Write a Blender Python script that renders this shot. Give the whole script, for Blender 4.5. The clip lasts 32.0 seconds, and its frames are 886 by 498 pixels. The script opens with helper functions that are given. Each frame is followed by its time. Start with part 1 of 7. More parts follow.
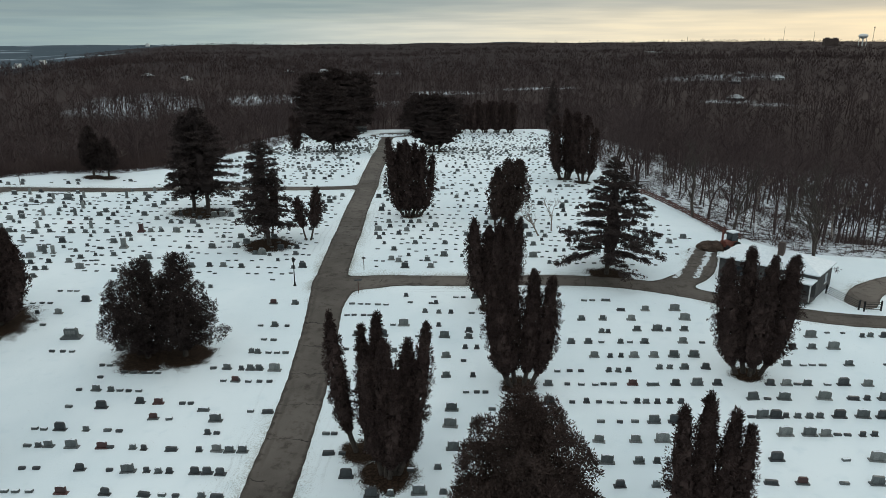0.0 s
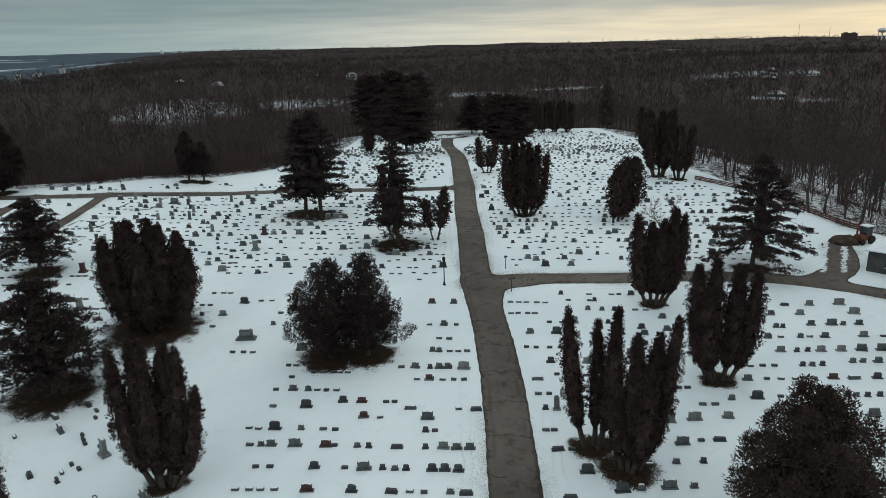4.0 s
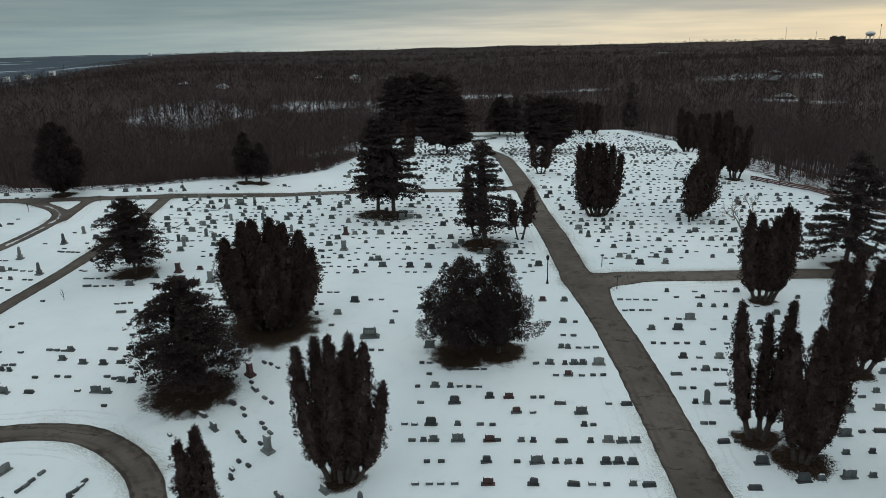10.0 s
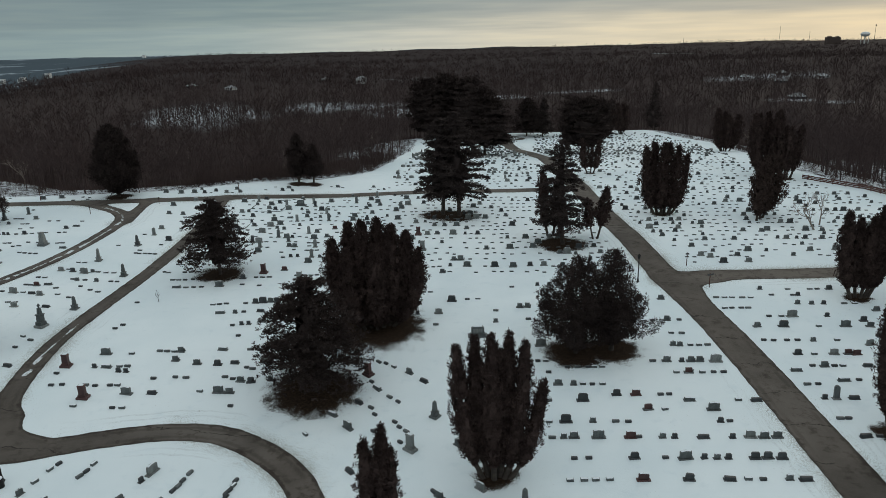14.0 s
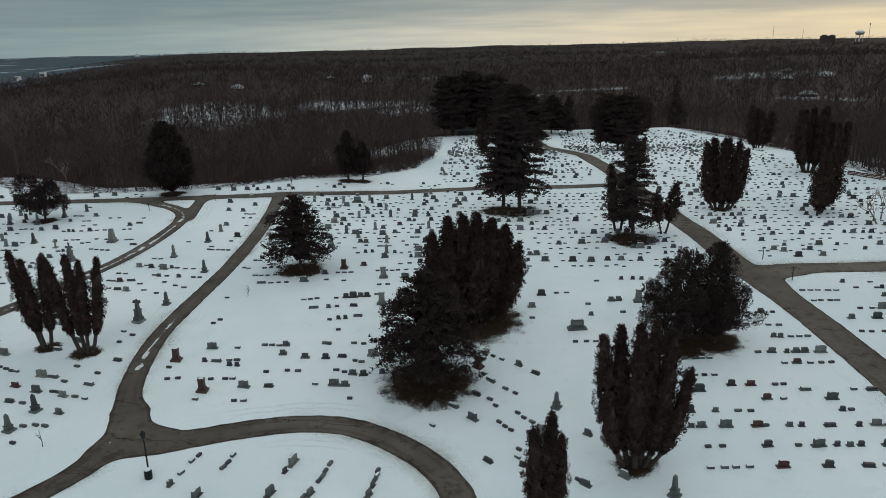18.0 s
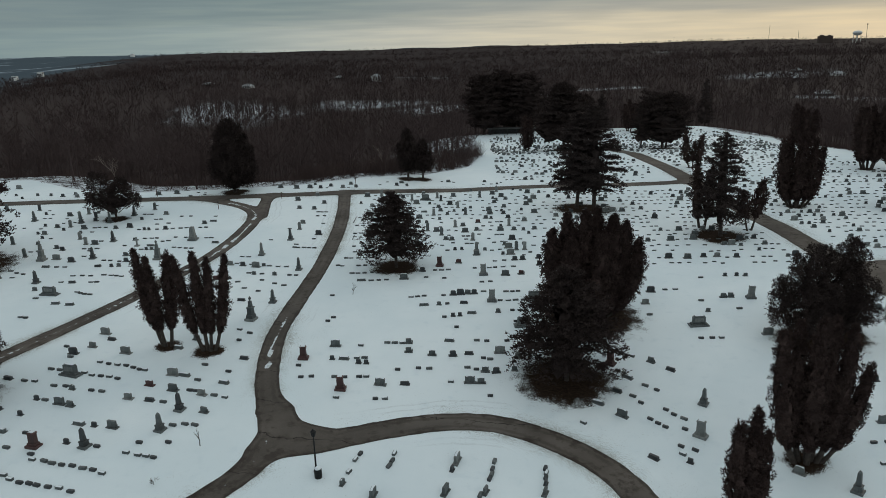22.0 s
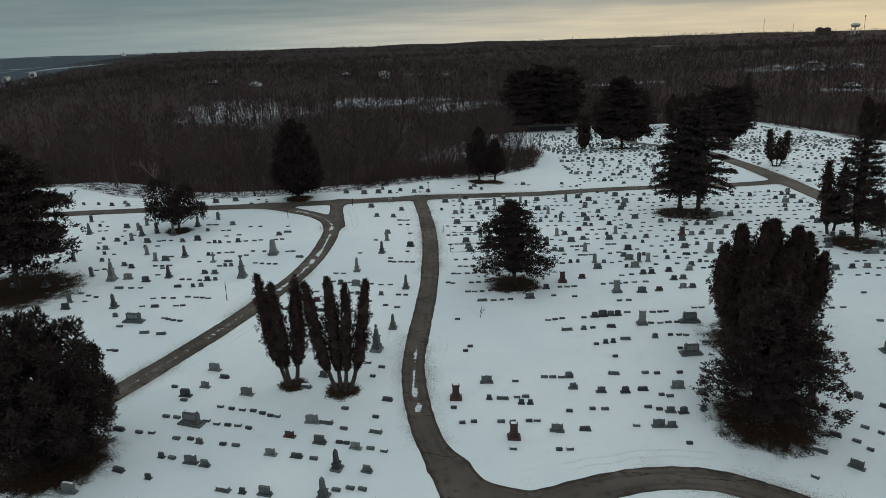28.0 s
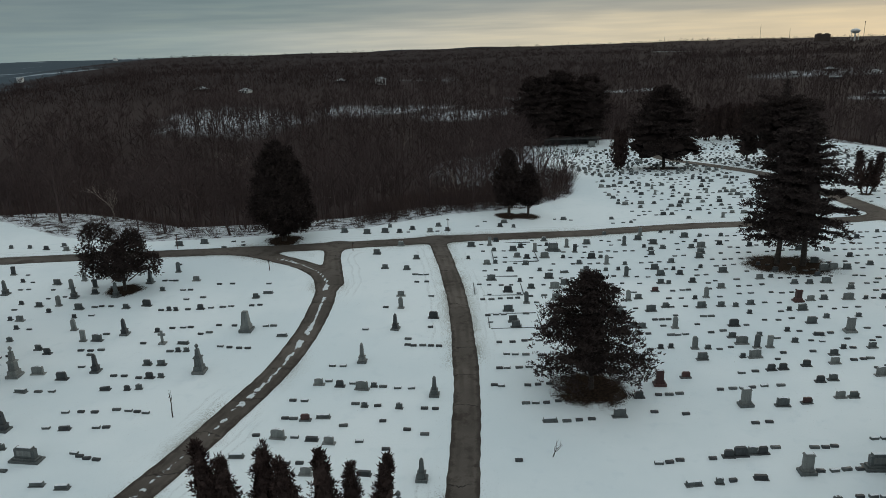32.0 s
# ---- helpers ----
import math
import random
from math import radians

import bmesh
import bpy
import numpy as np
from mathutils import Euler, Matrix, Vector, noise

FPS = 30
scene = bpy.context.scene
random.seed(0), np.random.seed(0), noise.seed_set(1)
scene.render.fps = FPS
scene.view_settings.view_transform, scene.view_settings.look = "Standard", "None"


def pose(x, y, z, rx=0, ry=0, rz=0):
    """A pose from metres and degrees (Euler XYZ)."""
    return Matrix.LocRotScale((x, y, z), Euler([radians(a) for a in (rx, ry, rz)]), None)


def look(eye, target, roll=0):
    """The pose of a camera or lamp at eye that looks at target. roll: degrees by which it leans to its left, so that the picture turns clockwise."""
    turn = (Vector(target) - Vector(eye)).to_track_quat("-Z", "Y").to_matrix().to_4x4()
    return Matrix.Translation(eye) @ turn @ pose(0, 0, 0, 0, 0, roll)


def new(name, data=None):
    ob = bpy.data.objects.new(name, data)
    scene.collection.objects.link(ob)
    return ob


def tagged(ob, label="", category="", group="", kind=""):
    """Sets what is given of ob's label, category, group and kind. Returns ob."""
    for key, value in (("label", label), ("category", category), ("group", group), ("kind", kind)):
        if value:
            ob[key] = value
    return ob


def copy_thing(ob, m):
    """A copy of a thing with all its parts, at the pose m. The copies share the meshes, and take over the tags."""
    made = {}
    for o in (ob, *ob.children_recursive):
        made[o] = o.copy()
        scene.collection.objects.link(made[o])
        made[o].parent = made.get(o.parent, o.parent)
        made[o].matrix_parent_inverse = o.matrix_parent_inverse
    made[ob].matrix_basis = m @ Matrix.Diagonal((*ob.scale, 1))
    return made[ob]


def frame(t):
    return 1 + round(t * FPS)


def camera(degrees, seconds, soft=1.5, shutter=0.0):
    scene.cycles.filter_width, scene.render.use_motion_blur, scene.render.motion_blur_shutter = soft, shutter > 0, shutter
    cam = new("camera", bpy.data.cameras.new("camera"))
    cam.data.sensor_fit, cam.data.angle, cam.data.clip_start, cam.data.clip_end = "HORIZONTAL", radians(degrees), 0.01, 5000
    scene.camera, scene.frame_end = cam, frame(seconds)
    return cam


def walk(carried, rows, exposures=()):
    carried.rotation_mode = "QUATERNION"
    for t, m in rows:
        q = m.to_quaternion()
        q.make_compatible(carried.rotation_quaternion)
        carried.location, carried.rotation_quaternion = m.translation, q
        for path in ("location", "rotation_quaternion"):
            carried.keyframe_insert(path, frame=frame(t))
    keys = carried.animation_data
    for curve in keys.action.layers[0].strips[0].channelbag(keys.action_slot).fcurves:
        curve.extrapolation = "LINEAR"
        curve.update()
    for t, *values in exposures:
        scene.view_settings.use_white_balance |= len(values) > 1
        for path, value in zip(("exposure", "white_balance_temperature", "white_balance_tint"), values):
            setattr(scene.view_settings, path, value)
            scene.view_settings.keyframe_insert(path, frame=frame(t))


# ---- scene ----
cam = camera(64.8, 32.0, 0.6)
METRES, EYE, TILT, LEAN, TURN = 122.744, 34.0, 3.0, 0.0, 3.4
ROWS = [
    (0.0, 0.0, 0.0, 0.0, -0.1, -19.52, 0.28),
    (0.5, -0.0245, 0.0002, 0.0002, -0.23, -19.49, 0.35),
    (1.0, -0.0464, 0.0002, 0.0002, -0.32, -19.46, 0.48),
    (1.5, -0.0679, 0.0003, -0.0002, -0.22, -19.42, 0.7),
    (2.0, -0.0874, -0.0002, -0.0003, 0.37, -19.38, 0.86),
    (2.5, -0.1045, -0.001, -0.0008, 0.99, -19.37, 0.99),
    (3.0, -0.1193, -0.0016, -0.0008, 0.81, -19.38, 1.14),
    (3.5, -0.132, -0.0024, -0.0006, 0.63, -19.37, 1.25),
    (5.5, -0.1716, -0.0073, -0.0011, 0.02, -19.34, 1.36),
    (6.0, -0.1798, -0.0079, -0.0008, -0.04, -19.31, 1.38),
    (6.5, -0.1879, -0.0083, -0.0009, -0.11, -19.23, 1.3),
    (7.0, -0.1962, -0.0088, -0.0004, -0.17, -19.25, 1.31),
    (7.5, -0.2055, -0.0093, -0.0005, -0.23, -19.24, 1.25),
    (8.0, -0.2161, -0.0096, -0.0003, -0.29, -19.22, 1.22),
    (8.5, -0.2274, -0.01, -0.0003, -0.36, -19.18, 1.19),
    (9.0, -0.2395, -0.0104, -0.0, -0.45, -19.17, 1.19),
    (9.5, -0.2519, -0.0108, 0.0001, -0.51, -19.18, 1.17),
    (10.0, -0.2648, -0.011, 0.0005, -0.59, -19.17, 1.16),
    (10.5, -0.2776, -0.0109, 0.0008, -0.66, -19.17, 1.17),
    (11.0, -0.2907, -0.0108, 0.0011, -0.74, -19.14, 1.19),
    (11.5, -0.3036, -0.0107, 0.0014, -0.8, -19.12, 1.21),
    (12.0, -0.3164, -0.0105, 0.0019, -0.88, -19.09, 1.23),
    (12.5, -0.3294, -0.0108, 0.0023, -0.97, -19.05, 1.24),
    (13.0, -0.3424, -0.0117, 0.0021, -1.05, -19.02, 1.23),
    (13.5, -0.3554, -0.0123, 0.002, -1.14, -19.05, 1.29),
    (14.0, -0.3683, -0.0129, 0.002, -1.22, -19.08, 1.26),
    (14.5, -0.3805, -0.0136, 0.0022, -1.33, -19.12, 1.33),
    (16.5, -0.4283, -0.0179, 0.0022, -1.65, -19.17, 1.34),
    (17.0, -0.4407, -0.0183, 0.0023, -1.72, -19.17, 1.29),
    (17.5, -0.4536, -0.0185, 0.0022, -1.78, -19.17, 1.25),
    (18.0, -0.4667, -0.018, 0.0022, -1.86, -19.19, 1.24),
    (18.5, -0.4803, -0.0169, 0.0018, -1.93, -19.19, 1.23),
    (19.0, -0.4941, -0.0155, 0.0015, -1.99, -19.21, 1.2),
    (19.5, -0.5085, -0.014, 0.001, -2.07, -19.19, 1.18),
    (20.0, -0.5229, -0.0129, 0.0007, -2.13, -19.18, 1.16),
    (20.5, -0.5376, -0.0117, 0.0003, -2.17, -19.2, 1.16),
    (21.0, -0.5525, -0.0105, 0.0001, -2.23, -19.19, 1.18),
    (21.5, -0.5673, -0.0096, -0.0002, -2.32, -19.18, 1.21),
    (22.0, -0.5821, -0.0092, -0.0006, -2.39, -19.18, 1.19),
    (22.5, -0.5968, -0.0089, -0.0007, -2.45, -19.18, 1.2),
    (23.0, -0.6119, -0.0089, -0.001, -2.51, -19.2, 1.18),
    (23.5, -0.6271, -0.0089, -0.001, -2.56, -19.22, 1.19),
    (24.0, -0.6425, -0.0088, -0.0017, -2.63, -19.22, 1.22),
    (24.5, -0.6573, -0.0083, -0.0018, -2.68, -19.23, 1.23),
    (25.0, -0.6712, -0.0077, -0.002, -2.76, -19.31, 1.36),
    (25.5, -0.6824, -0.0039, -0.0023, -2.84, -19.46, 1.5),
    (27.5, -0.7069, 0.0563, -0.0048, -3.15, -19.54, 1.67),
    (28.0, -0.71, 0.0797, -0.0065, -3.18, -19.49, 1.65),
    (28.5, -0.7129, 0.1054, -0.0084, -3.23, -19.43, 1.65),
    (29.0, -0.7155, 0.1331, -0.0103, -3.29, -19.4, 1.62),
    (29.5, -0.7181, 0.162, -0.012, -3.35, -19.35, 1.57),
    (30.0, -0.7205, 0.1915, -0.0144, -3.41, -19.26, 1.54),
    (30.5, -0.7233, 0.2209, -0.0166, -3.47, -19.22, 1.51),
    (31.0, -0.7267, 0.2496, -0.0187, -3.54, -19.16, 1.52),
    (31.5, -0.73, 0.2776, -0.0207, -3.6, -19.11, 1.53),
    (32.0, -0.7333, 0.3049, -0.0226, -3.66, -19.07, 1.54),
]
walk(cam, [(t, pose(0, 0, EYE, TILT, LEAN, TURN) @ pose(METRES * x, METRES * y, METRES * z, 90 + pitch, roll, yaw)) for t, x, y, z, yaw, pitch, roll in ROWS], [(0, 0.24), (3, 0.13), (6, 0.09), (13, -0.05), (19, -0.12), (25, -0.28), (32, -0.25)])

# ---- world, sun, exposure ----
SUN_AZ, SUN_EL = 40.0, 9.0
world = bpy.data.worlds.new("winter_sky")
scene.world = world
world.use_nodes = True
wt = world.node_tree
wt.nodes.clear()


def wnode(kind, **sets):
    n = wt.nodes.new(kind)
    for k, v in sets.items():
        if k in n.inputs.keys():
            n.inputs[k].default_value = v
    return n


def wlink(a, b):
    wt.links.new(a, b)


def wmath(op, a, b=0.0, clamp=False):
    n = wt.nodes.new("ShaderNodeMath")
    n.operation, n.use_clamp = op, clamp
    for i, v in enumerate((a, b)):
        if isinstance(v, (int, float)):
            n.inputs[i].default_value = v
        else:
            wlink(v, n.inputs[i])
    return n.outputs[0]


def wmix(fac, a, b):
    n = wt.nodes.new("ShaderNodeMix")
    n.data_type = "RGBA"
    for i, v in ((0, fac), (6, a), (7, b)):
        if isinstance(v, tuple):
            n.inputs[i].default_value = (*v, 1)
        elif isinstance(v, (int, float)):
            n.inputs[i].default_value = v
        else:
            wlink(v, n.inputs[i])
    return n.outputs[2]


def wramp(fac, stops):
    n = wt.nodes.new("ShaderNodeValToRGB")
    wlink(fac, n.inputs[0])
    cr = n.color_ramp
    while len(cr.elements) < len(stops):
        cr.elements.new(0.5)
    for e, (p, c) in zip(cr.elements, stops):
        e.position, e.color = p, (*c, 1)
    return n.outputs[0]


tc = wnode("ShaderNodeTexCoord")
sep = wnode("ShaderNodeSeparateXYZ")
wlink(tc.outputs["Generated"], sep.inputs[0])
dx, dy, dz = sep.outputs
# glow of the hidden sun along the horizon, from the cold side to the warm side
side = wmath("ADD", wmath("MULTIPLY", dx, math.sin(radians(SUN_AZ))), wmath("MULTIPLY", dy, math.cos(radians(SUN_AZ))))
horizon = wramp(side, [(0.0, (0.24, 0.315, 0.33)), (0.35, (0.27, 0.355, 0.365)), (0.52, (0.35, 0.43, 0.425)), (0.62, (0.49, 0.53, 0.49)), (0.74, (0.62, 0.61, 0.52)), (0.88, (0.74, 0.67, 0.51)), (1.0, (0.78, 0.67, 0.47))])
higher = wramp(side, [(0.0, (0.20, 0.26, 0.29)), (0.60, (0.22, 0.293, 0.303)), (0.85, (0.33, 0.365, 0.36)), (1.0, (0.38, 0.39, 0.36))])
lift = wmath("MULTIPLY", dz, 1.0)
# long flat cloud banks, stretched along the horizon
stretch = wnode("ShaderNodeMapping")
stretch.inputs["Scale"].default_value = (1.3, 1.3, 26.0)
wlink(tc.outputs["Generated"], stretch.inputs["Vector"])
bank = wnode("ShaderNodeTexNoise", Scale=2.2, Detail=4.0, Roughness=0.5)
wlink(stretch.outputs[0], bank.inputs["Vector"])
fine = wnode("ShaderNodeTexNoise", Scale=3.5, Detail=3.0, Roughness=0.45)
thin = wnode("ShaderNodeMapping")
thin.inputs["Scale"].default_value = (2.6, 2.6, 42.0)
wlink(tc.outputs["Generated"], thin.inputs["Vector"])
wlink(thin.outputs[0], fine.inputs["Vector"])
tall = wmath("ADD", lift, wmath("MULTIPLY", wmath("SUBTRACT", bank.outputs["Fac"], 0.5), 0.045))
toward = wramp(tall, [(0.0, (0, 0, 0)), (0.024, (0.04, 0.04, 0.04)), (0.038, (0.70, 0.70, 0.70)), (0.070, (1, 1, 1))])
low = wmix(toward, horizon, higher)
# the deck is thinner and brighter overhead
cover = wmix(wramp(dz, [(0.10, (0, 0, 0)), (0.55, (1, 1, 1))]), low, (0.69, 0.75, 0.765))
streak = wramp(fine.outputs["Fac"], [(0.36, (0.93, 0.94, 0.95)), (0.50, (1, 1, 1)), (0.66, (1.09, 1.07, 1.03))])
clouds = wt.nodes.new("ShaderNodeMix")
clouds.data_type, clouds.blend_type = "RGBA", "MULTIPLY"
clouds.inputs[0].default_value = 1.0
wlink(cover, clouds.inputs[6])
wlink(streak, clouds.inputs[7])
sky = wnode("ShaderNodeTexSky")
sky.sky_type, sky.sun_disc = "NISHITA", False
sky.sun_elevation, sky.sun_rotation = radians(SUN_EL), radians(SUN_AZ)
clear = wnode("ShaderNodeBackground", Strength=0.05)
wlink(sky.outputs[0], clear.inputs[0])
over = wnode("ShaderNodeBackground", Strength=1.0)
wlink(clouds.outputs[2], over.inputs[0])
# the deck hides nearly all of the clear sky
both = wt.nodes.new("ShaderNodeMixShader")
both.inputs[0].default_value = 0.96
wlink(clear.outputs[0], both.inputs[1])
wlink(over.outputs[0], both.inputs[2])
wout = wt.nodes.new("ShaderNodeOutputWorld")
wlink(both.outputs[0], wout.inputs[0])

sun = new("sun", bpy.data.lights.new("sun", "SUN"))
sun.data.energy, sun.data.angle, sun.data.color = 0.5, radians(25), (1.0, 0.88, 0.70)
sun.matrix_world = look((0, 0, 0), (-math.sin(radians(SUN_AZ)), -math.cos(radians(SUN_AZ)), -math.tan(radians(SUN_EL + 6))))
scene.view_settings.exposure = 0.0

# ---- materials ----
def mat(name, rough=0.8, metal=0.0, spec=0.3):
    m = bpy.data.materials.new(name)
    m.use_nodes = True
    b = m.node_tree.nodes["Principled BSDF"]
    b.inputs["Roughness"].default_value, b.inputs["Metallic"].default_value = rough, metal
    b.inputs["Specular IOR Level"].default_value = spec
    return m


class Nodes:
    """Short hands for a material's node tree."""

    def __init__(self, m):
        self.t = m.node_tree
        self.b = self.t.nodes["Principled BSDF"]

    def put(self, v, socket):
        if isinstance(v, tuple):
            socket.default_value = (*v, 1) if len(v) == 3 and len(socket.default_value) == 4 else v
        elif isinstance(v, (int, float)):
            socket.default_value = v
        else:
            self.t.links.new(v, socket)

    def place(self, scale=(1, 1, 1), local=False):
        c = self.t.nodes.new("ShaderNodeTexCoord") if local else self.t.nodes.new("ShaderNodeNewGeometry")
        p = self.t.nodes.new("ShaderNodeMapping")
        p.inputs["Scale"].default_value = scale
        self.t.links.new(c.outputs["Object" if local else "Position"], p.inputs["Vector"])
        return p.outputs[0]

    def noise(self, where, scale, detail=4.0, rough=0.55):
        n = self.t.nodes.new("ShaderNodeTexNoise")
        self.t.links.new(where, n.inputs["Vector"])
        n.inputs["Scale"].default_value, n.inputs["Detail"].default_value, n.inputs["Roughness"].default_value = scale, detail, rough
        return n.outputs["Fac"]

    def math(self, op, a, b=0.0, clamp=False):
        n = self.t.nodes.new("ShaderNodeMath")
        n.operation, n.use_clamp = op, clamp
        self.put(a, n.inputs[0])
        self.put(b, n.inputs[1])
        return n.outputs[0]

    def step(self, v, lo, hi):
        n = self.t.nodes.new("ShaderNodeMapRange")
        n.interpolation_type = "SMOOTHSTEP"
        self.put(v, n.inputs[0])
        self.put(lo, n.inputs[1])
        self.put(hi, n.inputs[2])
        return n.outputs[0]

    def mix(self, f, a, b):
        n = self.t.nodes.new("ShaderNodeMix")
        n.data_type = "RGBA"
        self.put(f, n.inputs[0])
        self.put(a, n.inputs[6])
        self.put(b, n.inputs[7])
        return n.outputs[2]

    def attr(self, name):
        n = self.t.nodes.new("ShaderNodeAttribute")
        n.attribute_name = name
        return n.outputs["Fac"]

    def rand(self):
        return self.t.nodes.new("ShaderNodeObjectInfo").outputs["Random"]

    def island(self):
        return self.t.nodes.new("ShaderNodeNewGeometry").outputs["Random Per Island"]

    def bump(self, h, strength, dist):
        n = self.t.nodes.new("ShaderNodeBump")
        self.put(h, n.inputs["Height"])
        n.inputs["Strength"].default_value, n.inputs["Distance"].default_value = strength, dist
        self.t.links.new(n.outputs[0], self.b.inputs["Normal"])

    def colour(self, c):
        self.put(c, self.b.inputs["Base Color"])


def two_tone(name, dark, light, scale, rough=0.8, metal=0.0, spec=0.3, bump=0.3, vary=0.0, island=False, depth=0.02):
    """A surface of two mottled tones with fine relief; vary: how much each thing differs."""
    m = mat(name, rough, metal, spec)
    k = Nodes(m)
    p = k.place(local=True)
    f = k.step(k.math("ADD", k.math("MULTIPLY", k.noise(p, scale), 0.6), k.math("MULTIPLY", k.noise(p, scale * 9), 0.4)), 0.32, 0.68)
    c = k.mix(f, dark, light)
    if vary:
        r = k.island() if island else k.rand()
        c2 = k.mix(k.math("MULTIPLY", r, vary), c, tuple(v * 0.25 for v in dark))
        c = c2
    k.colour(c)
    if bump:
        k.bump(k.noise(p, scale * 12), bump, depth)
    return m


def ground_material():
    m = mat("snow_ground", 0.9, 0, 0.03)
    k = Nodes(m)
    p = k.place()
    big, mid, fine = k.noise(p, 0.06, 4), k.noise(p, 0.7, 5), k.noise(p, 5.0, 6, 0.7)
    speck = k.noise(p, 9.0, 3, 0.75)
    snow = k.mix(k.step(big, 0.35, 0.65), (0.685, 0.775, 0.812), (0.765, 0.84, 0.868))
    snow = k.mix(k.math("MULTIPLY", k.step(mid, 0.55, 0.75), 0.35), snow, (0.60, 0.70, 0.75))
    # tyre and foot tracks beside the lanes
    rd = k.math("ADD", k.attr("road_gap"), k.math("MULTIPLY", k.math("SUBTRACT", k.noise(p, 0.25, 3), 0.5), 1.2))
    for gap in (1.1, 1.9):
        rut = k.math("SUBTRACT", 1.0, k.step(k.math("ABSOLUTE", k.math("SUBTRACT", rd, gap)), 0.05, 0.17))
        rut = k.math("MULTIPLY", k.math("MULTIPLY", rut, k.step(speck, 0.42, 0.56)), k.step(k.noise(p, 0.06, 2), 0.52, 0.60))
        snow = k.mix(k.math("MULTIPLY", rut, 0.28), snow, (0.30, 0.33, 0.34))
    # thin snow: grass blades poking through
    grass = k.math("MULTIPLY", k.step(k.math("ADD", speck, k.math("MULTIPLY", k.math("MULTIPLY", k.attr("verge"), k.step(k.noise(p, 0.07, 3), 0.40, 0.62)), 0.26)), 0.65, 0.74), k.math("MAXIMUM", k.step(k.noise(p, 0.16, 4), 0.50, 0.66), k.attr("verge")))
    snow = k.mix(k.math("MULTIPLY", grass, 0.75), snow, (0.16, 0.15, 0.11))
    shaded_dirt = k.mix(k.step(fine, 0.35, 0.65), (0.016, 0.011, 0.008), (0.045, 0.030, 0.021))
    # bare ground below the crowns, their shade in its dark colour, with speckled rim
    rim = k.math("ADD", k.attr("bare"), k.math("MULTIPLY", k.math("SUBTRACT", k.math("ADD", k.math("MULTIPLY", speck, 0.7), k.math("MULTIPLY", mid, 0.5)), 0.6), 1.35))
    near = k.mix(k.step(rim, 0.42, 0.58), snow, shaded_dirt)
    litter = k.mix(k.step(fine, 0.3, 0.7), (0.030, 0.023, 0.022), (0.062, 0.048, 0.045))
    patch = k.math("MULTIPLY", k.step(k.noise(k.place((0.6, 1.0, 1.0)), 0.022, 3), k.math("SUBTRACT", 0.56, k.math("MULTIPLY", k.attr("near_edge"), 0.30)), k.math("SUBTRACT", 0.66, k.math("MULTIPLY", k.attr("near_edge"), 0.30))), k.math("MULTIPLY", k.attr("near_edge"), k.step(k.math("ADD", k.math("MULTIPLY", mid, 0.6), k.math("MULTIPLY", speck, 0.4)), 0.44, 0.54)))
    rim_snow = k.math("MULTIPLY", k.step(k.attr("wood"), 0.99, 0.90), k.step(mid, 0.42, 0.5))
    floor = k.mix(k.math("MAXIMUM", k.math("MAXIMUM", patch, rim_snow), k.math("MULTIPLY", k.attr("clearing"), k.step(mid, 0.42, 0.54))), litter, (0.55, 0.60, 0.64))
    c = k.mix(k.step(k.math("ADD", k.attr("wood"), k.math("MULTIPLY", k.math("SUBTRACT", mid, 0.5), 0.8)), 0.4, 0.6), near, floor)
    canopy = k.mix(k.step(k.noise(p, 0.05, 6, 0.7), 0.35, 0.65), (0.026, 0.0195, 0.0195), (0.037, 0.028, 0.0275))
    canopy = k.mix(k.math("MULTIPLY", k.attr("clearing"), k.step(k.noise(k.place((0.4, 1, 1)), 0.09, 3), 0.48, 0.56)), canopy, (0.50, 0.55, 0.59))
    c = k.mix(k.attr("far"), c, canopy)
    # far plain with snow streaks, the blue of distance haze put into its colour
    c = k.mix(k.attr("open"), c, k.mix(k.step(k.noise(k.place((0.25, 1, 1)), 0.008, 5), 0.56, 0.62), (0.060, 0.082, 0.100), (0.36, 0.42, 0.47)))
    k.colour(c)
    k.bump(k.math("ADD", k.math("MULTIPLY", mid, 0.6), k.math("MULTIPLY", fine, 0.4)), 0.35, 0.12)
    return m


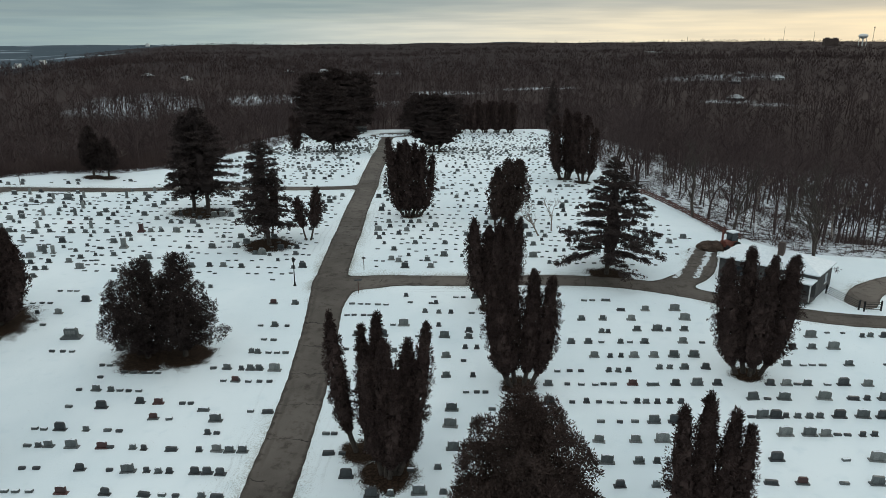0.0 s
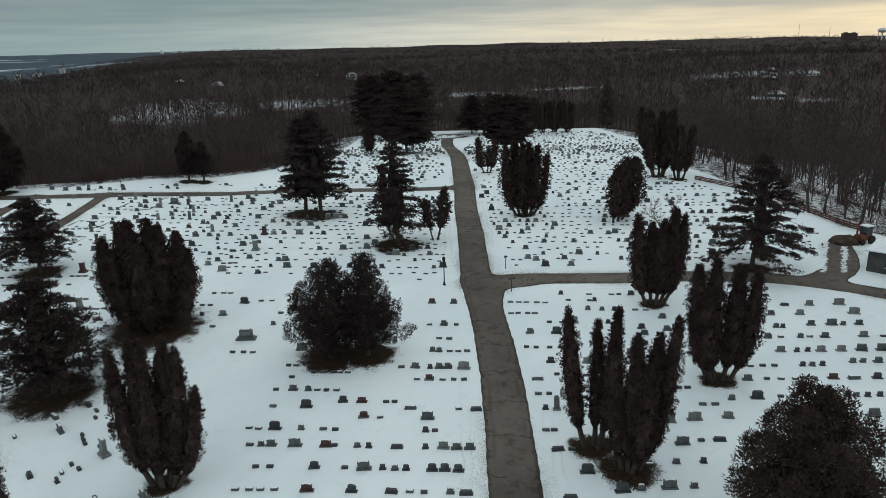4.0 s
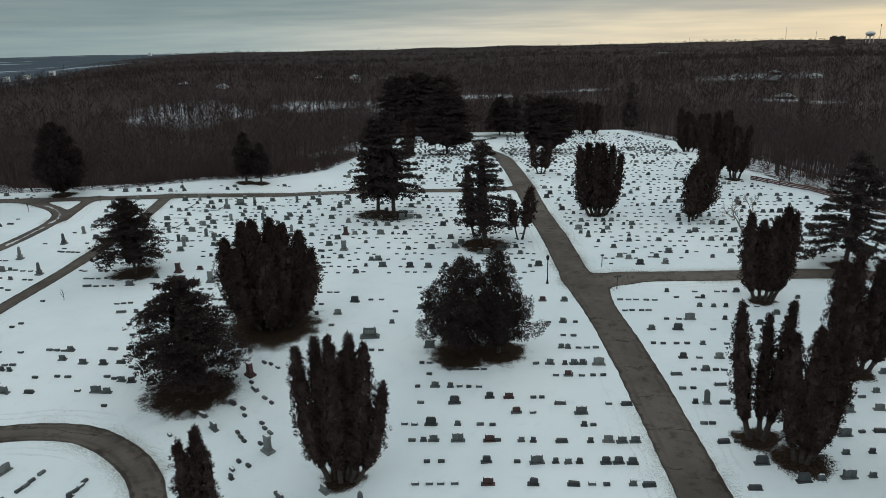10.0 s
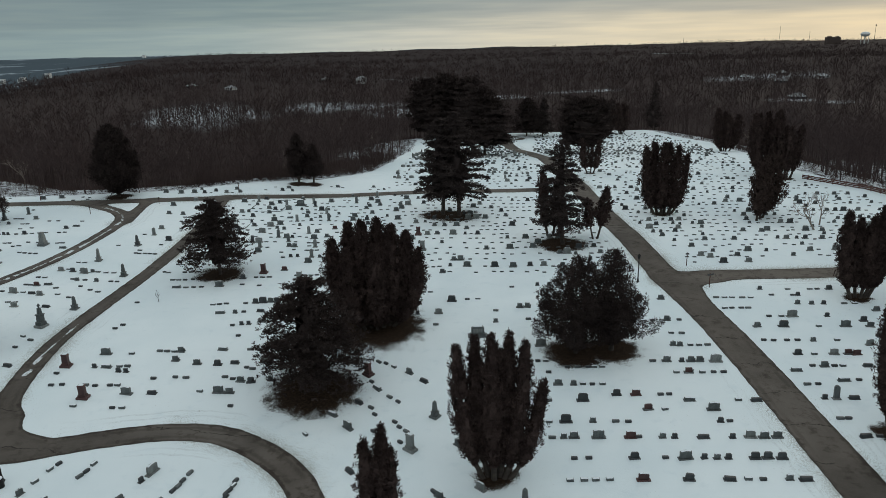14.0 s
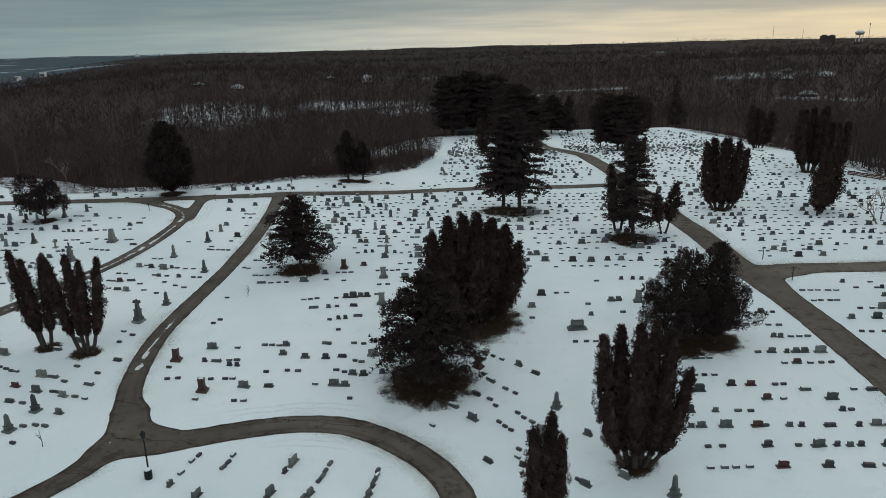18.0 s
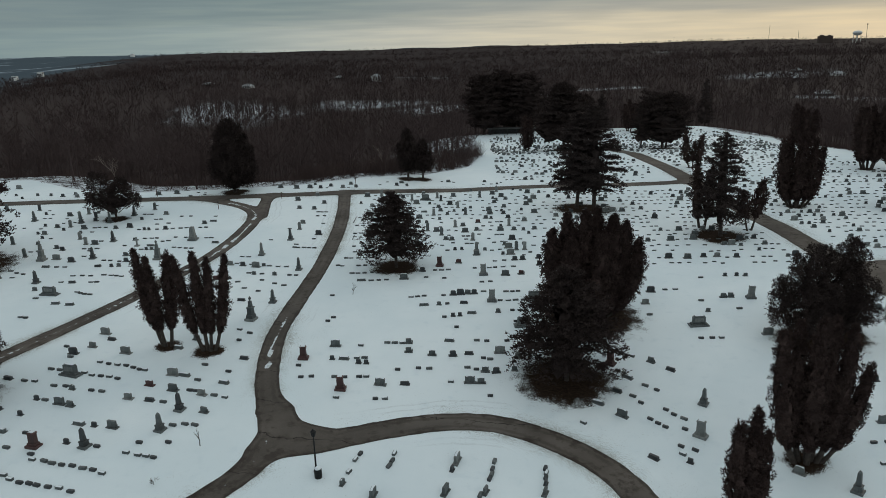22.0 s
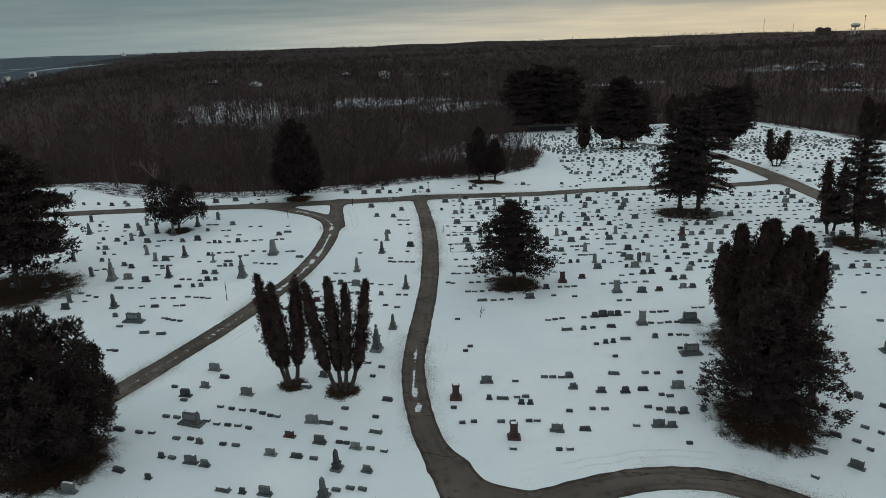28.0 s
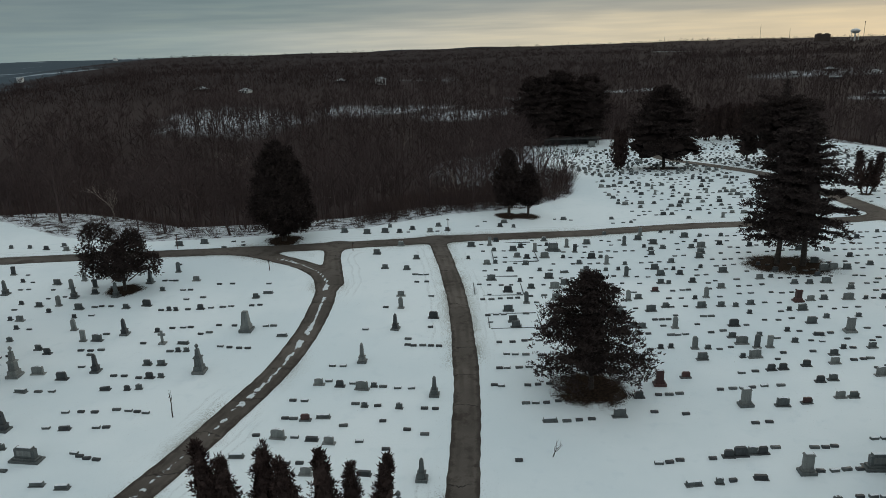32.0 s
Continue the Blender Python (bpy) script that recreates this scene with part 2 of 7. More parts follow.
def road_material():
    m = mat("worn_asphalt", 0.75, 0, 0.15)
    k = Nodes(m)
    p = k.place()
    big, mid, fine = k.noise(p, 0.12, 4), k.noise(p, 0.9, 5, 0.65), k.noise(p, 14.0, 4, 0.7)
    c = k.mix(k.step(big, 0.35, 0.65), (0.072, 0.063, 0.055), (0.122, 0.107, 0.094))
    c = k.mix(k.math("MULTIPLY", k.step(mid, 0.50, 0.70), 0.7), c, (0.036, 0.028, 0.023))
    c = k.mix(k.math("MULTIPLY", k.step(k.noise(p, 0.35, 5, 0.7), 0.56, 0.66), 0.6), c, (0.030, 0.022, 0.018))
    c = k.mix(k.math("MULTIPLY", k.step(fine, 0.5, 0.7), 0.45), c, (0.155, 0.135, 0.115))
    # dark wheel paths and broken, muddy rims
    wheel = k.math("MULTIPLY", k.step(k.attr("rim"), 0.02, 0.20), k.math("SUBTRACT", 1.0, k.step(k.attr("rim"), 0.35, 0.7)))
    c = k.mix(k.math("MULTIPLY", wheel, k.math("MULTIPLY", k.step(k.noise(p, 0.22, 4), 0.40, 0.62), 0.45)), c, (0.040, 0.033, 0.028))
    c = k.mix(k.math("MULTIPLY", k.step(k.math("ADD", k.attr("rim"), k.math("MULTIPLY", k.math("SUBTRACT", mid, 0.5), 1.2)), 0.60, 1.0), 0.65), c, (0.026, 0.020, 0.016))
    # cracks across, every few metres
    run = k.math("ADD", k.attr("along"), k.math("MULTIPLY", k.math("SUBTRACT", k.noise(p, 0.5, 4, 0.6), 0.5), 2.2))
    saw = k.math("ABSOLUTE", k.math("SUBTRACT", k.math("FRACT", k.math("DIVIDE", run, 5.3)), 0.5))
    crack = k.math("MULTIPLY", k.math("SUBTRACT", 1.0, k.step(saw, 0.004, 0.014)), k.step(k.noise(p, 0.3, 2), 0.38, 0.50))
    c = k.mix(k.math("MULTIPLY", crack, 0.85), c, (0.014, 0.012, 0.010))
    slush = k.step(k.math("ADD", k.attr("slush"), k.math("MULTIPLY", k.math("SUBTRACT", k.noise(p, 1.6, 5, 0.65), 0.5), 0.9)), 0.46, 0.56)
    c = k.mix(slush, c, (0.60, 0.66, 0.69))
    k.colour(c)
    k.bump(k.math("ADD", fine, mid), 0.4, 0.03)
    return m


SNOW_GROUND = ground_material()
ASPHALT = road_material()
NEEDLES = {
    "arborvitae": two_tone("arborvitae_foliage", (0.042, 0.028, 0.026), (0.096, 0.066, 0.059), 0.8, 0.9, spec=0.06, bump=0, vary=0.6, island=True),
    "brown": two_tone("browned_foliage", (0.048, 0.033, 0.029), (0.098, 0.069, 0.060), 0.8, 0.9, spec=0.06, bump=0, vary=0.6, island=True),
    "spruce": two_tone("spruce_needles", (0.042, 0.032, 0.031), (0.092, 0.071, 0.066), 0.7, 0.9, spec=0.06, bump=0, vary=0.6, island=True),
    "pine": two_tone("pine_needles", (0.035, 0.026, 0.025), (0.078, 0.058, 0.053), 0.7, 0.9, spec=0.06, bump=0, vary=0.6, island=True),
}
BARK = two_tone("dark_bark", (0.035, 0.028, 0.024), (0.085, 0.070, 0.060), 3.0, 0.9)
PALE_BARK = two_tone("pale_bark", (0.16, 0.13, 0.11), (0.30, 0.26, 0.23), 3.0, 0.9)
BRUSH = two_tone("brown_brush", (0.062, 0.044, 0.042), (0.098, 0.070, 0.064), 0.2, 0.95, spec=0.02, bump=0, vary=0.35, island=True)
TWIGS = two_tone("bare_twigs", (0.070, 0.052, 0.051), (0.098, 0.073, 0.071), 0.06, 0.95, spec=0.02, bump=0, vary=0.25, island=True)

FAR_TWIGS = two_tone("far_bare_twigs", (0.048, 0.0355, 0.0345), (0.062, 0.046, 0.0445), 0.02, 0.95, spec=0.02, bump=0)

def granite(name, dark, light):
    """Speckled stone, each one a little different, with weather streaks."""
    m = mat(name, 0.55, 0, 0.4)
    k = Nodes(m)
    p = k.place(local=True)
    c = k.mix(k.step(k.noise(p, 60, 2), 0.35, 0.65), dark, light)
    c = k.mix(k.math("MULTIPLY", k.step(k.noise(k.place((3, 3, 0.6), True), 1.6, 5), 0.45, 0.70), 0.55), c, tuple(v * 0.45 for v in dark))
    c = k.mix(k.math("MULTIPLY", k.rand(), 0.55), c, tuple(v * 0.5 for v in dark))
    k.colour(c)
    k.bump(k.noise(p, 40, 3), 0.25, 0.01)
    return m


GRANITE = {
    "grey": granite("grey_granite", (0.074, 0.085, 0.087), (0.155, 0.173, 0.172)),
    "pale": granite("pale_weathered_stone", (0.15, 0.164, 0.160), (0.27, 0.284, 0.274)),
    "dark": granite("dark_granite", (0.036, 0.042, 0.046), (0.080, 0.087, 0.092)),
    "red": granite("red_granite", (0.060, 0.028, 0.027), (0.11, 0.052, 0.048)),
}
CAP_SNOW = two_tone("fallen_snow", (0.66, 0.73, 0.77), (0.80, 0.86, 0.89), 3.0, 0.7, bump=0.3)
IRON = two_tone("black_iron", (0.012, 0.012, 0.013), (0.03, 0.03, 0.03), 8.0, 0.5, 0.6)
WHITE_PAINT = two_tone("weathered_white_paint", (0.55, 0.56, 0.55), (0.75, 0.76, 0.75), 2.0, 0.6)
GREY_WALL = two_tone("dark_wall", (0.05, 0.05, 0.05), (0.10, 0.10, 0.10), 1.0, 0.85)
DIRT = two_tone("wet_soil", (0.030, 0.020, 0.015), (0.075, 0.050, 0.036), 1.2, 0.95, bump=0.6, depth=0.1)
BRICK = two_tone("chimney_brick", (0.055, 0.042, 0.038), (0.10, 0.075, 0.066), 4.0, 0.9)
RUST = two_tone("rusty_red_paint", (0.10, 0.028, 0.02), (0.17, 0.06, 0.04), 3.0, 0.6)
GLASS = mat("dark_window_glass", 0.08, 0, 0.5)
GLASS.node_tree.nodes["Principled BSDF"].inputs["Base Color"].default_value = (0.02, 0.025, 0.03, 1)
TIMBER = two_tone("reddish_fence_wood", (0.055, 0.025, 0.02), (0.11, 0.05, 0.04), 3.0, 0.9)

# ---- ground ----
SLOPE = math.tan(radians(TILT))
GX, GY = -SLOPE * math.sin(radians(TURN)), SLOPE * math.cos(radians(TURN))
G0 = EYE - EYE / math.cos(radians(TILT))
# edge of the open burial ground; beyond it the land falls into the woods
EDGE = [(-330, -160), (-330, 118), (-200, 128), (-178, 141), (-165, 143), (-152, 134), (-140, 130), (-120, 131.5), (-104, 134), (-91, 140.5), (-78, 145.5), (-68, 158), (-65, 172), (-64, 250), (-38, 260), (20, 265), (33, 232), (28, 190), (25, 155), (32, 130), (36, 109), (44, 97), (75, 92), (95, 40), (95, -160)]


def smooth(a, lo, hi):
    s = np.clip((np.asarray(a, float) - lo) / (hi - lo), 0, 1)
    return s * s * (3 - 2 * s)


def seg_dist(x, y, a, b):
    ax, ay, bx, by = *a, *b
    ux, uy = bx - ax, by - ay
    k = np.clip(((x - ax) * ux + (y - ay) * uy) / (ux * ux + uy * uy), 0, 1)
    return np.hypot(x - ax - k * ux, y - ay - k * uy)


def inside(x, y, poly):
    r = np.zeros(np.shape(x), bool)
    for (ax, ay), (bx, by) in zip(poly, poly[1:] + poly[:1]):
        if ay != by:
            r ^= ((ay > y) != (by > y)) & (x < (bx - ax) * (y - ay) / (by - ay) + ax)
    return r


def edge_dist(x, y):
    """Metres outside the burial ground (negative within)."""
    d = np.full(np.shape(x), 1e9)
    for a, b in zip(EDGE, EDGE[1:] + EDGE[:1]):
        d = np.minimum(d, seg_dist(x, y, a, b))
    return np.where(inside(x, y, EDGE), -d, d)


def waves(x, y, size):
    s = np.sin(x / size + 1.3 * np.sin(y / size / 1.7 + 0.5)) + np.sin(y / size * 1.1 + 1.7 * np.sin(x / size / 2.1 + 2.0))
    return 0.5 * s


def height(x, y):
    """Height of the land."""
    x, y = np.asarray(x, float), np.asarray(y, float)
    d = edge_dist(x, y)
    plane = G0 + GX * np.clip(x, -200, 80) + GY * np.clip(y, -60, 260)
    r = np.hypot(x + 45, y)
    az = np.arctan2(x + 45, np.maximum(y, 1e-3))
    far = -13 + 13 * smooth(r, 230, 420) + 11 * smooth(r, 500, 3000) + 5 * waves(x, y, 90) * smooth(d, 40, 160) + 6 * waves(x, y, 410) * smooth(r, 500, 1200)
    far = far - 40 * smooth(-az, 0.36, 0.66) * smooth(r, 500, 1300) * (1 - smooth(r, 3000, 4300))
    w = smooth(d, 4, 85)
    # the crown of the hill, then the long fall towards the far woods
    plane = plane - np.interp(y, [100, 108, 120, 150, 175, 195, 220, 250], [0, 0.4, 0.7, 1.4, 2.9, 5.6, 9.3, 11]) * (1 - smooth(-x, 70, 95) * (1 - smooth(y, 150, 190)))
    # shallow bowl round the curved lane
    plane = plane - 1.9 * np.exp(-((x + 62) / np.where(x > -62, 48.0, 24.0)) ** 2) * (1 - smooth(y, 50, 78)) * (1 - smooth(-y, -10, 60))
    z = plane * (1 - w) + far * w - 0.10 * np.clip(d, 0, 40) * (1 - w)
    z = z + 0.10 * waves(x, y, 6.0) * smooth(d, -12, 2) + 0.05 * waves(x, y, 9.0)
    z = z + 11 * smooth(r, 520, 760) * smooth(d, 60, 200)
    return z


def gz(x, y):
    return float(height(np.array([x]), np.array([y]))[0])


# roads: centre lines and widths
ROADS = {
    "main": ([(-6.5, -40), (-9.5, -15), (-12.5, 10), (-14.2, 25), (-15.6, 38), (-16.0, 46), (-16.5, 56), (-17.3, 66), (-18.4, 75), (-19.6, 84), (-20.4, 94), (-21.2, 106), (-22.4, 120), (-23.2, 135), (-24.4, 150), (-26, 170), (-28, 190), (-30.5, 212), (-32.8, 230), (-33.4, 243)], 4.1),
    "gate": ([(-19.5, 84), (-12, 85), (-2, 85.3), (10, 86), (18, 85.3), (24, 83.3), (31, 79.5), (38, 76.3), (46, 75), (60, 74)], 3.5),
    "back": ([(-23.5, 137.5), (-32, 135.6), (-45, 134.9), (-58, 134.2), (-76, 131.6), (-92, 128.3), (-112, 126.2), (-134, 125.1), (-153, 123.8), (-180, 121)], 3.1),
    "middle": ([(-93.6, 128.6), (-92.3, 119), (-91.4, 110.5), (-90.9, 103.5), (-90.7, 95), (-90.7, 87), (-91.1, 79), (-91.5, 73), (-91.75, 66.5), (-91.2, 60.5), (-89.9, 54.6), (-87.9, 49.4), (-87.9, 45), (-89.2, 41.4), (-92.5, 36.8), (-98, 30), (-108, 20)], 2.3),
    "loop": ([(-87.5, 45.6), (-83.2, 46.9), (-77.9, 49.3), (-73.0, 50.8), (-68.2, 50.8), (-64.0, 48.8), (-60.7, 45.9), (-58.6, 42.8), (-57.6, 39.6), (-57, 34), (-57.6, 26), (-61, 18), (-69, 6), (-80, -4), (-94, -10), (-112, -13), (-132, -15)], 2.75),
    "west": ([(-121, 125.4), (-116.5, 123.0), (-110.8, 118.9), (-107.8, 115.2), (-106.6, 111.2), (-106.3, 105.5), (-106.7, 98.5), (-107.9, 91.2), (-109.6, 85.9), (-111.6, 80), (-114.6, 72.5), (-118.2, 64.5), (-122, 56.5), (-131, 38)], 2.6),
    "spur": ([(-107.6, 127.5), (-107.5, 122.5), (-106.6, 117), (-105.8, 112)], 2.2),
    "drive": ([(24, 85), (27.5, 88.5), (30, 93), (31.5, 98)], 4.0),
    "corner": ([(-88.2, 51.2), (-86.9, 48.9), (-83.9, 47.5)], 3.0),
    "bend": ([(-18.4, 78.5), (-17.2, 82.4), (-13.5, 84.3)], 3.4),
    "yard": ([(45, 80.5), (48, 84.5), (54, 88), (62, 91)], 3.6),
    "round": ([(-33.4, 243), (-38.5, 246), (-39.5, 250), (-34, 253), (-28, 251.6), (-28, 247), (-33, 243.2)], 2.2),
}


def curved(pts, n=6):
    """Points along a smooth curve through pts."""
    p = [Vector((2 * pts[0][0] - pts[1][0], 2 * pts[0][1] - pts[1][1]))] + [Vector(q) for q in pts] + [Vector((2 * pts[-1][0] - pts[-2][0], 2 * pts[-1][1] - pts[-2][1]))]
    out = []
    for i in range(1, len(p) - 2):
        for j in range(n):
            t = j / n
            a, b, c, d = p[i - 1:i + 3]
            q = 0.5 * (2 * b + (c - a) * t + (2 * a - 5 * b + 4 * c - d) * t * t + (3 * b - a - 3 * c + d) * t ** 3)
            out.append((q.x, q.y))
    return out + [tuple(p[-2])]


def line_dist(x, y, pts):
    d = np.full(np.shape(x), 1e9)
    for a, b in zip(pts, pts[1:]):
        d = np.minimum(d, seg_dist(x, y, a, b))
    return d


ROAD_LINES = {k: (curved(p, 4), w) for k, (p, w) in ROADS.items()}


def road_dist(x, y):
    """Metres outside the nearest road's edge, with rounded corners where two meet."""
    x, y = np.asarray(x, float), np.asarray(y, float)
    acc = np.zeros(x.shape)
    for k, (p, w) in ROAD_LINES.items():
        acc += np.exp(-np.clip(line_dist(x, y, p) - w / 2, -5, 30) / 0.55)
    return -0.55 * np.log(np.maximum(acc, 1e-12)) + 0.05 * waves(x, y, 0.33) + 0.05 * waves(x, y, 1.7)


# snow-free ground below the trees: place, radius
BARE = []


def axis(lo, hi, fine, ends, grow=1.16):
    mid = list(np.arange(lo, hi + fine / 2, fine))
    a, s = [lo], fine
    while a[-1] > ends[0]:
        s *= grow
        a.append(a[-1] - s)
    b, s = [hi], fine
    while b[-1] < ends[1]:
        s *= grow
        b.append(b[-1] + s)
    return np.array(a[:0:-1] + mid + b[1:])


def set_mesh(name, v, faces_flat, counts, attrs=()):
    me = bpy.data.meshes.new(name)
    me.vertices.add(len(v))
    me.vertices.foreach_set("co", np.asarray(v, np.float32).ravel())
    me.loops.add(len(faces_flat))
    me.loops.foreach_set("vertex_index", np.asarray(faces_flat, np.int32))
    counts = np.asarray(counts, np.int32)
    me.polygons.add(len(counts))
    me.polygons.foreach_set("loop_start", np.concatenate([[0], np.cumsum(counts)[:-1]]).astype(np.int32))
    for k, a in attrs:
        me.attributes.new(k, "FLOAT", "POINT").data.foreach_set("value", np.asarray(a, np.float32).ravel())
    me.update(calc_edges=True)
    return me


# snowy glades among the woods: bearing, range, half widths across and along
GLADES = [(-21, 452, 36, 60), (-10.8, 455, 46, 24), (-4.5, 410, 40, 18), (2.5, 490, 30, 16), (8.3, 525, 34, 14), (20.6, 592, 30, 9), (26, 444, 34, 7), (24, 605, 40, 8), (-10.5, 806, 40, 14), (-6.4, 675, 40, 12), (30, 200, 24, 20), (41, 162, 46, 30), (31, 195, 30, 22), (37, 240, 62, 50), (44, 150, 40, 34), (33, 207, 36, 36), (-10.5, 166, 24, 26), (-17, 165, 24, 13), (-26, 150, 22, 7), (14, 1500, 60, 20)]


def clearing(x, y):
    out = np.zeros(np.shape(x))
    for az, r, a, b in GLADES:
        s, c = math.sin(radians(az)), math.cos(radians(az))
        u, w = (x + 45) * c - y * s, (x + 45) * s + y * c - r
        out = np.maximum(out, 1 - smooth(np.hypot(u / a, w / b) + 0.25 * waves(x, y, 11), 0.6, 1.1))
    return out


def distant(x, y):
    """The open plain far off, beyond the last ridge of the woods."""
    r, az = np.hypot(x + 45, y), np.arctan2(x + 45, np.maximum(y, 1e-3))
    start = np.interp(az, [-0.75, -0.60, -0.50, -0.42, -0.34, -0.26], [1250, 1450, 2000, 2700, 3600, 4600])
    return smooth(r - start, 0, 150) * (y > 0)


def build_ground():
    xs, ys = axis(-172, 62, 0.95, (-4300, 4300)), axis(12, 206, 0.95, (-900, 4600), 1.06)
    x, y = np.meshgrid(xs, ys)
    d, r = edge_dist(x, y), np.hypot(x + 45, y)
    z = height(x, y)
    core = (x > -180) & (x < 70) & (y > -45) & (y < 262)
    rd = np.full(x.shape, 9.0)
    rd[core] = road_dist(x[core], y[core])
    z = z + np.where(core, 0.07 * smooth(rd, 0.0, 0.7) - 0.02, 0.05)
    bare = np.zeros(x.shape)
    for bx, by, br in BARE:
        near = np.hypot(x - bx, (y - by) * 1.1)
        bare = np.maximum(bare, np.clip(1.25 - near / br * 0.82, 0, 1.2))
    wood = smooth(d, -1.0, 3.0)
    az = np.arctan2(x + 45, np.maximum(y, 1e-3))
    open_ = distant(x, y)
    clear = clearing(x, y)
    n, m = x.shape
    idx = np.arange(n * m).reshape(n, m)
    q = np.stack([idx[:-1, :-1], idx[:-1, 1:], idx[1:, 1:], idx[1:, :-1]], -1).reshape(-1)
    me = set_mesh("ground", np.stack([x, y, z], -1).reshape(-1, 3), q, np.full(len(q) // 4, 4), (("bare", bare), ("wood", wood), ("far", smooth(r, 520, 760) * smooth(d, 60, 200)), ("open", open_), ("near_edge", 1 - smooth(d, 10, 40)), ("clearing", clear), ("road_gap", np.where(core, np.clip(rd, -1, 9), 9)), ("verge", np.where(core, np.exp(-np.clip(rd, 0, 30) / 1.6), 0))))
    me.polygons.foreach_set("use_smooth", np.ones(len(me.polygons), bool))
    me.materials.append(SNOW_GROUND)
    return tagged(new("ground", me), "snow-covered sloping burial ground with bare patches under trees", "ground", kind="structure")


def build_road():
    """All lanes as one sheet, cut along their edges."""
    step = 0.4
    xs, ys = np.arange(-172, 62, step), np.arange(-38, 258, step)
    x, y = np.meshgrid(xs, ys)
    s = road_dist(x, y)
    n, m = x.shape
    verts, key, faces = [], {}, []

    def vert(px, py):
        k = (round(px, 4), round(py, 4))
        if k not in key:
            key[k] = len(verts)
            verts.append(k)
        return key[k]

    neg = s < 0
    some = neg[:-1, :-1] | neg[:-1, 1:] | neg[1:, 1:] | neg[1:, :-1]
    for i, j in zip(*np.nonzero(some)):
        ring = [(i, j), (i, j + 1), (i + 1, j + 1), (i + 1, j)]
        poly = []
        for (a, b), (c, e) in zip(ring, ring[1:] + ring[:1]):
            if neg[a, b]:
                poly.append(vert(x[a, b], y[a, b]))
            if neg[a, b] != neg[c, e]:
                t = min(max(s[a, b] / (s[a, b] - s[c, e]), 0.02), 0.98)
                poly.append(vert(x[a, b] + t * (x[c, e] - x[a, b]), y[a, b] + t * (y[c, e] - y[a, b])))
        if len(poly) > 2:
            faces.append(poly)
    v = np.array(verts)
    sd = road_dist(v[:, 0], v[:, 1])
    slush = np.zeros(len(v))
    for k, y0, y1, amount in (("west", 84, 122, 0.66), ("west", 50, 84, 0.52), ("middle", 58, 72, 0.62), ("middle", 38, 47, 0.4)):
        c = line_dist(v[:, 0], v[:, 1], ROAD_LINES[k][0])
        slush = np.maximum(slush, amount * np.exp(-((c - 0.12 + 0.10 * np.sin(v[:, 1] * 0.5)) / 0.22) ** 2) * (v[:, 1] > y0) * (v[:, 1] < y1))
    rutted = (v[:, 0] > 24) & (v[:, 0] < 35) & (v[:, 1] > 87.5)
    slush = np.where(rutted, 0.36 + 0.25 * np.sin(v[:, 0] * 2.4 - v[:, 1] * 1.1), slush)
    along = v[:, 1] * 1.02 + 0.1 * v[:, 0]
    side = (np.abs(v[:, 1] - 85) < 6) & (v[:, 0] > -16)
    along = np.where(side, v[:, 0], along)
    z = height(v[:, 0], v[:, 1]) + 0.012
    me = set_mesh("road", np.column_stack([v, z]), [i for f in faces for i in f], [len(f) for f in faces], (("rim", smooth(sd, -1.0, 0.0)), ("slush", slush), ("along", along)))
    me.materials.append(ASPHALT)
    return tagged(new("road", me), "narrow worn brown-grey asphalt lanes, wet and patched", "road", kind="structure")


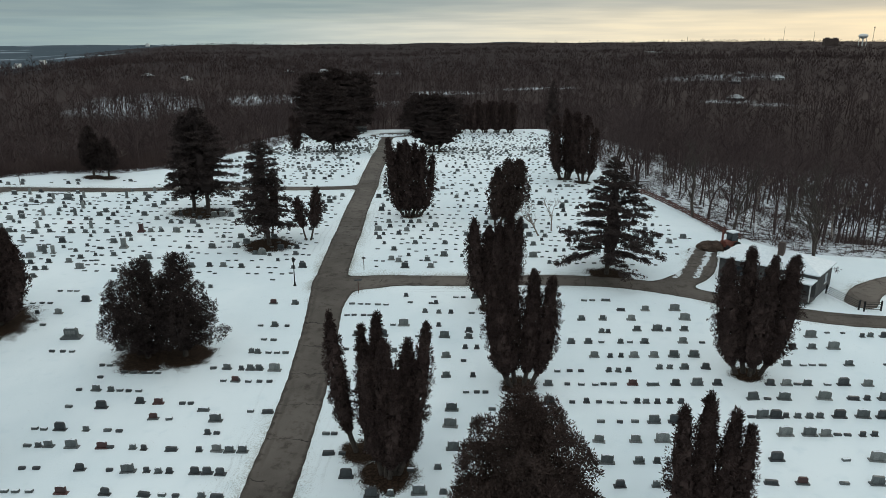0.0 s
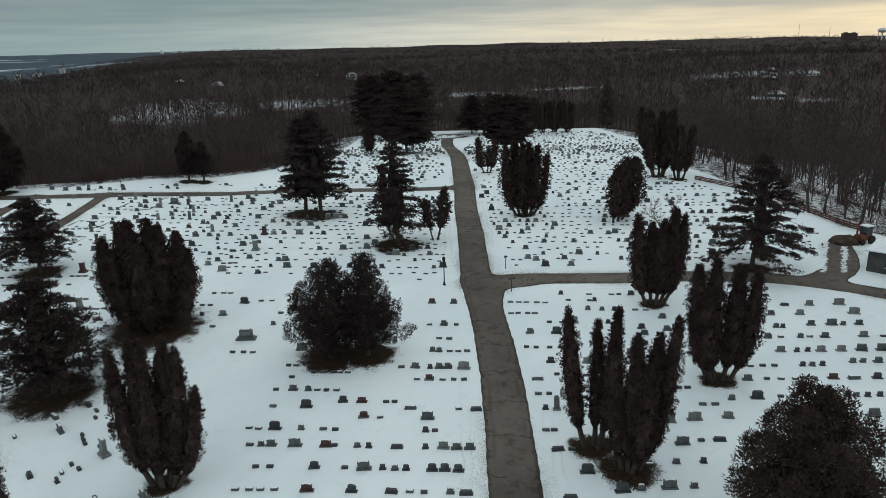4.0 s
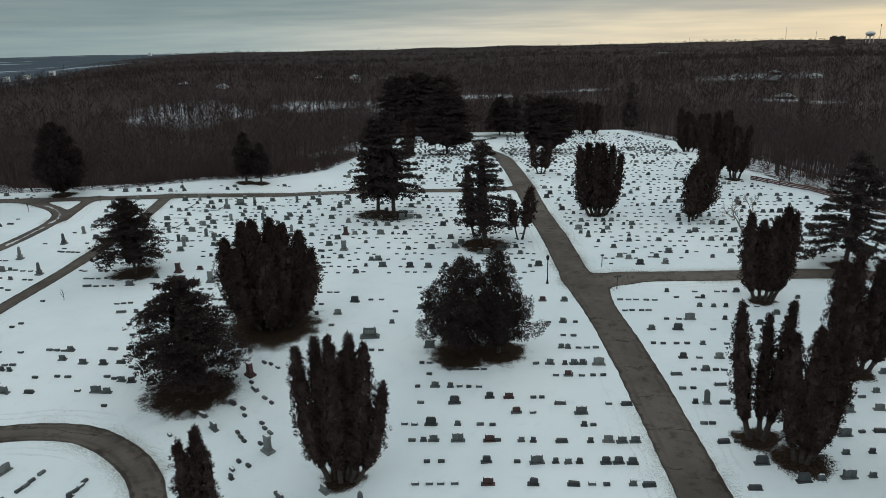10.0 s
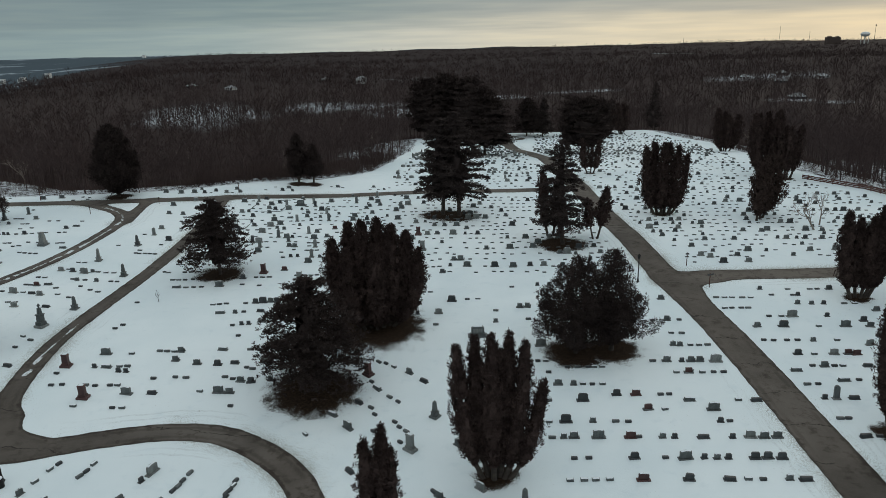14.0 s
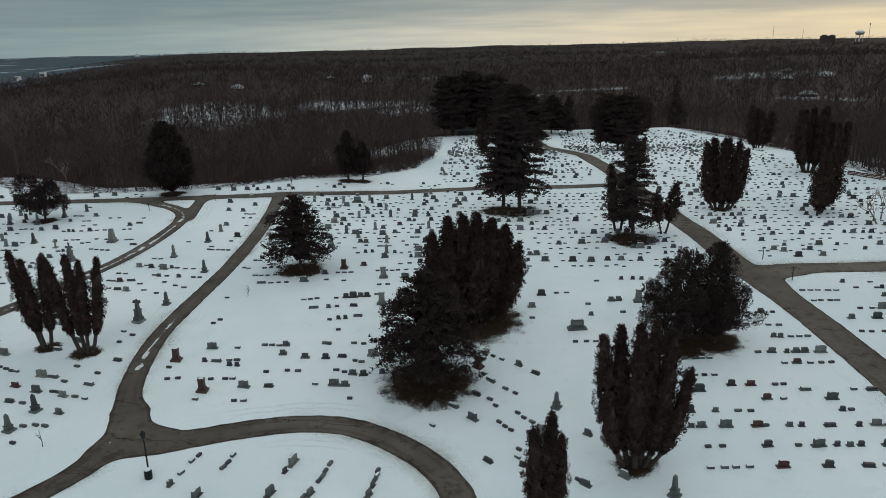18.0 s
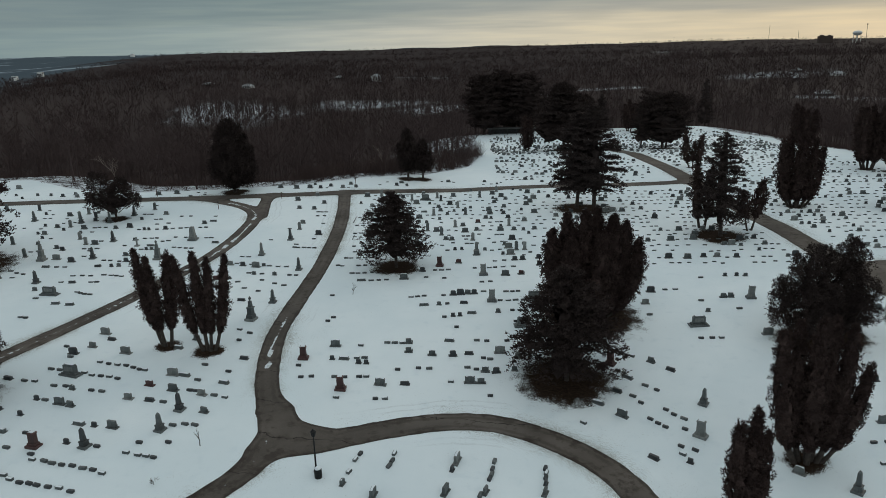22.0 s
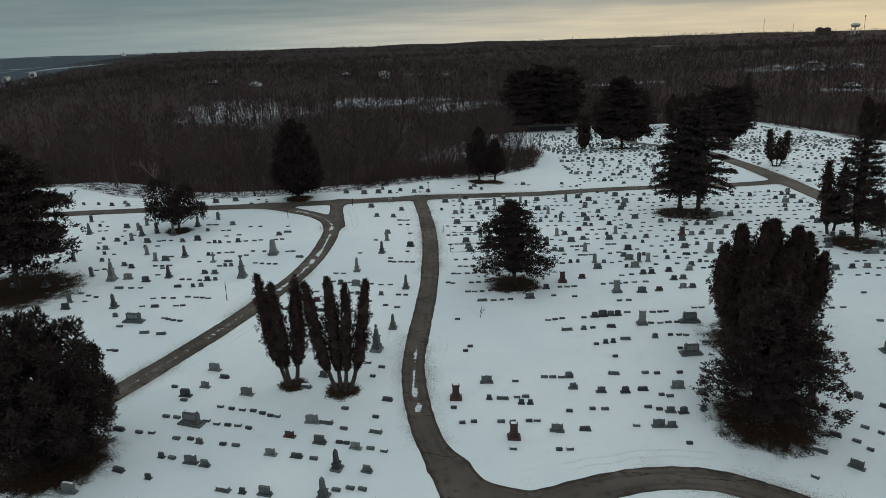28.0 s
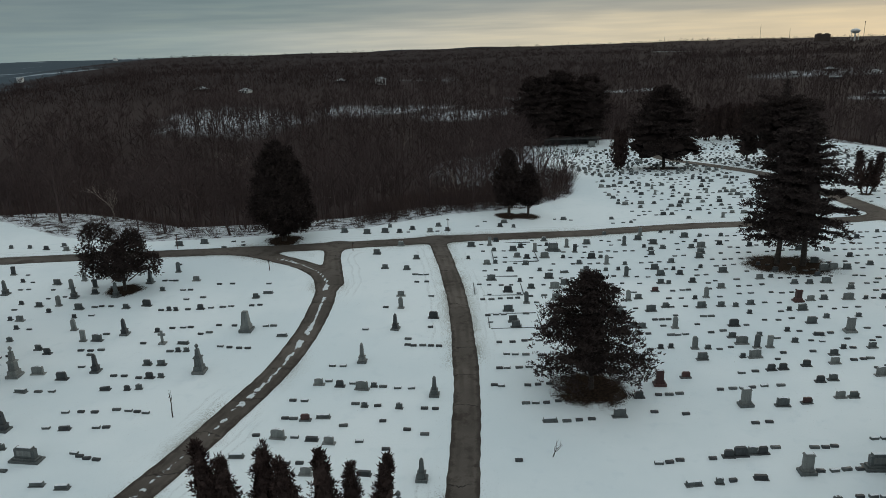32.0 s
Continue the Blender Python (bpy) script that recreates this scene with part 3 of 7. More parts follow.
# ---- trees ----
class Tris:
    """Gathers triangles and quads for one mesh."""

    def __init__(self):
        self.v, self.f, self.c, self.n = [], [], [], 0

    def add(self, v, f):
        v, f = np.asarray(v, float), np.asarray(f, int)
        self.v.append(v)
        self.f.append((f + self.n).ravel())
        self.c.append(np.full(len(f), f.shape[1]))
        self.n += len(v)

    def tube(self, pts, radii, sides=5):
        pts = [Vector(p) for p in pts]
        rings = []
        for i, p in enumerate(pts):
            d = (pts[min(i + 1, len(pts) - 1)] - pts[max(i - 1, 0)]).normalized()
            u = d.orthogonal().normalized()
            w = d.cross(u)
            rings += [p + float(radii[i]) * (u * math.cos(2 * math.pi * k / sides) + w * math.sin(2 * math.pi * k / sides)) for k in range(sides)]
        f = [(i * sides + k, i * sides + (k + 1) % sides, (i + 1) * sides + (k + 1) % sides, (i + 1) * sides + k) for i in range(len(pts) - 1) for k in range(sides)]
        self.add([tuple(r) for r in rings], f)

    def leaves(self, at, way, length, width, rng):
        """Slim pointed triangles, each from its foot along its way."""
        k = len(at)
        way = way / np.linalg.norm(way, axis=1, keepdims=True)
        side = np.cross(way, rng.normal(size=(k, 3)))
        side /= np.linalg.norm(side, axis=1, keepdims=True)
        length, width = (np.reshape(q * rng.uniform(0.6, 1.35, k), (k, 1)) for q in (length, width))
        v = np.stack([at - side * width / 2, at + side * width / 2, at + way * length], 1).reshape(-1, 3)
        self.add(v, np.arange(k * 3).reshape(k, 3))

    def clumps(self, centres, outs, size, per, leaf, rng, up=0.5):
        """Lobes of foliage: leaves that bristle from each centre."""
        n = len(centres)
        d = rng.normal(size=(n, per, 3))
        d /= np.linalg.norm(d, axis=2, keepdims=True)
        r = size * rng.uniform(0.65, 1.25, (n, 1, 1))
        at = centres[:, None] + d * r * rng.uniform(0.2, 0.8, (n, per, 1)) * np.array([1, 1, 1.3])
        way = d + 0.45 * outs[:, None] + np.array([0, 0, up])
        self.leaves(at.reshape(-1, 3), way.reshape(-1, 3), leaf, leaf * 0.5, rng)

    def mesh(self, name, material):
        me = set_mesh(name, np.concatenate(self.v), np.concatenate(self.f), np.concatenate(self.c))
        me.materials.append(material)
        return me


def child(name, me, parent, label=""):
    ob = new(name, me)
    ob.parent = parent
    return tagged(ob, label) if label else ob


def plant(name, x, y, label, category, group=""):
    """The empty base of a tree, on the ground."""
    ob = new(name)
    ob.empty_display_size = 0.5
    ob.location = (x, y, gz(x, y) - 0.05)
    return tagged(ob, label, category, group)


def arborvitae(x, y, stems, label, foliage="arborvitae", seed=1, bare=1.9, trunk=1.6, fill=1.0):
    """Columnar evergreen of several flame-shaped stems: (dx, dy, height, radius, lean x, lean y)."""
    rng = np.random.default_rng(seed)
    tree = plant("arborvitae", x, y, label, "tree")
    for dx, dy, h, r, lx, ly in stems:
        wood, crown = Tris(), Tris()
        top = np.array([dx + lx, dy + ly, h])
        base = np.array([dx * 0.45, dy * 0.45, 0])
        low = np.array([dx, dy, 0.0])

        def mid(u):
            u = np.asarray(u)[..., None]
            return base * (1 - u) ** 3 + low * (1 - (1 - u) ** 3) + (top - low) * u ** 1.15

        us = np.linspace(0, 0.9, 7)
        wood.tube([tuple(p) for p in mid(us)], [0.20 * (1 - 0.8 * u) * (h / 11) + 0.03 for u in us], 6)

        def rad(u):
            lowpart = np.clip((u - trunk / h) / 0.13, 0, 1) ** 0.6 * (0.74 + 0.26 * np.clip((u - 0.12) / 0.40, 0, 1))
            return 1.18 * r * lowpart * np.clip(1 - np.clip((u - 0.50) / 0.52, 0, 1) ** 2.0, 0, 1) ** 0.8

        leaf = 0.17 if y < 66 else 0.21 if y < 90 else 0.34
        n = int(fill * 2 * math.pi * r * (h - trunk) * (8.0 if y < 90 else 3.0))
        u = trunk / h + (1 - trunk / h) * rng.uniform(0, 1, n)
        a = rng.uniform(0, 2 * math.pi, n)
        lump = 1 + 0.10 * np.sin(a * 2 + u * 19 + seed + 3 * dx) + 0.10 * np.sin(a * 5 - u * 33 + dx) + 0.07 * rng.normal(size=n)
        out = np.column_stack([np.cos(a), np.sin(a), np.zeros(n)])
        at = mid(u) + out * (rad(u) * np.clip(lump, 0.5, 1.3) * np.sqrt(rng.uniform(0.20, 0.95, n)))[:, None]
        crown.clumps(at, out, 0.25 if y < 90 else 0.4, 18 if y < 66 else 13, leaf, rng, 0.7)
        # dense inner sprays that close the heart of the column, overlapping like scales
        m = int(2 * math.pi * r * (h - trunk) * (9 if y < 90 else 5))
        u = trunk / h + (1 - trunk / h) * rng.uniform(0.0, 0.96, m)
        a = rng.uniform(0, 2 * math.pi, m)
        out = np.column_stack([np.cos(a), np.sin(a), np.zeros(m)])
        side = np.column_stack([-np.sin(a), np.cos(a), np.zeros(m)])
        at = mid(u) + out * (rad(u) * rng.uniform(0.38, 0.68, m))[:, None]
        wide = (np.minimum(rad(u) * 0.6, 0.27) * rng.uniform(0.6, 1.2, m))[:, None]
        tall = np.column_stack([np.zeros(m), np.zeros(m), rng.uniform(0.35, 0.75, m)]) + 0.12 * rng.normal(size=(m, 3))
        v = np.stack([at - side * wide - tall * 0.4, at + side * wide - tall * 0.5, at + side * wide * 0.7 + tall * 0.3, at + tall * 0.6, at - side * wide * 0.7 + tall * 0.2], 1).reshape(-1, 3)
        crown.add(v, np.arange(m * 5).reshape(m, 5))
        child("trunk", wood.mesh("trunk", BARK), tree)
        child("crown", crown.mesh("crown", NEEDLES[foliage]), tree)
    if bare:
        BARE.append((x, y, bare))
    return tree


def lobed(name, x, y, lobes, label, foliage="pine", seed=1, bare=0.0, leaf=0.20, clump=0.34, fill=1.2, category="tree"):
    """Ragged evergreen: a short trunk, limbs, and overlapping lobes (foot x, y, z, tip x, y, z, radius)."""
    rng = np.random.default_rng(seed)
    tree = plant(name, x, y, label, category)
    wood, crown = Tris(), Tris()
    top = max(q[5] for q in lobes)
    wood.tube([(0, 0, 0), (0.1, 0, top * 0.3), (0, 0.1, top * 0.6)], [0.026 * top, 0.02 * top, 0.008 * top], 7)
    for i, (fx, fy, fz, tx, ty, tz, r) in enumerate(lobes):
        foot, tip = np.array([fx, fy, fz]), np.array([tx, ty, tz])
        if i < 4:
            wood.tube([(0.25 * fx, 0.25 * fy, fz * 0.5), (fx, fy, fz), tuple(foot * 0.3 + tip * 0.7)], [0.11, 0.07, 0.02], 4)
        ax = (tip - foot) / np.linalg.norm(tip - foot)
        e1 = np.cross(ax, [0.3, 1, 0.2])
        e1 /= np.linalg.norm(e1)
        e2 = np.cross(ax, e1)
        n = int(fill * 2 * math.pi * r * np.linalg.norm(tip - foot) * 4.4)
        u, a = rng.uniform(-0.08, 1.02, n), rng.uniform(0, 2 * math.pi, n)
        q = r * np.clip(np.sin(np.pi * np.clip(0.10 + 0.86 * u, 0, 1)), 0.05, 1) ** 0.7 * (1 + 0.16 * np.sin(3 * a + 11 * u + seed) + 0.10 * rng.normal(size=n))
        out = np.cos(a)[:, None] * e1 + np.sin(a)[:, None] * e2
        crown.clumps(foot + u[:, None] * (tip - foot) + out * (q * np.sqrt(rng.uniform(0.18, 1.0, n)))[:, None], out + 0.3 * ax, clump, 13, leaf, rng, 0.35)
    child("trunk", wood.mesh("trunk", BARK), tree)
    child("crown", crown.mesh("crown", NEEDLES[foliage]), tree)
    if bare:
        BARE.append((x, y, bare))
    return tree


def crown_lobes(seed, n, low, high, w, tilt=0.5, r=(1.0, 1.5), dome=False):
    """Lobes spread through a crown from low to high, w metres wide."""
    rng = random.Random(seed)
    out = []
    for i in range(n):
        a, t = i * 2.4 + rng.uniform(-0.3, 0.3), (i + 0.5) / n
        reach = 0.5 * w * (math.sqrt(1.04 - t * t) if dome else 1 - 0.66 * t ** 1.5)
        z = low + (high - low) * 0.74 * t
        rr = rng.uniform(*r) * (1 - 0.3 * t)
        k = max(0.1, reach - rr)
        out.append((0.6 * k * math.cos(a), 0.6 * k * math.sin(a), z, k * math.cos(a) * (1 + tilt * 0.3), k * math.sin(a) * (1 + tilt * 0.3), min(high, z + (high - low) * rng.uniform(0.24, 0.36)), rr))
    for i in range(5):
        a = i * 1.26 + 0.4
        out.append((0.3 * math.cos(a), 0.3 * math.sin(a), low - 0.2, 0.22 * w * math.cos(a), 0.22 * w * math.sin(a), low + 0.42 * (high - low), 1.1 * r[1]))
    return out + [(0, 0, low + 0.3 * (high - low), 0, 0, high, 0.8 * r[1])]


PROFILES = {
    "layered": lambda u: np.clip(1 - u, 0, 1) ** 0.68 * np.minimum(1, 0.78 + 1.6 * u),
    "spruce": lambda u: (1 - u) ** 0.85 * np.minimum(1, 0.55 + u * 5),
    "pine": lambda u: np.minimum(1, 0.75 + 1.5 * u) * (1 - u ** 1.6) ** 0.8,
    "clump": lambda u: np.where(u < 0.32, 0.62 + 1.2 * u, np.clip(1 - ((u - 0.32) / 0.70) ** 1.7, 0, 1) ** 0.75),
    "round": lambda u: np.sqrt(np.clip(1 - (2 * u - 0.85) ** 2 / 1.35, 0, 1)),
    "tower": lambda u: np.minimum(1, 0.85 + 2 * u) * (1 - u ** 1.7) ** 0.75,
    "open": lambda u: (0.55 + 0.45 * np.sin(u * 19) ** 2) * (1 - u ** 1.7) ** 0.8,
}


def conifer(name, x, y, h, w, label, shape="pine", foliage="pine", seed=1, limbs=70, droop=-0.1, clear=0.12, tuft=0.9, bare=0.0, stems=1, spread=0.0, density=1.0, group="", core=0.24, fan_out=0.30, hang=0.0):
    """Evergreen with whorled limbs, each set with tufts of needles."""
    rng = np.random.default_rng(seed)
    tree = plant(name, x, y, label, "tree", group)
    for s in range(stems):
        wood, crown = Tris(), Tris()
        ang0 = 2 * math.pi * s / stems + 0.6
        ox, oy = (spread * math.cos(ang0), spread * math.sin(ang0)) if stems > 1 else (0, 0)
        hs = h * (1 - 0.10 * rng.uniform() * (stems > 1))
        bend = 0.02 * h
        axis_pts = [(ox * (0.4 + 0.6 * t) + bend * math.sin(t * 3 + seed), oy * (0.4 + 0.6 * t), hs * t) for t in np.linspace(0, 0.97, 8)]
        wood.tube(axis_pts, [0.020 * h * (1 - 0.88 * t) + 0.02 for t in np.linspace(0, 1, 8)], 7)
        at, way = [], []
        for i in range(limbs):
            u = (i + rng.uniform()) / limbs
            t = clear + (1 - clear) * u
            z = hs * t
            a = i * 2.4 + rng.normal() * 0.5
            reach = 0.5 * w * float(PROFILES[shape](np.array(u))) * rng.uniform(0.68, 1.12) / (1.0 if stems == 1 else 1.25)
            if reach < 0.15:
                continue
            c0 = np.array([np.interp(t, np.linspace(0, 0.97, 8), [p[k] for p in axis_pts]) for k in range(3)])
            c0[2] = z
            out = np.array([math.cos(a), math.sin(a), 0])
            rise = droop + 0.5 * u + 0.1 * rng.normal()
            tip = c0 + reach * (out + np.array([0, 0, rise + 0.06]))
            elbow = (c0 + tip) / 2 + np.array([0, 0, 0.10 * reach])
            wood.tube([tuple(c0), tuple(elbow), tuple(tip)], [0.045 + 0.008 * reach, 0.03, 0.012], 3)
            n = max(4, int(9.0 * reach * density))
            f = rng.uniform(0.06, 1.04, n) ** 0.55
            pts = c0[None] * (1 - f[:, None]) + tip[None] * f[:, None]
            pts[:, 2] += (0.10 - 0.22 * hang) * reach * 4 * f * (1 - f)
            fan = np.cross(out, [0, 0, 1])
            pts += fan[None] * (rng.normal(size=n) * fan_out * reach * np.clip(f, 0.2, 1))[:, None]
            pts[:, 2] += rng.normal(size=n) * 0.10
            k = 9
            clump = rng.normal(size=(n * k, 3)) * np.array([0.30, 0.30, 0.13]) * tuft
            at.append(np.repeat(pts, k, 0) + clump)
            d = out[None] * 0.7 + rng.normal(size=(n * k, 3)) * np.array([0.8, 0.8, 0.45]) + np.array([0, 0, 0.15 + 0.5 * (droop > -0.2) - 1.5 * hang])
            way.append(d)
        crown.leaves(np.concatenate(at), np.concatenate(way), tuft * (0.52 + 0.4 * hang), tuft * 0.26, rng)
        # the dark heart of the crown, uneven from tier to tier
        k, uu = 13, np.linspace(0.02, 0.96, 26 if core else 2)
        ang = np.arange(k) * 2 * math.pi / k
        ring = []
        for w_ in uu:
            t = clear + (1 - clear) * w_
            cx, cy = (np.interp(t, np.linspace(0, 0.97, 8), [p[j] for p in axis_pts]) for j in range(2))
            rr = core * 0.5 * w * float(PROFILES[shape](np.array(w_))) / (1.0 if stems == 1 else 1.25) * np.clip(1 + 0.12 * rng.normal() + 0.38 * rng.normal(size=k), 0.2, 1.7)
            ring.append(np.column_stack([cx + rr * np.cos(ang + w_ * 3), cy + rr * np.sin(ang + w_ * 3), hs * t + 0.45 * rng.normal(size=k)]))
        i = np.arange(len(uu) - 1)[:, None] * k
        j = np.arange(k)[None]
        if core:
            crown.add(np.concatenate(ring), np.stack([i + j, i + (j + 1) % k, i + k + (j + 1) % k, i + k + j], -1).reshape(-1, 4))
        child("trunk", wood.mesh("trunk", BARK), tree)
        child("crown", crown.mesh("crown", NEEDLES[foliage]), tree)
    if bare:
        BARE.append((x, y, bare))
    return tree


def bare_tree(rng, h, levels=4, sides=5, spread=0.5):
    """Wood of a leafless tree as one set of tapered limbs."""
    t = Tris()

    def limb(p, d, length, r, level):
        n = 3 if level == levels else (2 if level > 0 else 1)
        pts, q, way = [p], Vector(p), Vector(d)
        for i in range(n):
            way = (way + Vector(rng.normal(size=3)) * 0.16 + Vector((0, 0, 0.08))).normalized()
            q = q + way * (length / n)
            pts.append(tuple(q))
        t.tube(pts, [r * (1 - 0.5 * i / n) for i in range(n + 1)], max(3, sides - 2 * (levels - level)))
        if level == 0:
            return
        for j in range(int(rng.integers(3, 5))):
            f = rng.uniform(0.35, 1.0) if j else 1.0
            b = Vector(pts[0]).lerp(Vector(pts[-1]), f) if f < 1 else Vector(pts[-1])
            i = min(int(f * n), n - 1)
            b = Vector(pts[i]).lerp(Vector(pts[i + 1]), f * n - i)
            side = Vector(rng.normal(size=3))
            side = (side - side.project(way)).normalized()
            limb(tuple(b), (way * 0.9 + side * spread * rng.uniform(0.7, 1.5) + Vector((0, 0, 0.15))).normalized(), length * rng.uniform(0.52, 0.74), max(r * 0.55, 0.012), level - 1)

    limb((0, 0, 0), (rng.normal() * 0.06, rng.normal() * 0.06, 1), h * 0.36, 0.018 * h, levels)
    v, f, c = np.concatenate(t.v), np.concatenate(t.f), np.concatenate(t.c)
    return v, f, c

# ---- the burial ground's trees ----
def flames(seed, n, h, r, spread):
    rng = random.Random(seed)
    out = []
    for i in range(n):
        a = 2 * math.pi * i / n + rng.uniform(-0.4, 0.4)
        k = rng.uniform(0.6, 1.0) * spread
        out.append((k * math.cos(a), 0.6 * k * math.sin(a), h * rng.uniform(0.80, 1.0), r * rng.uniform(0.8, 1.1), 0.5 * math.cos(a), 0.3 * math.sin(a)))
    return out


EVERGREEN = "dark columnar multi-stemmed arborvitae standing in snow"
arborvitae(-9.4, 49.4, [(-1.5, 0, 12.2, 0.85, -0.9, 0), (0.2, 0.4, 11.0, 0.7, -0.2, 0), (0.8, -0.4, 12.4, 0.8, 0.6, 0)], EVERGREEN, seed=11, bare=2.2, trunk=2.4)
arborvitae(-7.2, 46.4, [(-0.9, 0.3, 10.8, 0.9, -0.5, 0), (0.0, -0.3, 11.6, 1.05, 0.2, 0), (1.1, 0.2, 11.4, 1.0, 0.7, 0), (1.9, 0.3, 12.6, 0.85, 1.3, 0.1), (0.6, -0.9, 9.4, 0.95, 0.3, 0)], EVERGREEN, seed=25, bare=2.6, trunk=1.7)
arborvitae(3.6, 59.8, [(-2.2, 0, 11.5, 1.15, -0.4, 0), (-0.9, 0.5, 11.9, 1.1, 0, 0), (0.9, 0.2, 11.4, 1.2, 0.2, 0), (2.2, 0, 10.9, 1.1, 0.5, 0), (-1.6, -0.8, 9, 1.0, -0.3, 0)], EVERGREEN, seed=12, trunk=1.9)
arborvitae(1.2, 77.0, [(-1.9, 0, 10.8, 1.15, -0.3, 0), (-0.5, 0.3, 9.8, 1.15, 0, 0.2), (0.5, -0.3, 10.4, 1.1, 0.1, 0), (1.6, 0, 11.6, 1.2, 0.3, 0), (2.5, 0.2, 10.9, 0.9, 0.5, 0)], EVERGREEN, seed=13, trunk=1.9)
arborvitae(25.6, 62.6, [(-2.4, 0, 11.6, 1.3, -0.5, 0), (-0.8, 0.5, 12.6, 1.2, 0, 0), (1.0, 0.2, 11.8, 1.2, 0.3, 0), (2.5, 0, 12.0, 1.3, 0.5, 0), (0, -0.9, 10, 1.2, 0, 0)], EVERGREEN, seed=14)
arborvitae(14.5, 39.2, [(-1.6, 0, 10.6, 0.9, -0.3, 0), (-0.3, 0.4, 11.4, 0.9, 0, 0), (0.9, -0.1, 10.6, 0.85, 0.3, 0), (1.9, 0, 9.4, 0.75, 0.4, 0)], EVERGREEN, seed=15)
arborvitae(-43.5, 44.7, [(-2.2, 0, 11.6, 0.95, -0.8, 0), (-1.2, 0.5, 12.2, 0.95, -0.4, 0), (-0.2, -0.5, 12.7, 1.0, -0.1, 0), (0.8, 0.4, 12.6, 0.95, 0.3, 0), (1.6, -0.2, 12.0, 0.95, 0.7, 0), (2.4, -0.3, 9.0, 0.75, 1.3, -0.2), (0.3, 0.9, 10.8, 1.0, 0.1, 0.2)], EVERGREEN, seed=16, trunk=1.8)
arborvitae(-51.9, 36.8, [(-0.5, 0, 9.0, 0.75, -0.2, 0), (0.4, 0.1, 9.9, 0.85, 0.1, 0), (0.9, -0.3, 8.4, 0.6, 0.3, 0)], "slim dark arborvitae of two stems beside the lane", seed=17, bare=0)
arborvitae(-102.8, 63.3, [(-1.0, 0, 10.9, 0.85, -1.3, 0), (0.7, 0.1, 10.7, 0.85, 0.3, 0), (-0.4, -0.3, 10.2, 0.8, -0.7, 0)], EVERGREEN, seed=18, bare=1.6, trunk=2.6)
arborvitae(-98.0, 62.2, [(-1.2, 0, 10.7, 0.8, -1.5, 0), (-0.3, 0.2, 10.9, 0.85, -0.4, 0), (0.5, -0.2, 10.4, 0.7, 0.4, 0), (1.4, 0.1, 10.6, 0.7, 1.3, 0)], EVERGREEN, seed=19, bare=1.9, trunk=2.6)
arborvitae(-12.3, 115.4, [(-2.9, 0, 11.8, 1.2, -0.3, 0), (-1.6, 0.8, 12.3, 1.25, -0.1, 0), (-0.4, -0.6, 12.4, 1.25, 0, 0), (0.8, 0.6, 12.4, 1.25, 0, 0), (1.9, -0.3, 12.0, 1.2, 0.2, 0), (3.3, 0.2, 10.6, 0.85, 0.5, 0)], EVERGREEN, seed=20, trunk=1.7)
arborvitae(1.9, 110.3, [(0, 0, 9.4, 1.5, 0.4, 0.4), (1.9, 2.4, 10.4, 2.1, 0.3, 0.2), (3.6, 4.2, 10.0, 2.2, 0.4, 0)], "browned round-topped arborvitae of several stems", "brown", seed=21, bare=0, fill=0.9)
lobed("broad_evergreen", 3.0, 38.8, crown_lobes(22, 24, 1.0, 11.2, 11.6, 0.3, (1.6, 2.1), True), "broad brown-leaved evergreen with a rounded crown", "brown", 22, 0, leaf=0.19, clump=0.42, fill=1.5)
conifer("spruce", 16.4, 88.4, 15.8, 15.2, "tall dark spruce with drooping tiers beside the lane", "spruce", "spruce", 31, 88, -0.34, 0.19, 0.46, 3.0, density=1.35, fan_out=0.10, core=0.12, hang=0.6)
conifer("pine_tree", -31.8, 98.0, 15.8, 8.6, "tall open-branched conifer beside the lane", "tower", "spruce", 34, 95, -0.2, 0.17, 0.52, 4.2, density=1.1, fan_out=0.18, core=0.16, hang=0.15)
arborvitae(-32.9, 102.4, [(-1.0, 0, 10.8, 1.0, -0.5, 0), (0.7, 0.2, 10.2, 1.0, 0.3, 0)], "slim dark arborvitae of two stems beneath a taller pine", seed=23, bare=0, trunk=2.2)
arborvitae(-26.4, 100.4, [(-0.5, 0, 6.6, 1.0, -0.9, 0), (0.8, 0.2, 8.0, 1.15, 0.8, 0)], "small leaning dark evergreen of two stems at the lane's edge", seed=24, bare=0, trunk=2.6)
conifer("pine_tree", -61.1, 58.0, 11.8, 12.2, "dark layered pine with broad low boughs", "layered", "pine", 39, 110, 0.0, 0.12, 0.52, 5.0, density=1.3, fan_out=0.24)
conifer("pine_tree", -80.2, 86.3, 10.6, 11.0, "small dark layered pine on a ring of bare ground", "layered", "pine", 40, 100, -0.06, 0.16, 0.48, 3.6, density=1.3, fan_out=0.26, core=0.2)
lobed("pine_tree", -115.5, 129.6, crown_lobes(41, 26, 2.0, 14.0, 11.4, 0.2, (1.6, 2.1)), "dense dark conifer at the edge of the woods", "pine", 41, 3.0, leaf=0.36, clump=0.5, fill=0.8)
lobed("pine_tree", -131.0, 111.8, [(-1.5, 0, 2.6, -2.8, 0, 8.2, 2.5), (-2.6, 0.4, 2.4, -4.6, 0.4, 4.4, 1.5), (1.0, 0, 2.6, 1.8, 0, 7.2, 2.2), (2.4, -0.3, 2.6, 4.6, -0.4, 4.2, 1.3), (0, 1.4, 2.4, 0, 2.4, 6.2, 2.0), (0, -1.2, 2.4, 0.3, -2.4, 5.6, 1.8)], "low spreading dark pine of two crowns among old stones", "pine", 42, 2.4, leaf=0.34, clump=0.5, fill=0.7)
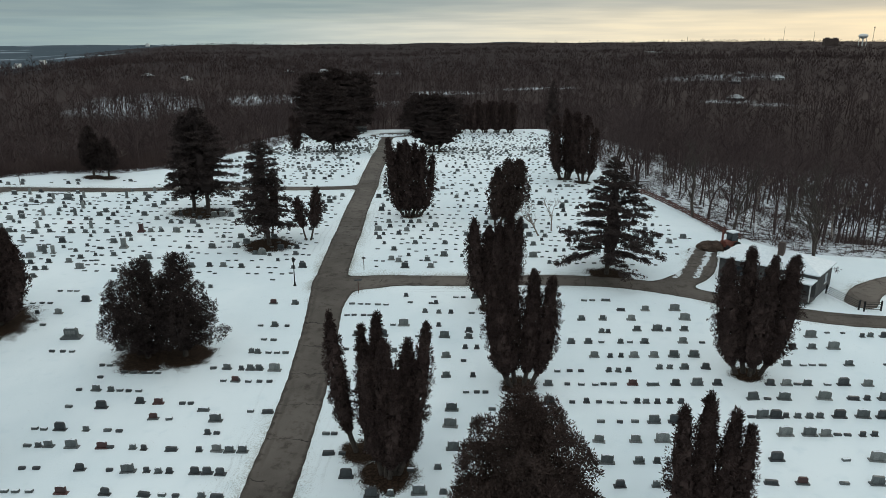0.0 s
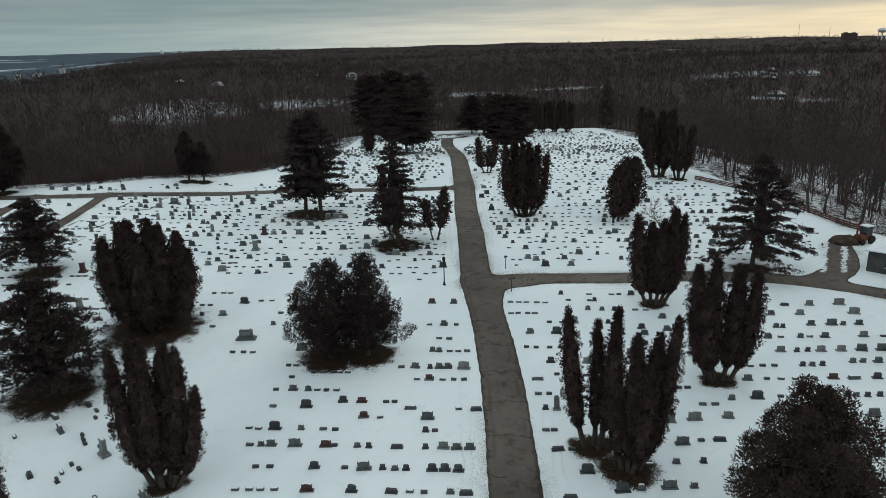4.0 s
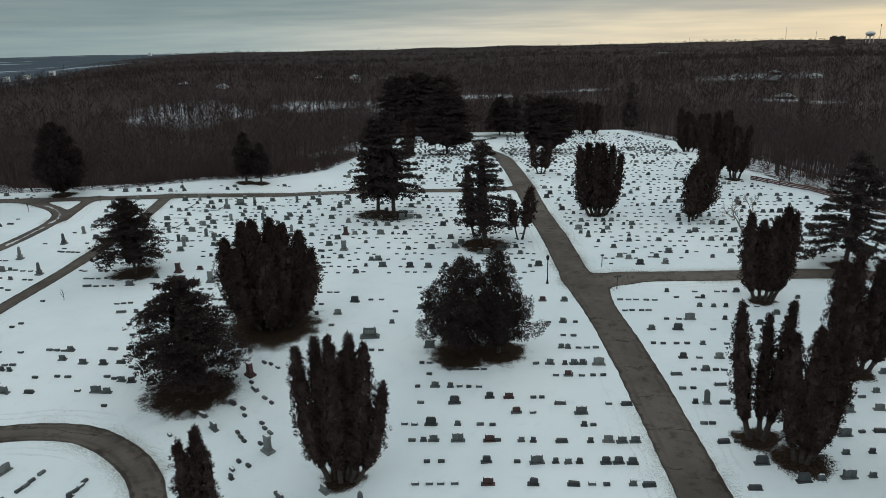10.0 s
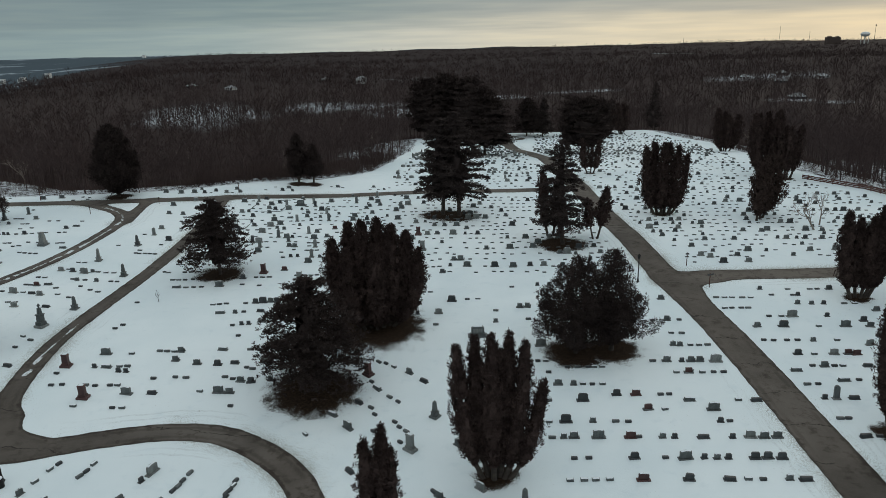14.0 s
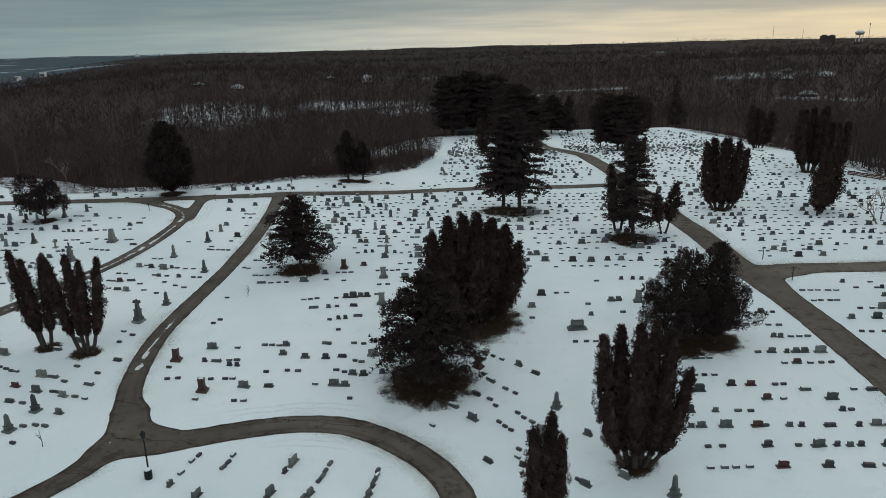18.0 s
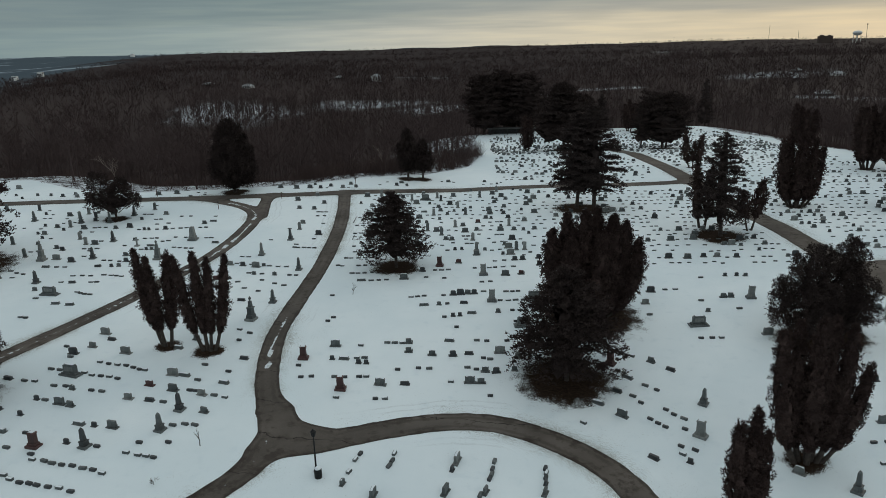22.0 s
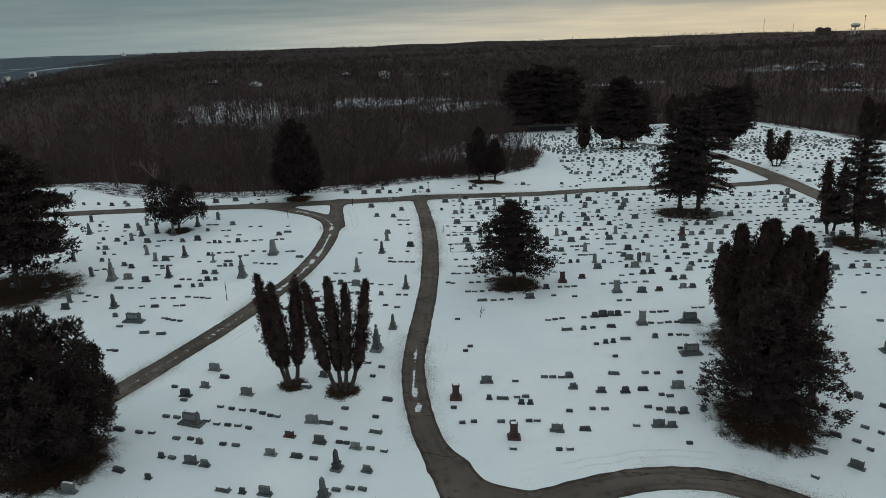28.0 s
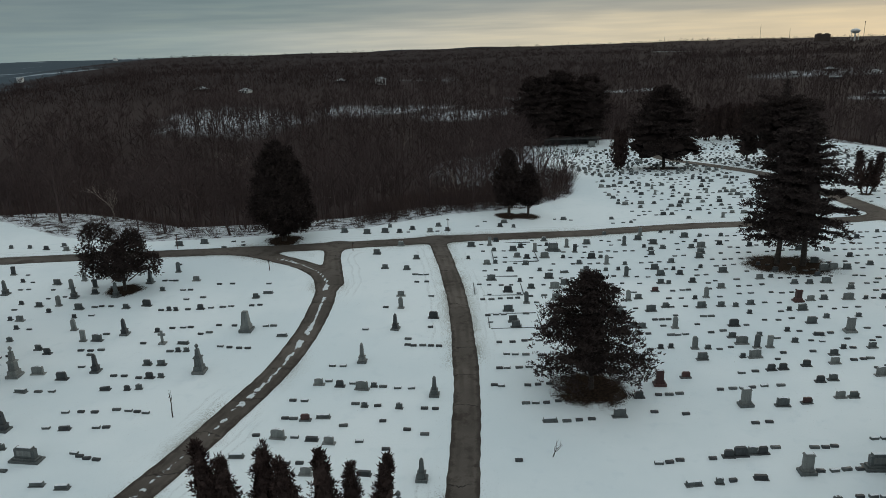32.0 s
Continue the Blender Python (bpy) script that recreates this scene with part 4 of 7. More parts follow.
conifer("pine_tree", -143.0, 88.5, 18.6, 15.5, "huge dark pine with broad boughs", "pine", "pine", 43, 150, -0.1, 0.2, 0.9, 8.0, density=0.75)
lobed("pine_tree", -119.4, 52.0, crown_lobes(44, 34, 1.4, 12.4, 12.2, 0.3, (1.2, 1.7), True), "dense dark round-crowned pine beside the lane", "pine", 44, 5.0, leaf=0.26, clump=0.42)

conifer("pine_tree", -41.6, 191.8, 18.4, 19.0, "great spreading dark pine above the graves", "pine", "pine", 47, 140, 0.0, 0.15, 1.0, 5.0, density=0.6, core=0.55)
arborvitae(-52.0, 191.0, [(-0.6, 0, 9.6, 1.3, -0.1, 0), (0.7, 0, 9.0, 1.2, 0.1, 0)], "slim dark evergreen among the graves", seed=48, bare=0, trunk=1.2)
for i, (fx, fy, fh) in enumerate(((-62, 256, 20.5), (-54, 260, 22.0), (-46, 257, 20.0))):
    conifer("pine_tree", fx, fy, fh, 14.0, "tall dark pine in the grove beyond the graves", "round", "pine", 52 + i, 90, 0.0, 0.12, 1.2, density=0.6, core=0.6)
conifer("spruce", 26.7, 277.0, 19.0, 8.0, "tall dark spruce rising from the far woods", "spruce", "spruce", 59, 60, -0.2, 0.1, 1.0, density=0.6, core=0.6)
conifer("pine_tree", -25.2, 254.0, 13.5, 11.5, "dark pine behind the turning circle", "pine", "pine", 50, 80, -0.1, 0.1, 1.0)
conifer("spruce", -19.5, 252.0, 14.0, 8.0, "dark spruce behind the turning circle", "spruce", "spruce", 56, 70, -0.2, 0.1, 0.9)
conifer("pine_tree", -13.4, 193.5, 14.6, 15.5, "dense dark evergreen above the graves", "round", "pine", 51, 110, 0.15, 0.17, 1.0, 4.0, density=0.6, core=0.6, stems=2, spread=2.0)
conifer("young_conifer", -16.4, 206.5, 13.0, 6.4, "narrow dark evergreen above the graves", "tower", "pine", 57, 70, 0.2, 0.14, 0.8, density=0.8, core=0.55)
arborvitae(-18.9, 151.2, [(-1.4, 0, 7.6, 1.1, -0.5, 0), (1.3, 0, 7.2, 1.05, 0.5, 0), (0.2, 0.3, 5.8, 0.7, 0.1, 0)], EVERGREEN, seed=58, bare=1.4, trunk=1.7)
for i in range(5):
    arborvitae(-8.5 + 4.4 * i, 255.0 + 0.6 * (i % 2), flames(60 + i, 4, 11.6, 1.5, 1.6), "dark evergreen in a dense far row", seed=60 + i, bare=0, fill=0.6)
arborvitae(25.0, 193.0, flames(71, 5, 12.5, 1.6, 3.0), "dark evergreens at the fence", seed=71, bare=0)
arborvitae(16.9, 146.0, flames(72, 5, 14.0, 1.4, 2.4), "dark evergreens at the fence", seed=72, bare=2.0, trunk=2.4)
arborvitae(20.4, 143.0, flames(73, 4, 12.0, 1.2, 2.0), "dark evergreens at the fence", seed=73, bare=2.0, trunk=2.4)
arborvitae(-56.4, 70.2, [(-4.0, 0, 10.6, 1.5, -0.6, 0), (-2.5, 0.8, 12.2, 1.6, -0.2, 0), (-1.0, -0.6, 12.8, 1.6, 0, 0), (0.5, 0.8, 12.6, 1.6, 0, 0), (2.0, -0.4, 12.2, 1.6, 0.2, 0), (3.3, 0.6, 11.2, 1.5, 0.5, 0), (4.4, 0, 9.4, 1.3, 0.8, 0), (0.6, -1.8, 10.4, 1.6, 0, -0.3), (-2.4, -1.6, 9.8, 1.5, -0.2, -0.3)], "massive dense dark evergreen of many upright stems", seed=38, bare=6.0, trunk=1.0)
lobed("juniper_tree", -34.4, 64.2, crown_lobes(36, 22, 1.3, 10.6, 9.4, 0.5, (1.05, 1.5)) + [(-2.4, 0, 4.4, -3.8, 0.2, 7.0, 0.9), (-2.9, -0.4, 2.2, -4.4, -0.5, 3.8, 0.9)], "dark ragged juniper with clumped upright boughs", "pine", 36, 3.6)
lobed("juniper_tree", -30.6, 64.6, crown_lobes(37, 18, 1.6, 10.9, 7.4, 0.5, (1.0, 1.4)) + [(2.0, -0.3, 2.0, 5.0, -0.4, 3.4, 0.75), (1.8, 0.3, 3.4, 3.4, 0.4, 6.0, 0.9)], "dark ragged juniper with clumped upright boughs and one low outstretched limb", "pine", 37, 3.2)
conifer("spruce", -50.6, 116.3, 17.0, 9.2, "tall dark spruce in a pair on bare ground", "tower", "spruce", 32, 110, -0.16, 0.20, 0.62, 4.2, fan_out=0.22, core=0.3, hang=0.15)
conifer("spruce", -47.9, 115.5, 18.2, 10.6, "tall dark tiered spruce in a pair on bare ground", "tower", "spruce", 33, 100, -0.16, 0.21, 0.62, 4.4, fan_out=0.18, core=0.22, hang=0.2)
lobed("pine_tree", -82.0, 141.0, crown_lobes(45, 12, 2.6, 10.4, 6.6, 0.4, (1.0, 1.4)), "dark snow-flecked conifer at the edge of the woods", "pine", 45, 2.4, leaf=0.34, clump=0.45, fill=0.8)
lobed("pine_tree", -78.9, 141.2, crown_lobes(46, 9, 2.6, 8.4, 5.4, 0.4, (0.9, 1.3)), "dark snow-flecked conifer at the edge of the woods", "pine", 46, 2.2, leaf=0.34, clump=0.45, fill=0.8)

# ---- woods ----
def joined(name, templates, xs, ys, scales, label, material, seed, sink=0.3):
    rng = np.random.default_rng(seed)
    zs = height(xs, ys) - sink
    vs, fs, cs, base = [], [], [], 0
    which = rng.integers(0, len(templates), len(xs))
    turn = rng.uniform(0, 2 * math.pi, len(xs))
    for k, (v, f, c) in enumerate(templates):
        sel = np.nonzero(which == k)[0]
        if not len(sel):
            continue
        ca, sa, s = np.cos(turn[sel])[:, None], np.sin(turn[sel])[:, None], scales[sel][:, None]
        st = s * rng.uniform(0.85, 1.15, (len(sel), 1))
        px = (v[None, :, 0] * ca - v[None, :, 1] * sa) * s + xs[sel][:, None]
        py = (v[None, :, 0] * sa + v[None, :, 1] * ca) * s + ys[sel][:, None]
        pz = v[None, :, 2] * st + zs[sel][:, None]
        vs.append(np.stack([px, py, pz], -1).reshape(-1, 3))
        fs.append((f[None] + (np.arange(len(sel)) * len(v))[:, None] + base).ravel())
        cs.append(np.tile(c, len(sel)))
        base += len(v) * len(sel)
    me = set_mesh(name, np.concatenate(vs), np.concatenate(fs), np.concatenate(cs))
    me.materials.append(material)
    return tagged(new(name, me), label, "woods", kind="stuff")


def brush(rng, h, n, wide):
    """A low leafless bush: thin stems that fan out from the ground."""
    t = Tris()
    a, r = rng.uniform(0, 2 * math.pi, n), np.sqrt(rng.uniform(0, 1, n))
    foot = np.column_stack([0.35 * wide * r * np.cos(a), 0.35 * wide * r * np.sin(a), np.zeros(n)])
    way = np.column_stack([0.7 * r * np.cos(a), 0.7 * r * np.sin(a), np.ones(n)]) + 0.25 * rng.normal(size=(n, 3))
    t.leaves(foot + way * np.array([0, 0, 0.35]) * h * rng.uniform(0, 1, (n, 1)), way, h * 0.62, 0.05, rng)
    return np.concatenate(t.v), np.concatenate(t.f), np.concatenate(t.c)


def wood_tree(rng, h, limbs, twigs, wide, thick=0.06, low=0.36):
    """A tall leafless tree of the woods: straight stem, rising limbs and a crown of fine twigs."""
    t = Tris()
    lean = rng.normal(size=2) * 0.07 * h
    stem = lambda f: np.array([lean[0] * f, lean[1] * f, h * f])
    bow = rng.normal(size=2) * 0.03 * h
    t.tube([tuple(stem(f) + np.array([*(bow * math.sin(math.pi * f)), 0])) for f in (0, 0.45, 0.86)], [0.0115 * h, 0.008 * h, 0.003 * h], 4)
    tips = []
    for i in range(limbs):
        f = low + (0.80 - low) * (i + rng.uniform()) / limbs
        a = i * 2.4 + rng.uniform(-0.5, 0.5)
        reach = wide * (1.05 - 0.6 * (f - low) / (0.8 - low)) * rng.uniform(0.6, 1.0)
        tip = stem(f) + np.array([reach * math.cos(a), reach * math.sin(a), reach * rng.uniform(0.7, 1.3)])
        t.tube([tuple(stem(f)), tuple(stem(f) * 0.5 + tip * 0.5 + np.array([0, 0, -0.05 * reach])), tuple(tip)], [0.0055 * h, 0.0035 * h, 0.001 * h], 3)
        tips.append((stem(f), tip))
    k = rng.integers(0, len(tips), twigs)
    f = rng.uniform(0.3, 1.0, twigs)[:, None]
    foot = np.array([tips[i][0] for i in k]) * (1 - f) + np.array([tips[i][1] for i in k]) * f
    way = np.array([tips[i][1] - tips[i][0] for i in k])
    way = way / np.linalg.norm(way, axis=1, keepdims=True) + 0.65 * rng.normal(size=(twigs, 3)) + np.array([0, 0, 0.45])
    t.leaves(foot, way, 0.17 * h, thick, rng)
    return np.concatenate(t.v), np.concatenate(t.f), np.concatenate(t.c)


def far_crown(rng, h, n, wide):
    """A crown of the far woods: a dome of short upright twigs over a stem."""
    t = Tris()
    t.tube([(0, 0, 0), (0, 0, h * 0.7)], [0.2, 0.1], 3)
    a, r = rng.uniform(0, 2 * math.pi, n), np.sqrt(rng.uniform(0, 1, n))
    dome = np.sqrt(np.clip(1 - r * r, 0, 1))
    foot = np.column_stack([wide * r * np.cos(a), wide * r * np.sin(a), h * (0.42 + 0.42 * dome * rng.uniform(0.3, 1, n))])
    way = np.column_stack([r * np.cos(a), r * np.sin(a), 0.6 + dome]) + 0.3 * rng.normal(size=(n, 3))
    t.leaves(foot, way, 0.17 * h, 0.45, rng)
    return np.concatenate(t.v), np.concatenate(t.f), np.concatenate(t.c)


def scatter(n, seed, test, thin=0.0, glade=False):
    """n places in the view's wide fan that pass the test, denser close by."""
    rng = np.random.default_rng(seed)
    xs, ys = [], []
    while len(xs) < n:
        r = 130 * (30.0 ** rng.uniform(0, 1, 20000)) if test[1] > 900 else rng.uniform(max(test[0], 1), test[1], 20000)
        a = rng.uniform(-0.95, 0.85, 20000)
        x, y = -45 + r * np.sin(a), r * np.cos(a)
        d = edge_dist(x, y)
        ok = (r > test[0]) & (r < test[1]) & (d > test[2]) & (d < test[3])
        ok &= (rng.uniform(0, 1, 20000) > thin * clearing(x, y)) & (distant(x, y) < 0.1)
        if glade:
            ok &= clearing(x, y) > 0.25
        xs += list(x[ok])
        ys += list(y[ok])
    return np.array(xs[:n]), np.array(ys[:n])


wrng = np.random.default_rng(5)
detailed = [bare_tree(wrng, 12, 4, spread=0.6, sides=5) for _ in range(4)]
near_trees = [wood_tree(wrng, 13, 8, 115, 4.4, 0.075, 0.24) for _ in range(9)]
mid_trees = [wood_tree(wrng, 13, 3, 52, 4.0, 0.13, 0.38) for _ in range(6)]
glade_trees = [wood_tree(wrng, 13, 4, 26, 2.4, 0.10, 0.55) for _ in range(6)]
crowns = [far_crown(wrng, 12, 20, 3.8) for _ in range(6)]
WOODS = "leafless grey-brown winter woods on snowy slopes"
xs, ys = scatter(90, 1, (100, 420, 2.0, 20), 0.5)
joined("woods_edge", detailed, xs, ys, np.random.default_rng(2).uniform(0.7, 1.25, len(xs)), WOODS, TWIGS, 3)
xs, ys = scatter(2000, 4, (120, 420, 6, 900), 0.40)
joined("woods", near_trees, xs, ys, np.random.default_rng(5).uniform(0.75, 1.25, len(xs)), WOODS, TWIGS, 6)
xs, ys = scatter(3400, 14, (300, 720, 38, 900), 0.55)
joined("wood_crowns", mid_trees, xs, ys, np.random.default_rng(15).uniform(0.75, 1.25, len(xs)), WOODS, TWIGS, 16)
xs, ys = scatter(9000, 7, (560, 3800, 90, 9000), 0.95)
joined("far_woods", crowns, xs, ys, np.random.default_rng(8).uniform(0.7, 1.3, len(xs)), WOODS, FAR_TWIGS, 9, sink=4.0)
xs, ys = scatter(30, 21, (110, 430, 5, 140))
joined("pale_trees", detailed, xs, ys, np.random.default_rng(22).uniform(0.6, 1.0, len(xs)), "pale-limbed leafless trees standing out in the woods", PALE_BARK, 23)
xs, ys = scatter(1300, 31, (225, 900, 6, 900), 0.0, True)
joined("glade_trees", glade_trees, xs, ys, np.random.default_rng(32).uniform(0.7, 1.15, len(xs)), "thin bare trees standing in snowy glades", TWIGS, 33)
xs, ys = scatter(2600, 41, (100, 330, 0.5, 34))
joined("brush_thicket", [brush(wrng, 2.4, 26, 1.8) for _ in range(5)], xs, ys, np.random.default_rng(42).uniform(0.5, 1.25, len(xs)), "reddish-brown leafless brush along the woods' edge", BRUSH, 43, sink=0.1)
trng = np.random.default_rng(51)
xs, ys = trng.uniform(-106, -64, 900), trng.uniform(136, 182, 900)
keep = (edge_dist(xs, ys) > 1.0) & (edge_dist(xs, ys) < 30)
joined("thicket", [brush(wrng, 4.6, 40, 2.4) for _ in range(5)], xs[keep], ys[keep], trng.uniform(0.4, 1.15, int(keep.sum())), "tangled bare brown thicket on the snowy bank", BRUSH, 52, sink=0.1)

# ---- graves ----
def prism(profile, depth, chamfer=0.015):
    """An upright slab: a profile in x and z, thick along y, with chamfered front and back."""
    bm = bmesh.new()
    n = len(profile)
    cx, cz = sum(p[0] for p in profile) / n, sum(p[1] for p in profile) / n

    def ring(y, inset):
        out = []
        for x, z in profile:
            d = math.hypot(x - cx, z - cz) or 1
            k = max(0, 1 - inset / d)
            out.append(bm.verts.new((cx + (x - cx) * k, y, cz + (z - cz) * k)))
        return out

    rings = [ring(-depth / 2, chamfer), ring(-depth / 2 + chamfer, 0), ring(depth / 2 - chamfer, 0), ring(depth / 2, chamfer)]
    bm.faces.new(rings[0])
    bm.faces.new(rings[3][::-1])
    for a, b in zip(rings, rings[1:]):
        for i in range(n):
            bm.faces.new((a[i], b[i], b[(i + 1) % n], a[(i + 1) % n]))
    bm.normal_update()
    return bm


def block(w, d, h, z=0.0, taper=1.0, chamfer=0.02, x=0.0, y=0.0):
    """A chamfered block standing at z, its top scaled by taper."""
    bm = bmesh.new()
    c = min(chamfer, 0.3 * min(w, d, h))
    rings = []
    for zz, k, ins in ((0, 1.0, 0), (h - c, taper, 0), (h, taper, c)):
        hw, hd = w / 2 * k - ins, d / 2 * k - ins
        rings.append([bm.verts.new((x + sx * hw, y + sy * hd, z + zz)) for sx, sy in ((-1, -1), (1, -1), (1, 1), (-1, 1))])
    bm.faces.new(rings[0][::-1])
    bm.faces.new(rings[-1])
    for a, b in zip(rings, rings[1:]):
        for i in range(4):
            bm.faces.new((a[i], a[(i + 1) % 4], b[(i + 1) % 4], b[i]))
    return bm


def lathe(profile, sides=10):
    """A turned form from (radius, height) pairs."""
    bm = bmesh.new()
    rings = [[bm.verts.new((r * math.cos(2 * math.pi * k / sides), r * math.sin(2 * math.pi * k / sides), z)) for k in range(sides)] for r, z in profile]
    for a, b in zip(rings, rings[1:]):
        for k in range(sides):
            bm.faces.new((a[k], a[(k + 1) % sides], b[(k + 1) % sides], b[k]))
    bm.faces.new(rings[0][::-1])
    bm.faces.new(rings[-1])
    return bm


def mesh_of(bm, name, material):
    me = bpy.data.meshes.new(name)
    bm.to_mesh(me)
    bm.free()
    me.materials.append(material)
    return me


def part(name, bm, material, parent, label=""):
    return child(name, mesh_of(bm, name, material), parent, label)


def top_profile(w, h, style):
    """Outline of a slab's face with a straight, arched, waved or shouldered top."""
    a = w / 2
    if style == "arch":
        return [(-a, 0), (a, 0)] + [(a * math.cos(t), h * 0.78 + h * 0.22 * math.sin(t)) for t in np.linspace(0, math.pi, 8)]
    if style == "wave":
        return [(-a, 0), (a, 0), (a, h * 0.86), (a * 0.7, h * 0.90), (a * 0.4, h * 0.97), (0, h), (-a * 0.4, h * 0.97), (-a * 0.7, h * 0.90), (-a, h * 0.86)]
    if style == "shoulder":
        return [(-a, 0), (a, 0), (a, h * 0.84), (a * 0.82, h * 0.84), (a * 0.78, h), (-a * 0.78, h), (-a * 0.82, h * 0.84), (-a, h * 0.84)]
    return [(-a, 0), (a, 0), (a * 0.98, h), (-a * 0.98, h)]


def moved(bm, x=0, y=0, z=0, rx=0):
    bm.transform(pose(x, y, z, rx))
    return bm


def stone_parts(kind, k):
    """The pieces of one gravestone: (name, form, material key). k picks one of a few sizes."""
    style = ("wave", "flat", "arch", "shoulder")[k % 4]
    size = (1.0, 0.88, 1.1, 0.95)[k % 4]
    stone = ("grey", "dark", "grey", "dark")[k % 4] if kind in "fFs" else ("grey", "grey", "pale", "dark")[k % 4]
    snow = k % 2 == 0
    if kind == "f":
        w = 0.58 * size
        out = [("marker", moved(prism([(-w / 2, 0), (w / 2, 0), (w / 2, 0.27), (-w / 2, 0.27)], 0.28, 0.02), rx=-6), stone)]
        if k == 0:
            out.append(("snow_cap", block(w * 0.9, 0.2, 0.04, 0.26), "snow"))
        return out
    if kind == "F":
        w = 0.95 * size
        out = [("base", block(w + 0.16, 0.46, 0.12), stone), ("marker", moved(prism([(-w / 2, 0), (w / 2, 0), (w / 2, 0.26), (-w / 2, 0.26)], 0.32, 0.03), z=0.10, rx=-8), stone)]
        if snow:
            out.append(("snow_cap", block(w * 0.92, 0.26, 0.04, 0.37), "snow"))
        return out
    if kind == "s":
        w, h = 0.48 * size, 0.40 * size
        out = [("base", block(w + 0.16, 0.36, 0.12), stone), ("die", moved(prism(top_profile(w, h, style), 0.20), z=0.13), stone)]
        if snow:
            out.append(("snow_cap", block(w * 0.8, 0.17, 0.05, 0.12 + h * (0.9 if style == "arch" else 0.95), 0.8), "snow"))
        return out
    if kind in "hrH":
        w, h, d = {"h": (0.68, 0.50, 0.20), "r": (0.74, 0.48, 0.20), "H": (0.95, 0.66, 0.25)}[kind]
        w, h = w * size, h * size
        if kind == "r":
            stone = "red"
        out = [("base", block(w + 0.28, d + 0.22, 0.17), stone if kind != "r" else ("red", "grey")[k % 2]), ("die", moved(prism(top_profile(w, h, style), d), z=0.175), stone)]
        if snow:
            out.append(("snow_cap", block(w * 0.84, d * 0.86, 0.05, 0.165 + h * 0.95, 0.85), "snow"))
        if k == 1:
            out.append(("vase", moved(lathe([(0.05, 0), (0.07, 0.1), (0.055, 0.2), (0.08, 0.24)], 7), w / 2 + 0.09, 0, 0.175), "grey"))
        return out
    if kind in "RT":
        w, h, d = (0.62, 0.85, 0.42) if kind == "R" else (0.70, 1.0, 0.36)
        stone = "red" if kind == "R" else "pale"
        return [("base", block(w + 0.45, d + 0.4, 0.28), stone if k % 2 else "grey"), ("plinth", block(w + 0.18, d + 0.16, 0.22, 0.275, 0.94), stone), ("die", block(w, d, h, 0.49, 0.95), stone), ("cap", block(w + 0.08, d + 0.07, 0.13, 0.485 + h, 0.86), stone), ("snow_cap", block(w * 0.8, d * 0.8, 0.05, 0.61 + h, 0.8), "snow")]
    if kind == "M":
        w, h = 1.5 * size, 0.85
        return [("base", block(w + 0.75, 0.95, 0.22), "grey"), ("plinth", block(w + 0.3, 0.66, 0.16, 0.215), "grey"), ("die", moved(prism(top_profile(w, h, "shoulder"), 0.42, 0.03), z=0.37), "grey"), ("panel", block(w * 0.7, 0.03, h * 0.5, 0.37 + h * 0.22, y=-0.215), "pale"), ("snow_cap", block(w * 0.72, 0.36, 0.05, 0.36 + h, 0.9), "snow")]
    if kind == "t":
        w, h = 0.48, 1.15 * size
        return [("base", block(w + 0.25, 0.45, 0.18), "pale"), ("tablet", moved(prism(top_profile(w, h, ("arch", "flat")[k % 2]), 0.26), z=0.175), ("pale", "dark", "grey", "pale")[k])]
    if kind == "o":
        h = 1.05 * size
        return [("base", block(0.85, 0.85, 0.24), "grey"), ("plinth", block(0.56, 0.56, 0.36, 0.235, 0.94), stone), ("cornice", block(0.62, 0.62, 0.08, 0.59), stone), ("shaft", block(0.38, 0.38, h, 0.665, 0.70, 0.01), stone), ("point", block(0.266, 0.266, 0.2, 0.66 + h, 0.15, 0.005), stone)]
    if kind == "W":
        return [("base", block(1.3, 1.3, 0.35), "grey"), ("plinth", block(1.0, 1.0, 0.4, 0.345, 0.96), "pale"), ("shaft", block(0.8, 0.8, 1.35, 0.74, 0.70, 0.02), "pale"), ("cap", block(0.62, 0.62, 0.12, 2.085, 0.8), "pale")]
    if kind == "O":
        h = 0.85 * size
        return [("base", block(1.15, 1.15, 0.32), "pale"), ("plinth", block(0.86, 0.86, 0.42, 0.315, 0.95), stone), ("die", block(0.62, 0.62, 0.8, 0.73, 0.94), stone), ("cornice", block(0.74, 0.74, 0.12, 1.525), stone), ("shaft", block(0.42, 0.42, h, 1.64, 0.72, 0.01), stone), ("urn", moved(lathe([(0.08, 0), (0.06, 0.08), (0.17, 0.25), (0.16, 0.38), (0.07, 0.46), (0.02, 0.55)], 9), z=1.635 + h), stone)]
    # cross
    return [("base", block(0.7, 0.6, 0.22), "pale"), ("cross", prism([(-0.11, 0.2), (0.11, 0.2), (0.11, 0.95), (0.36, 0.95), (0.36, 1.16), (0.11, 1.16), (0.11, 1.45), (-0.11, 1.45), (-0.11, 1.16), (-0.36, 1.16), (-0.36, 0.95), (-0.11, 0.95)], 0.18, 0.01), "pale")]


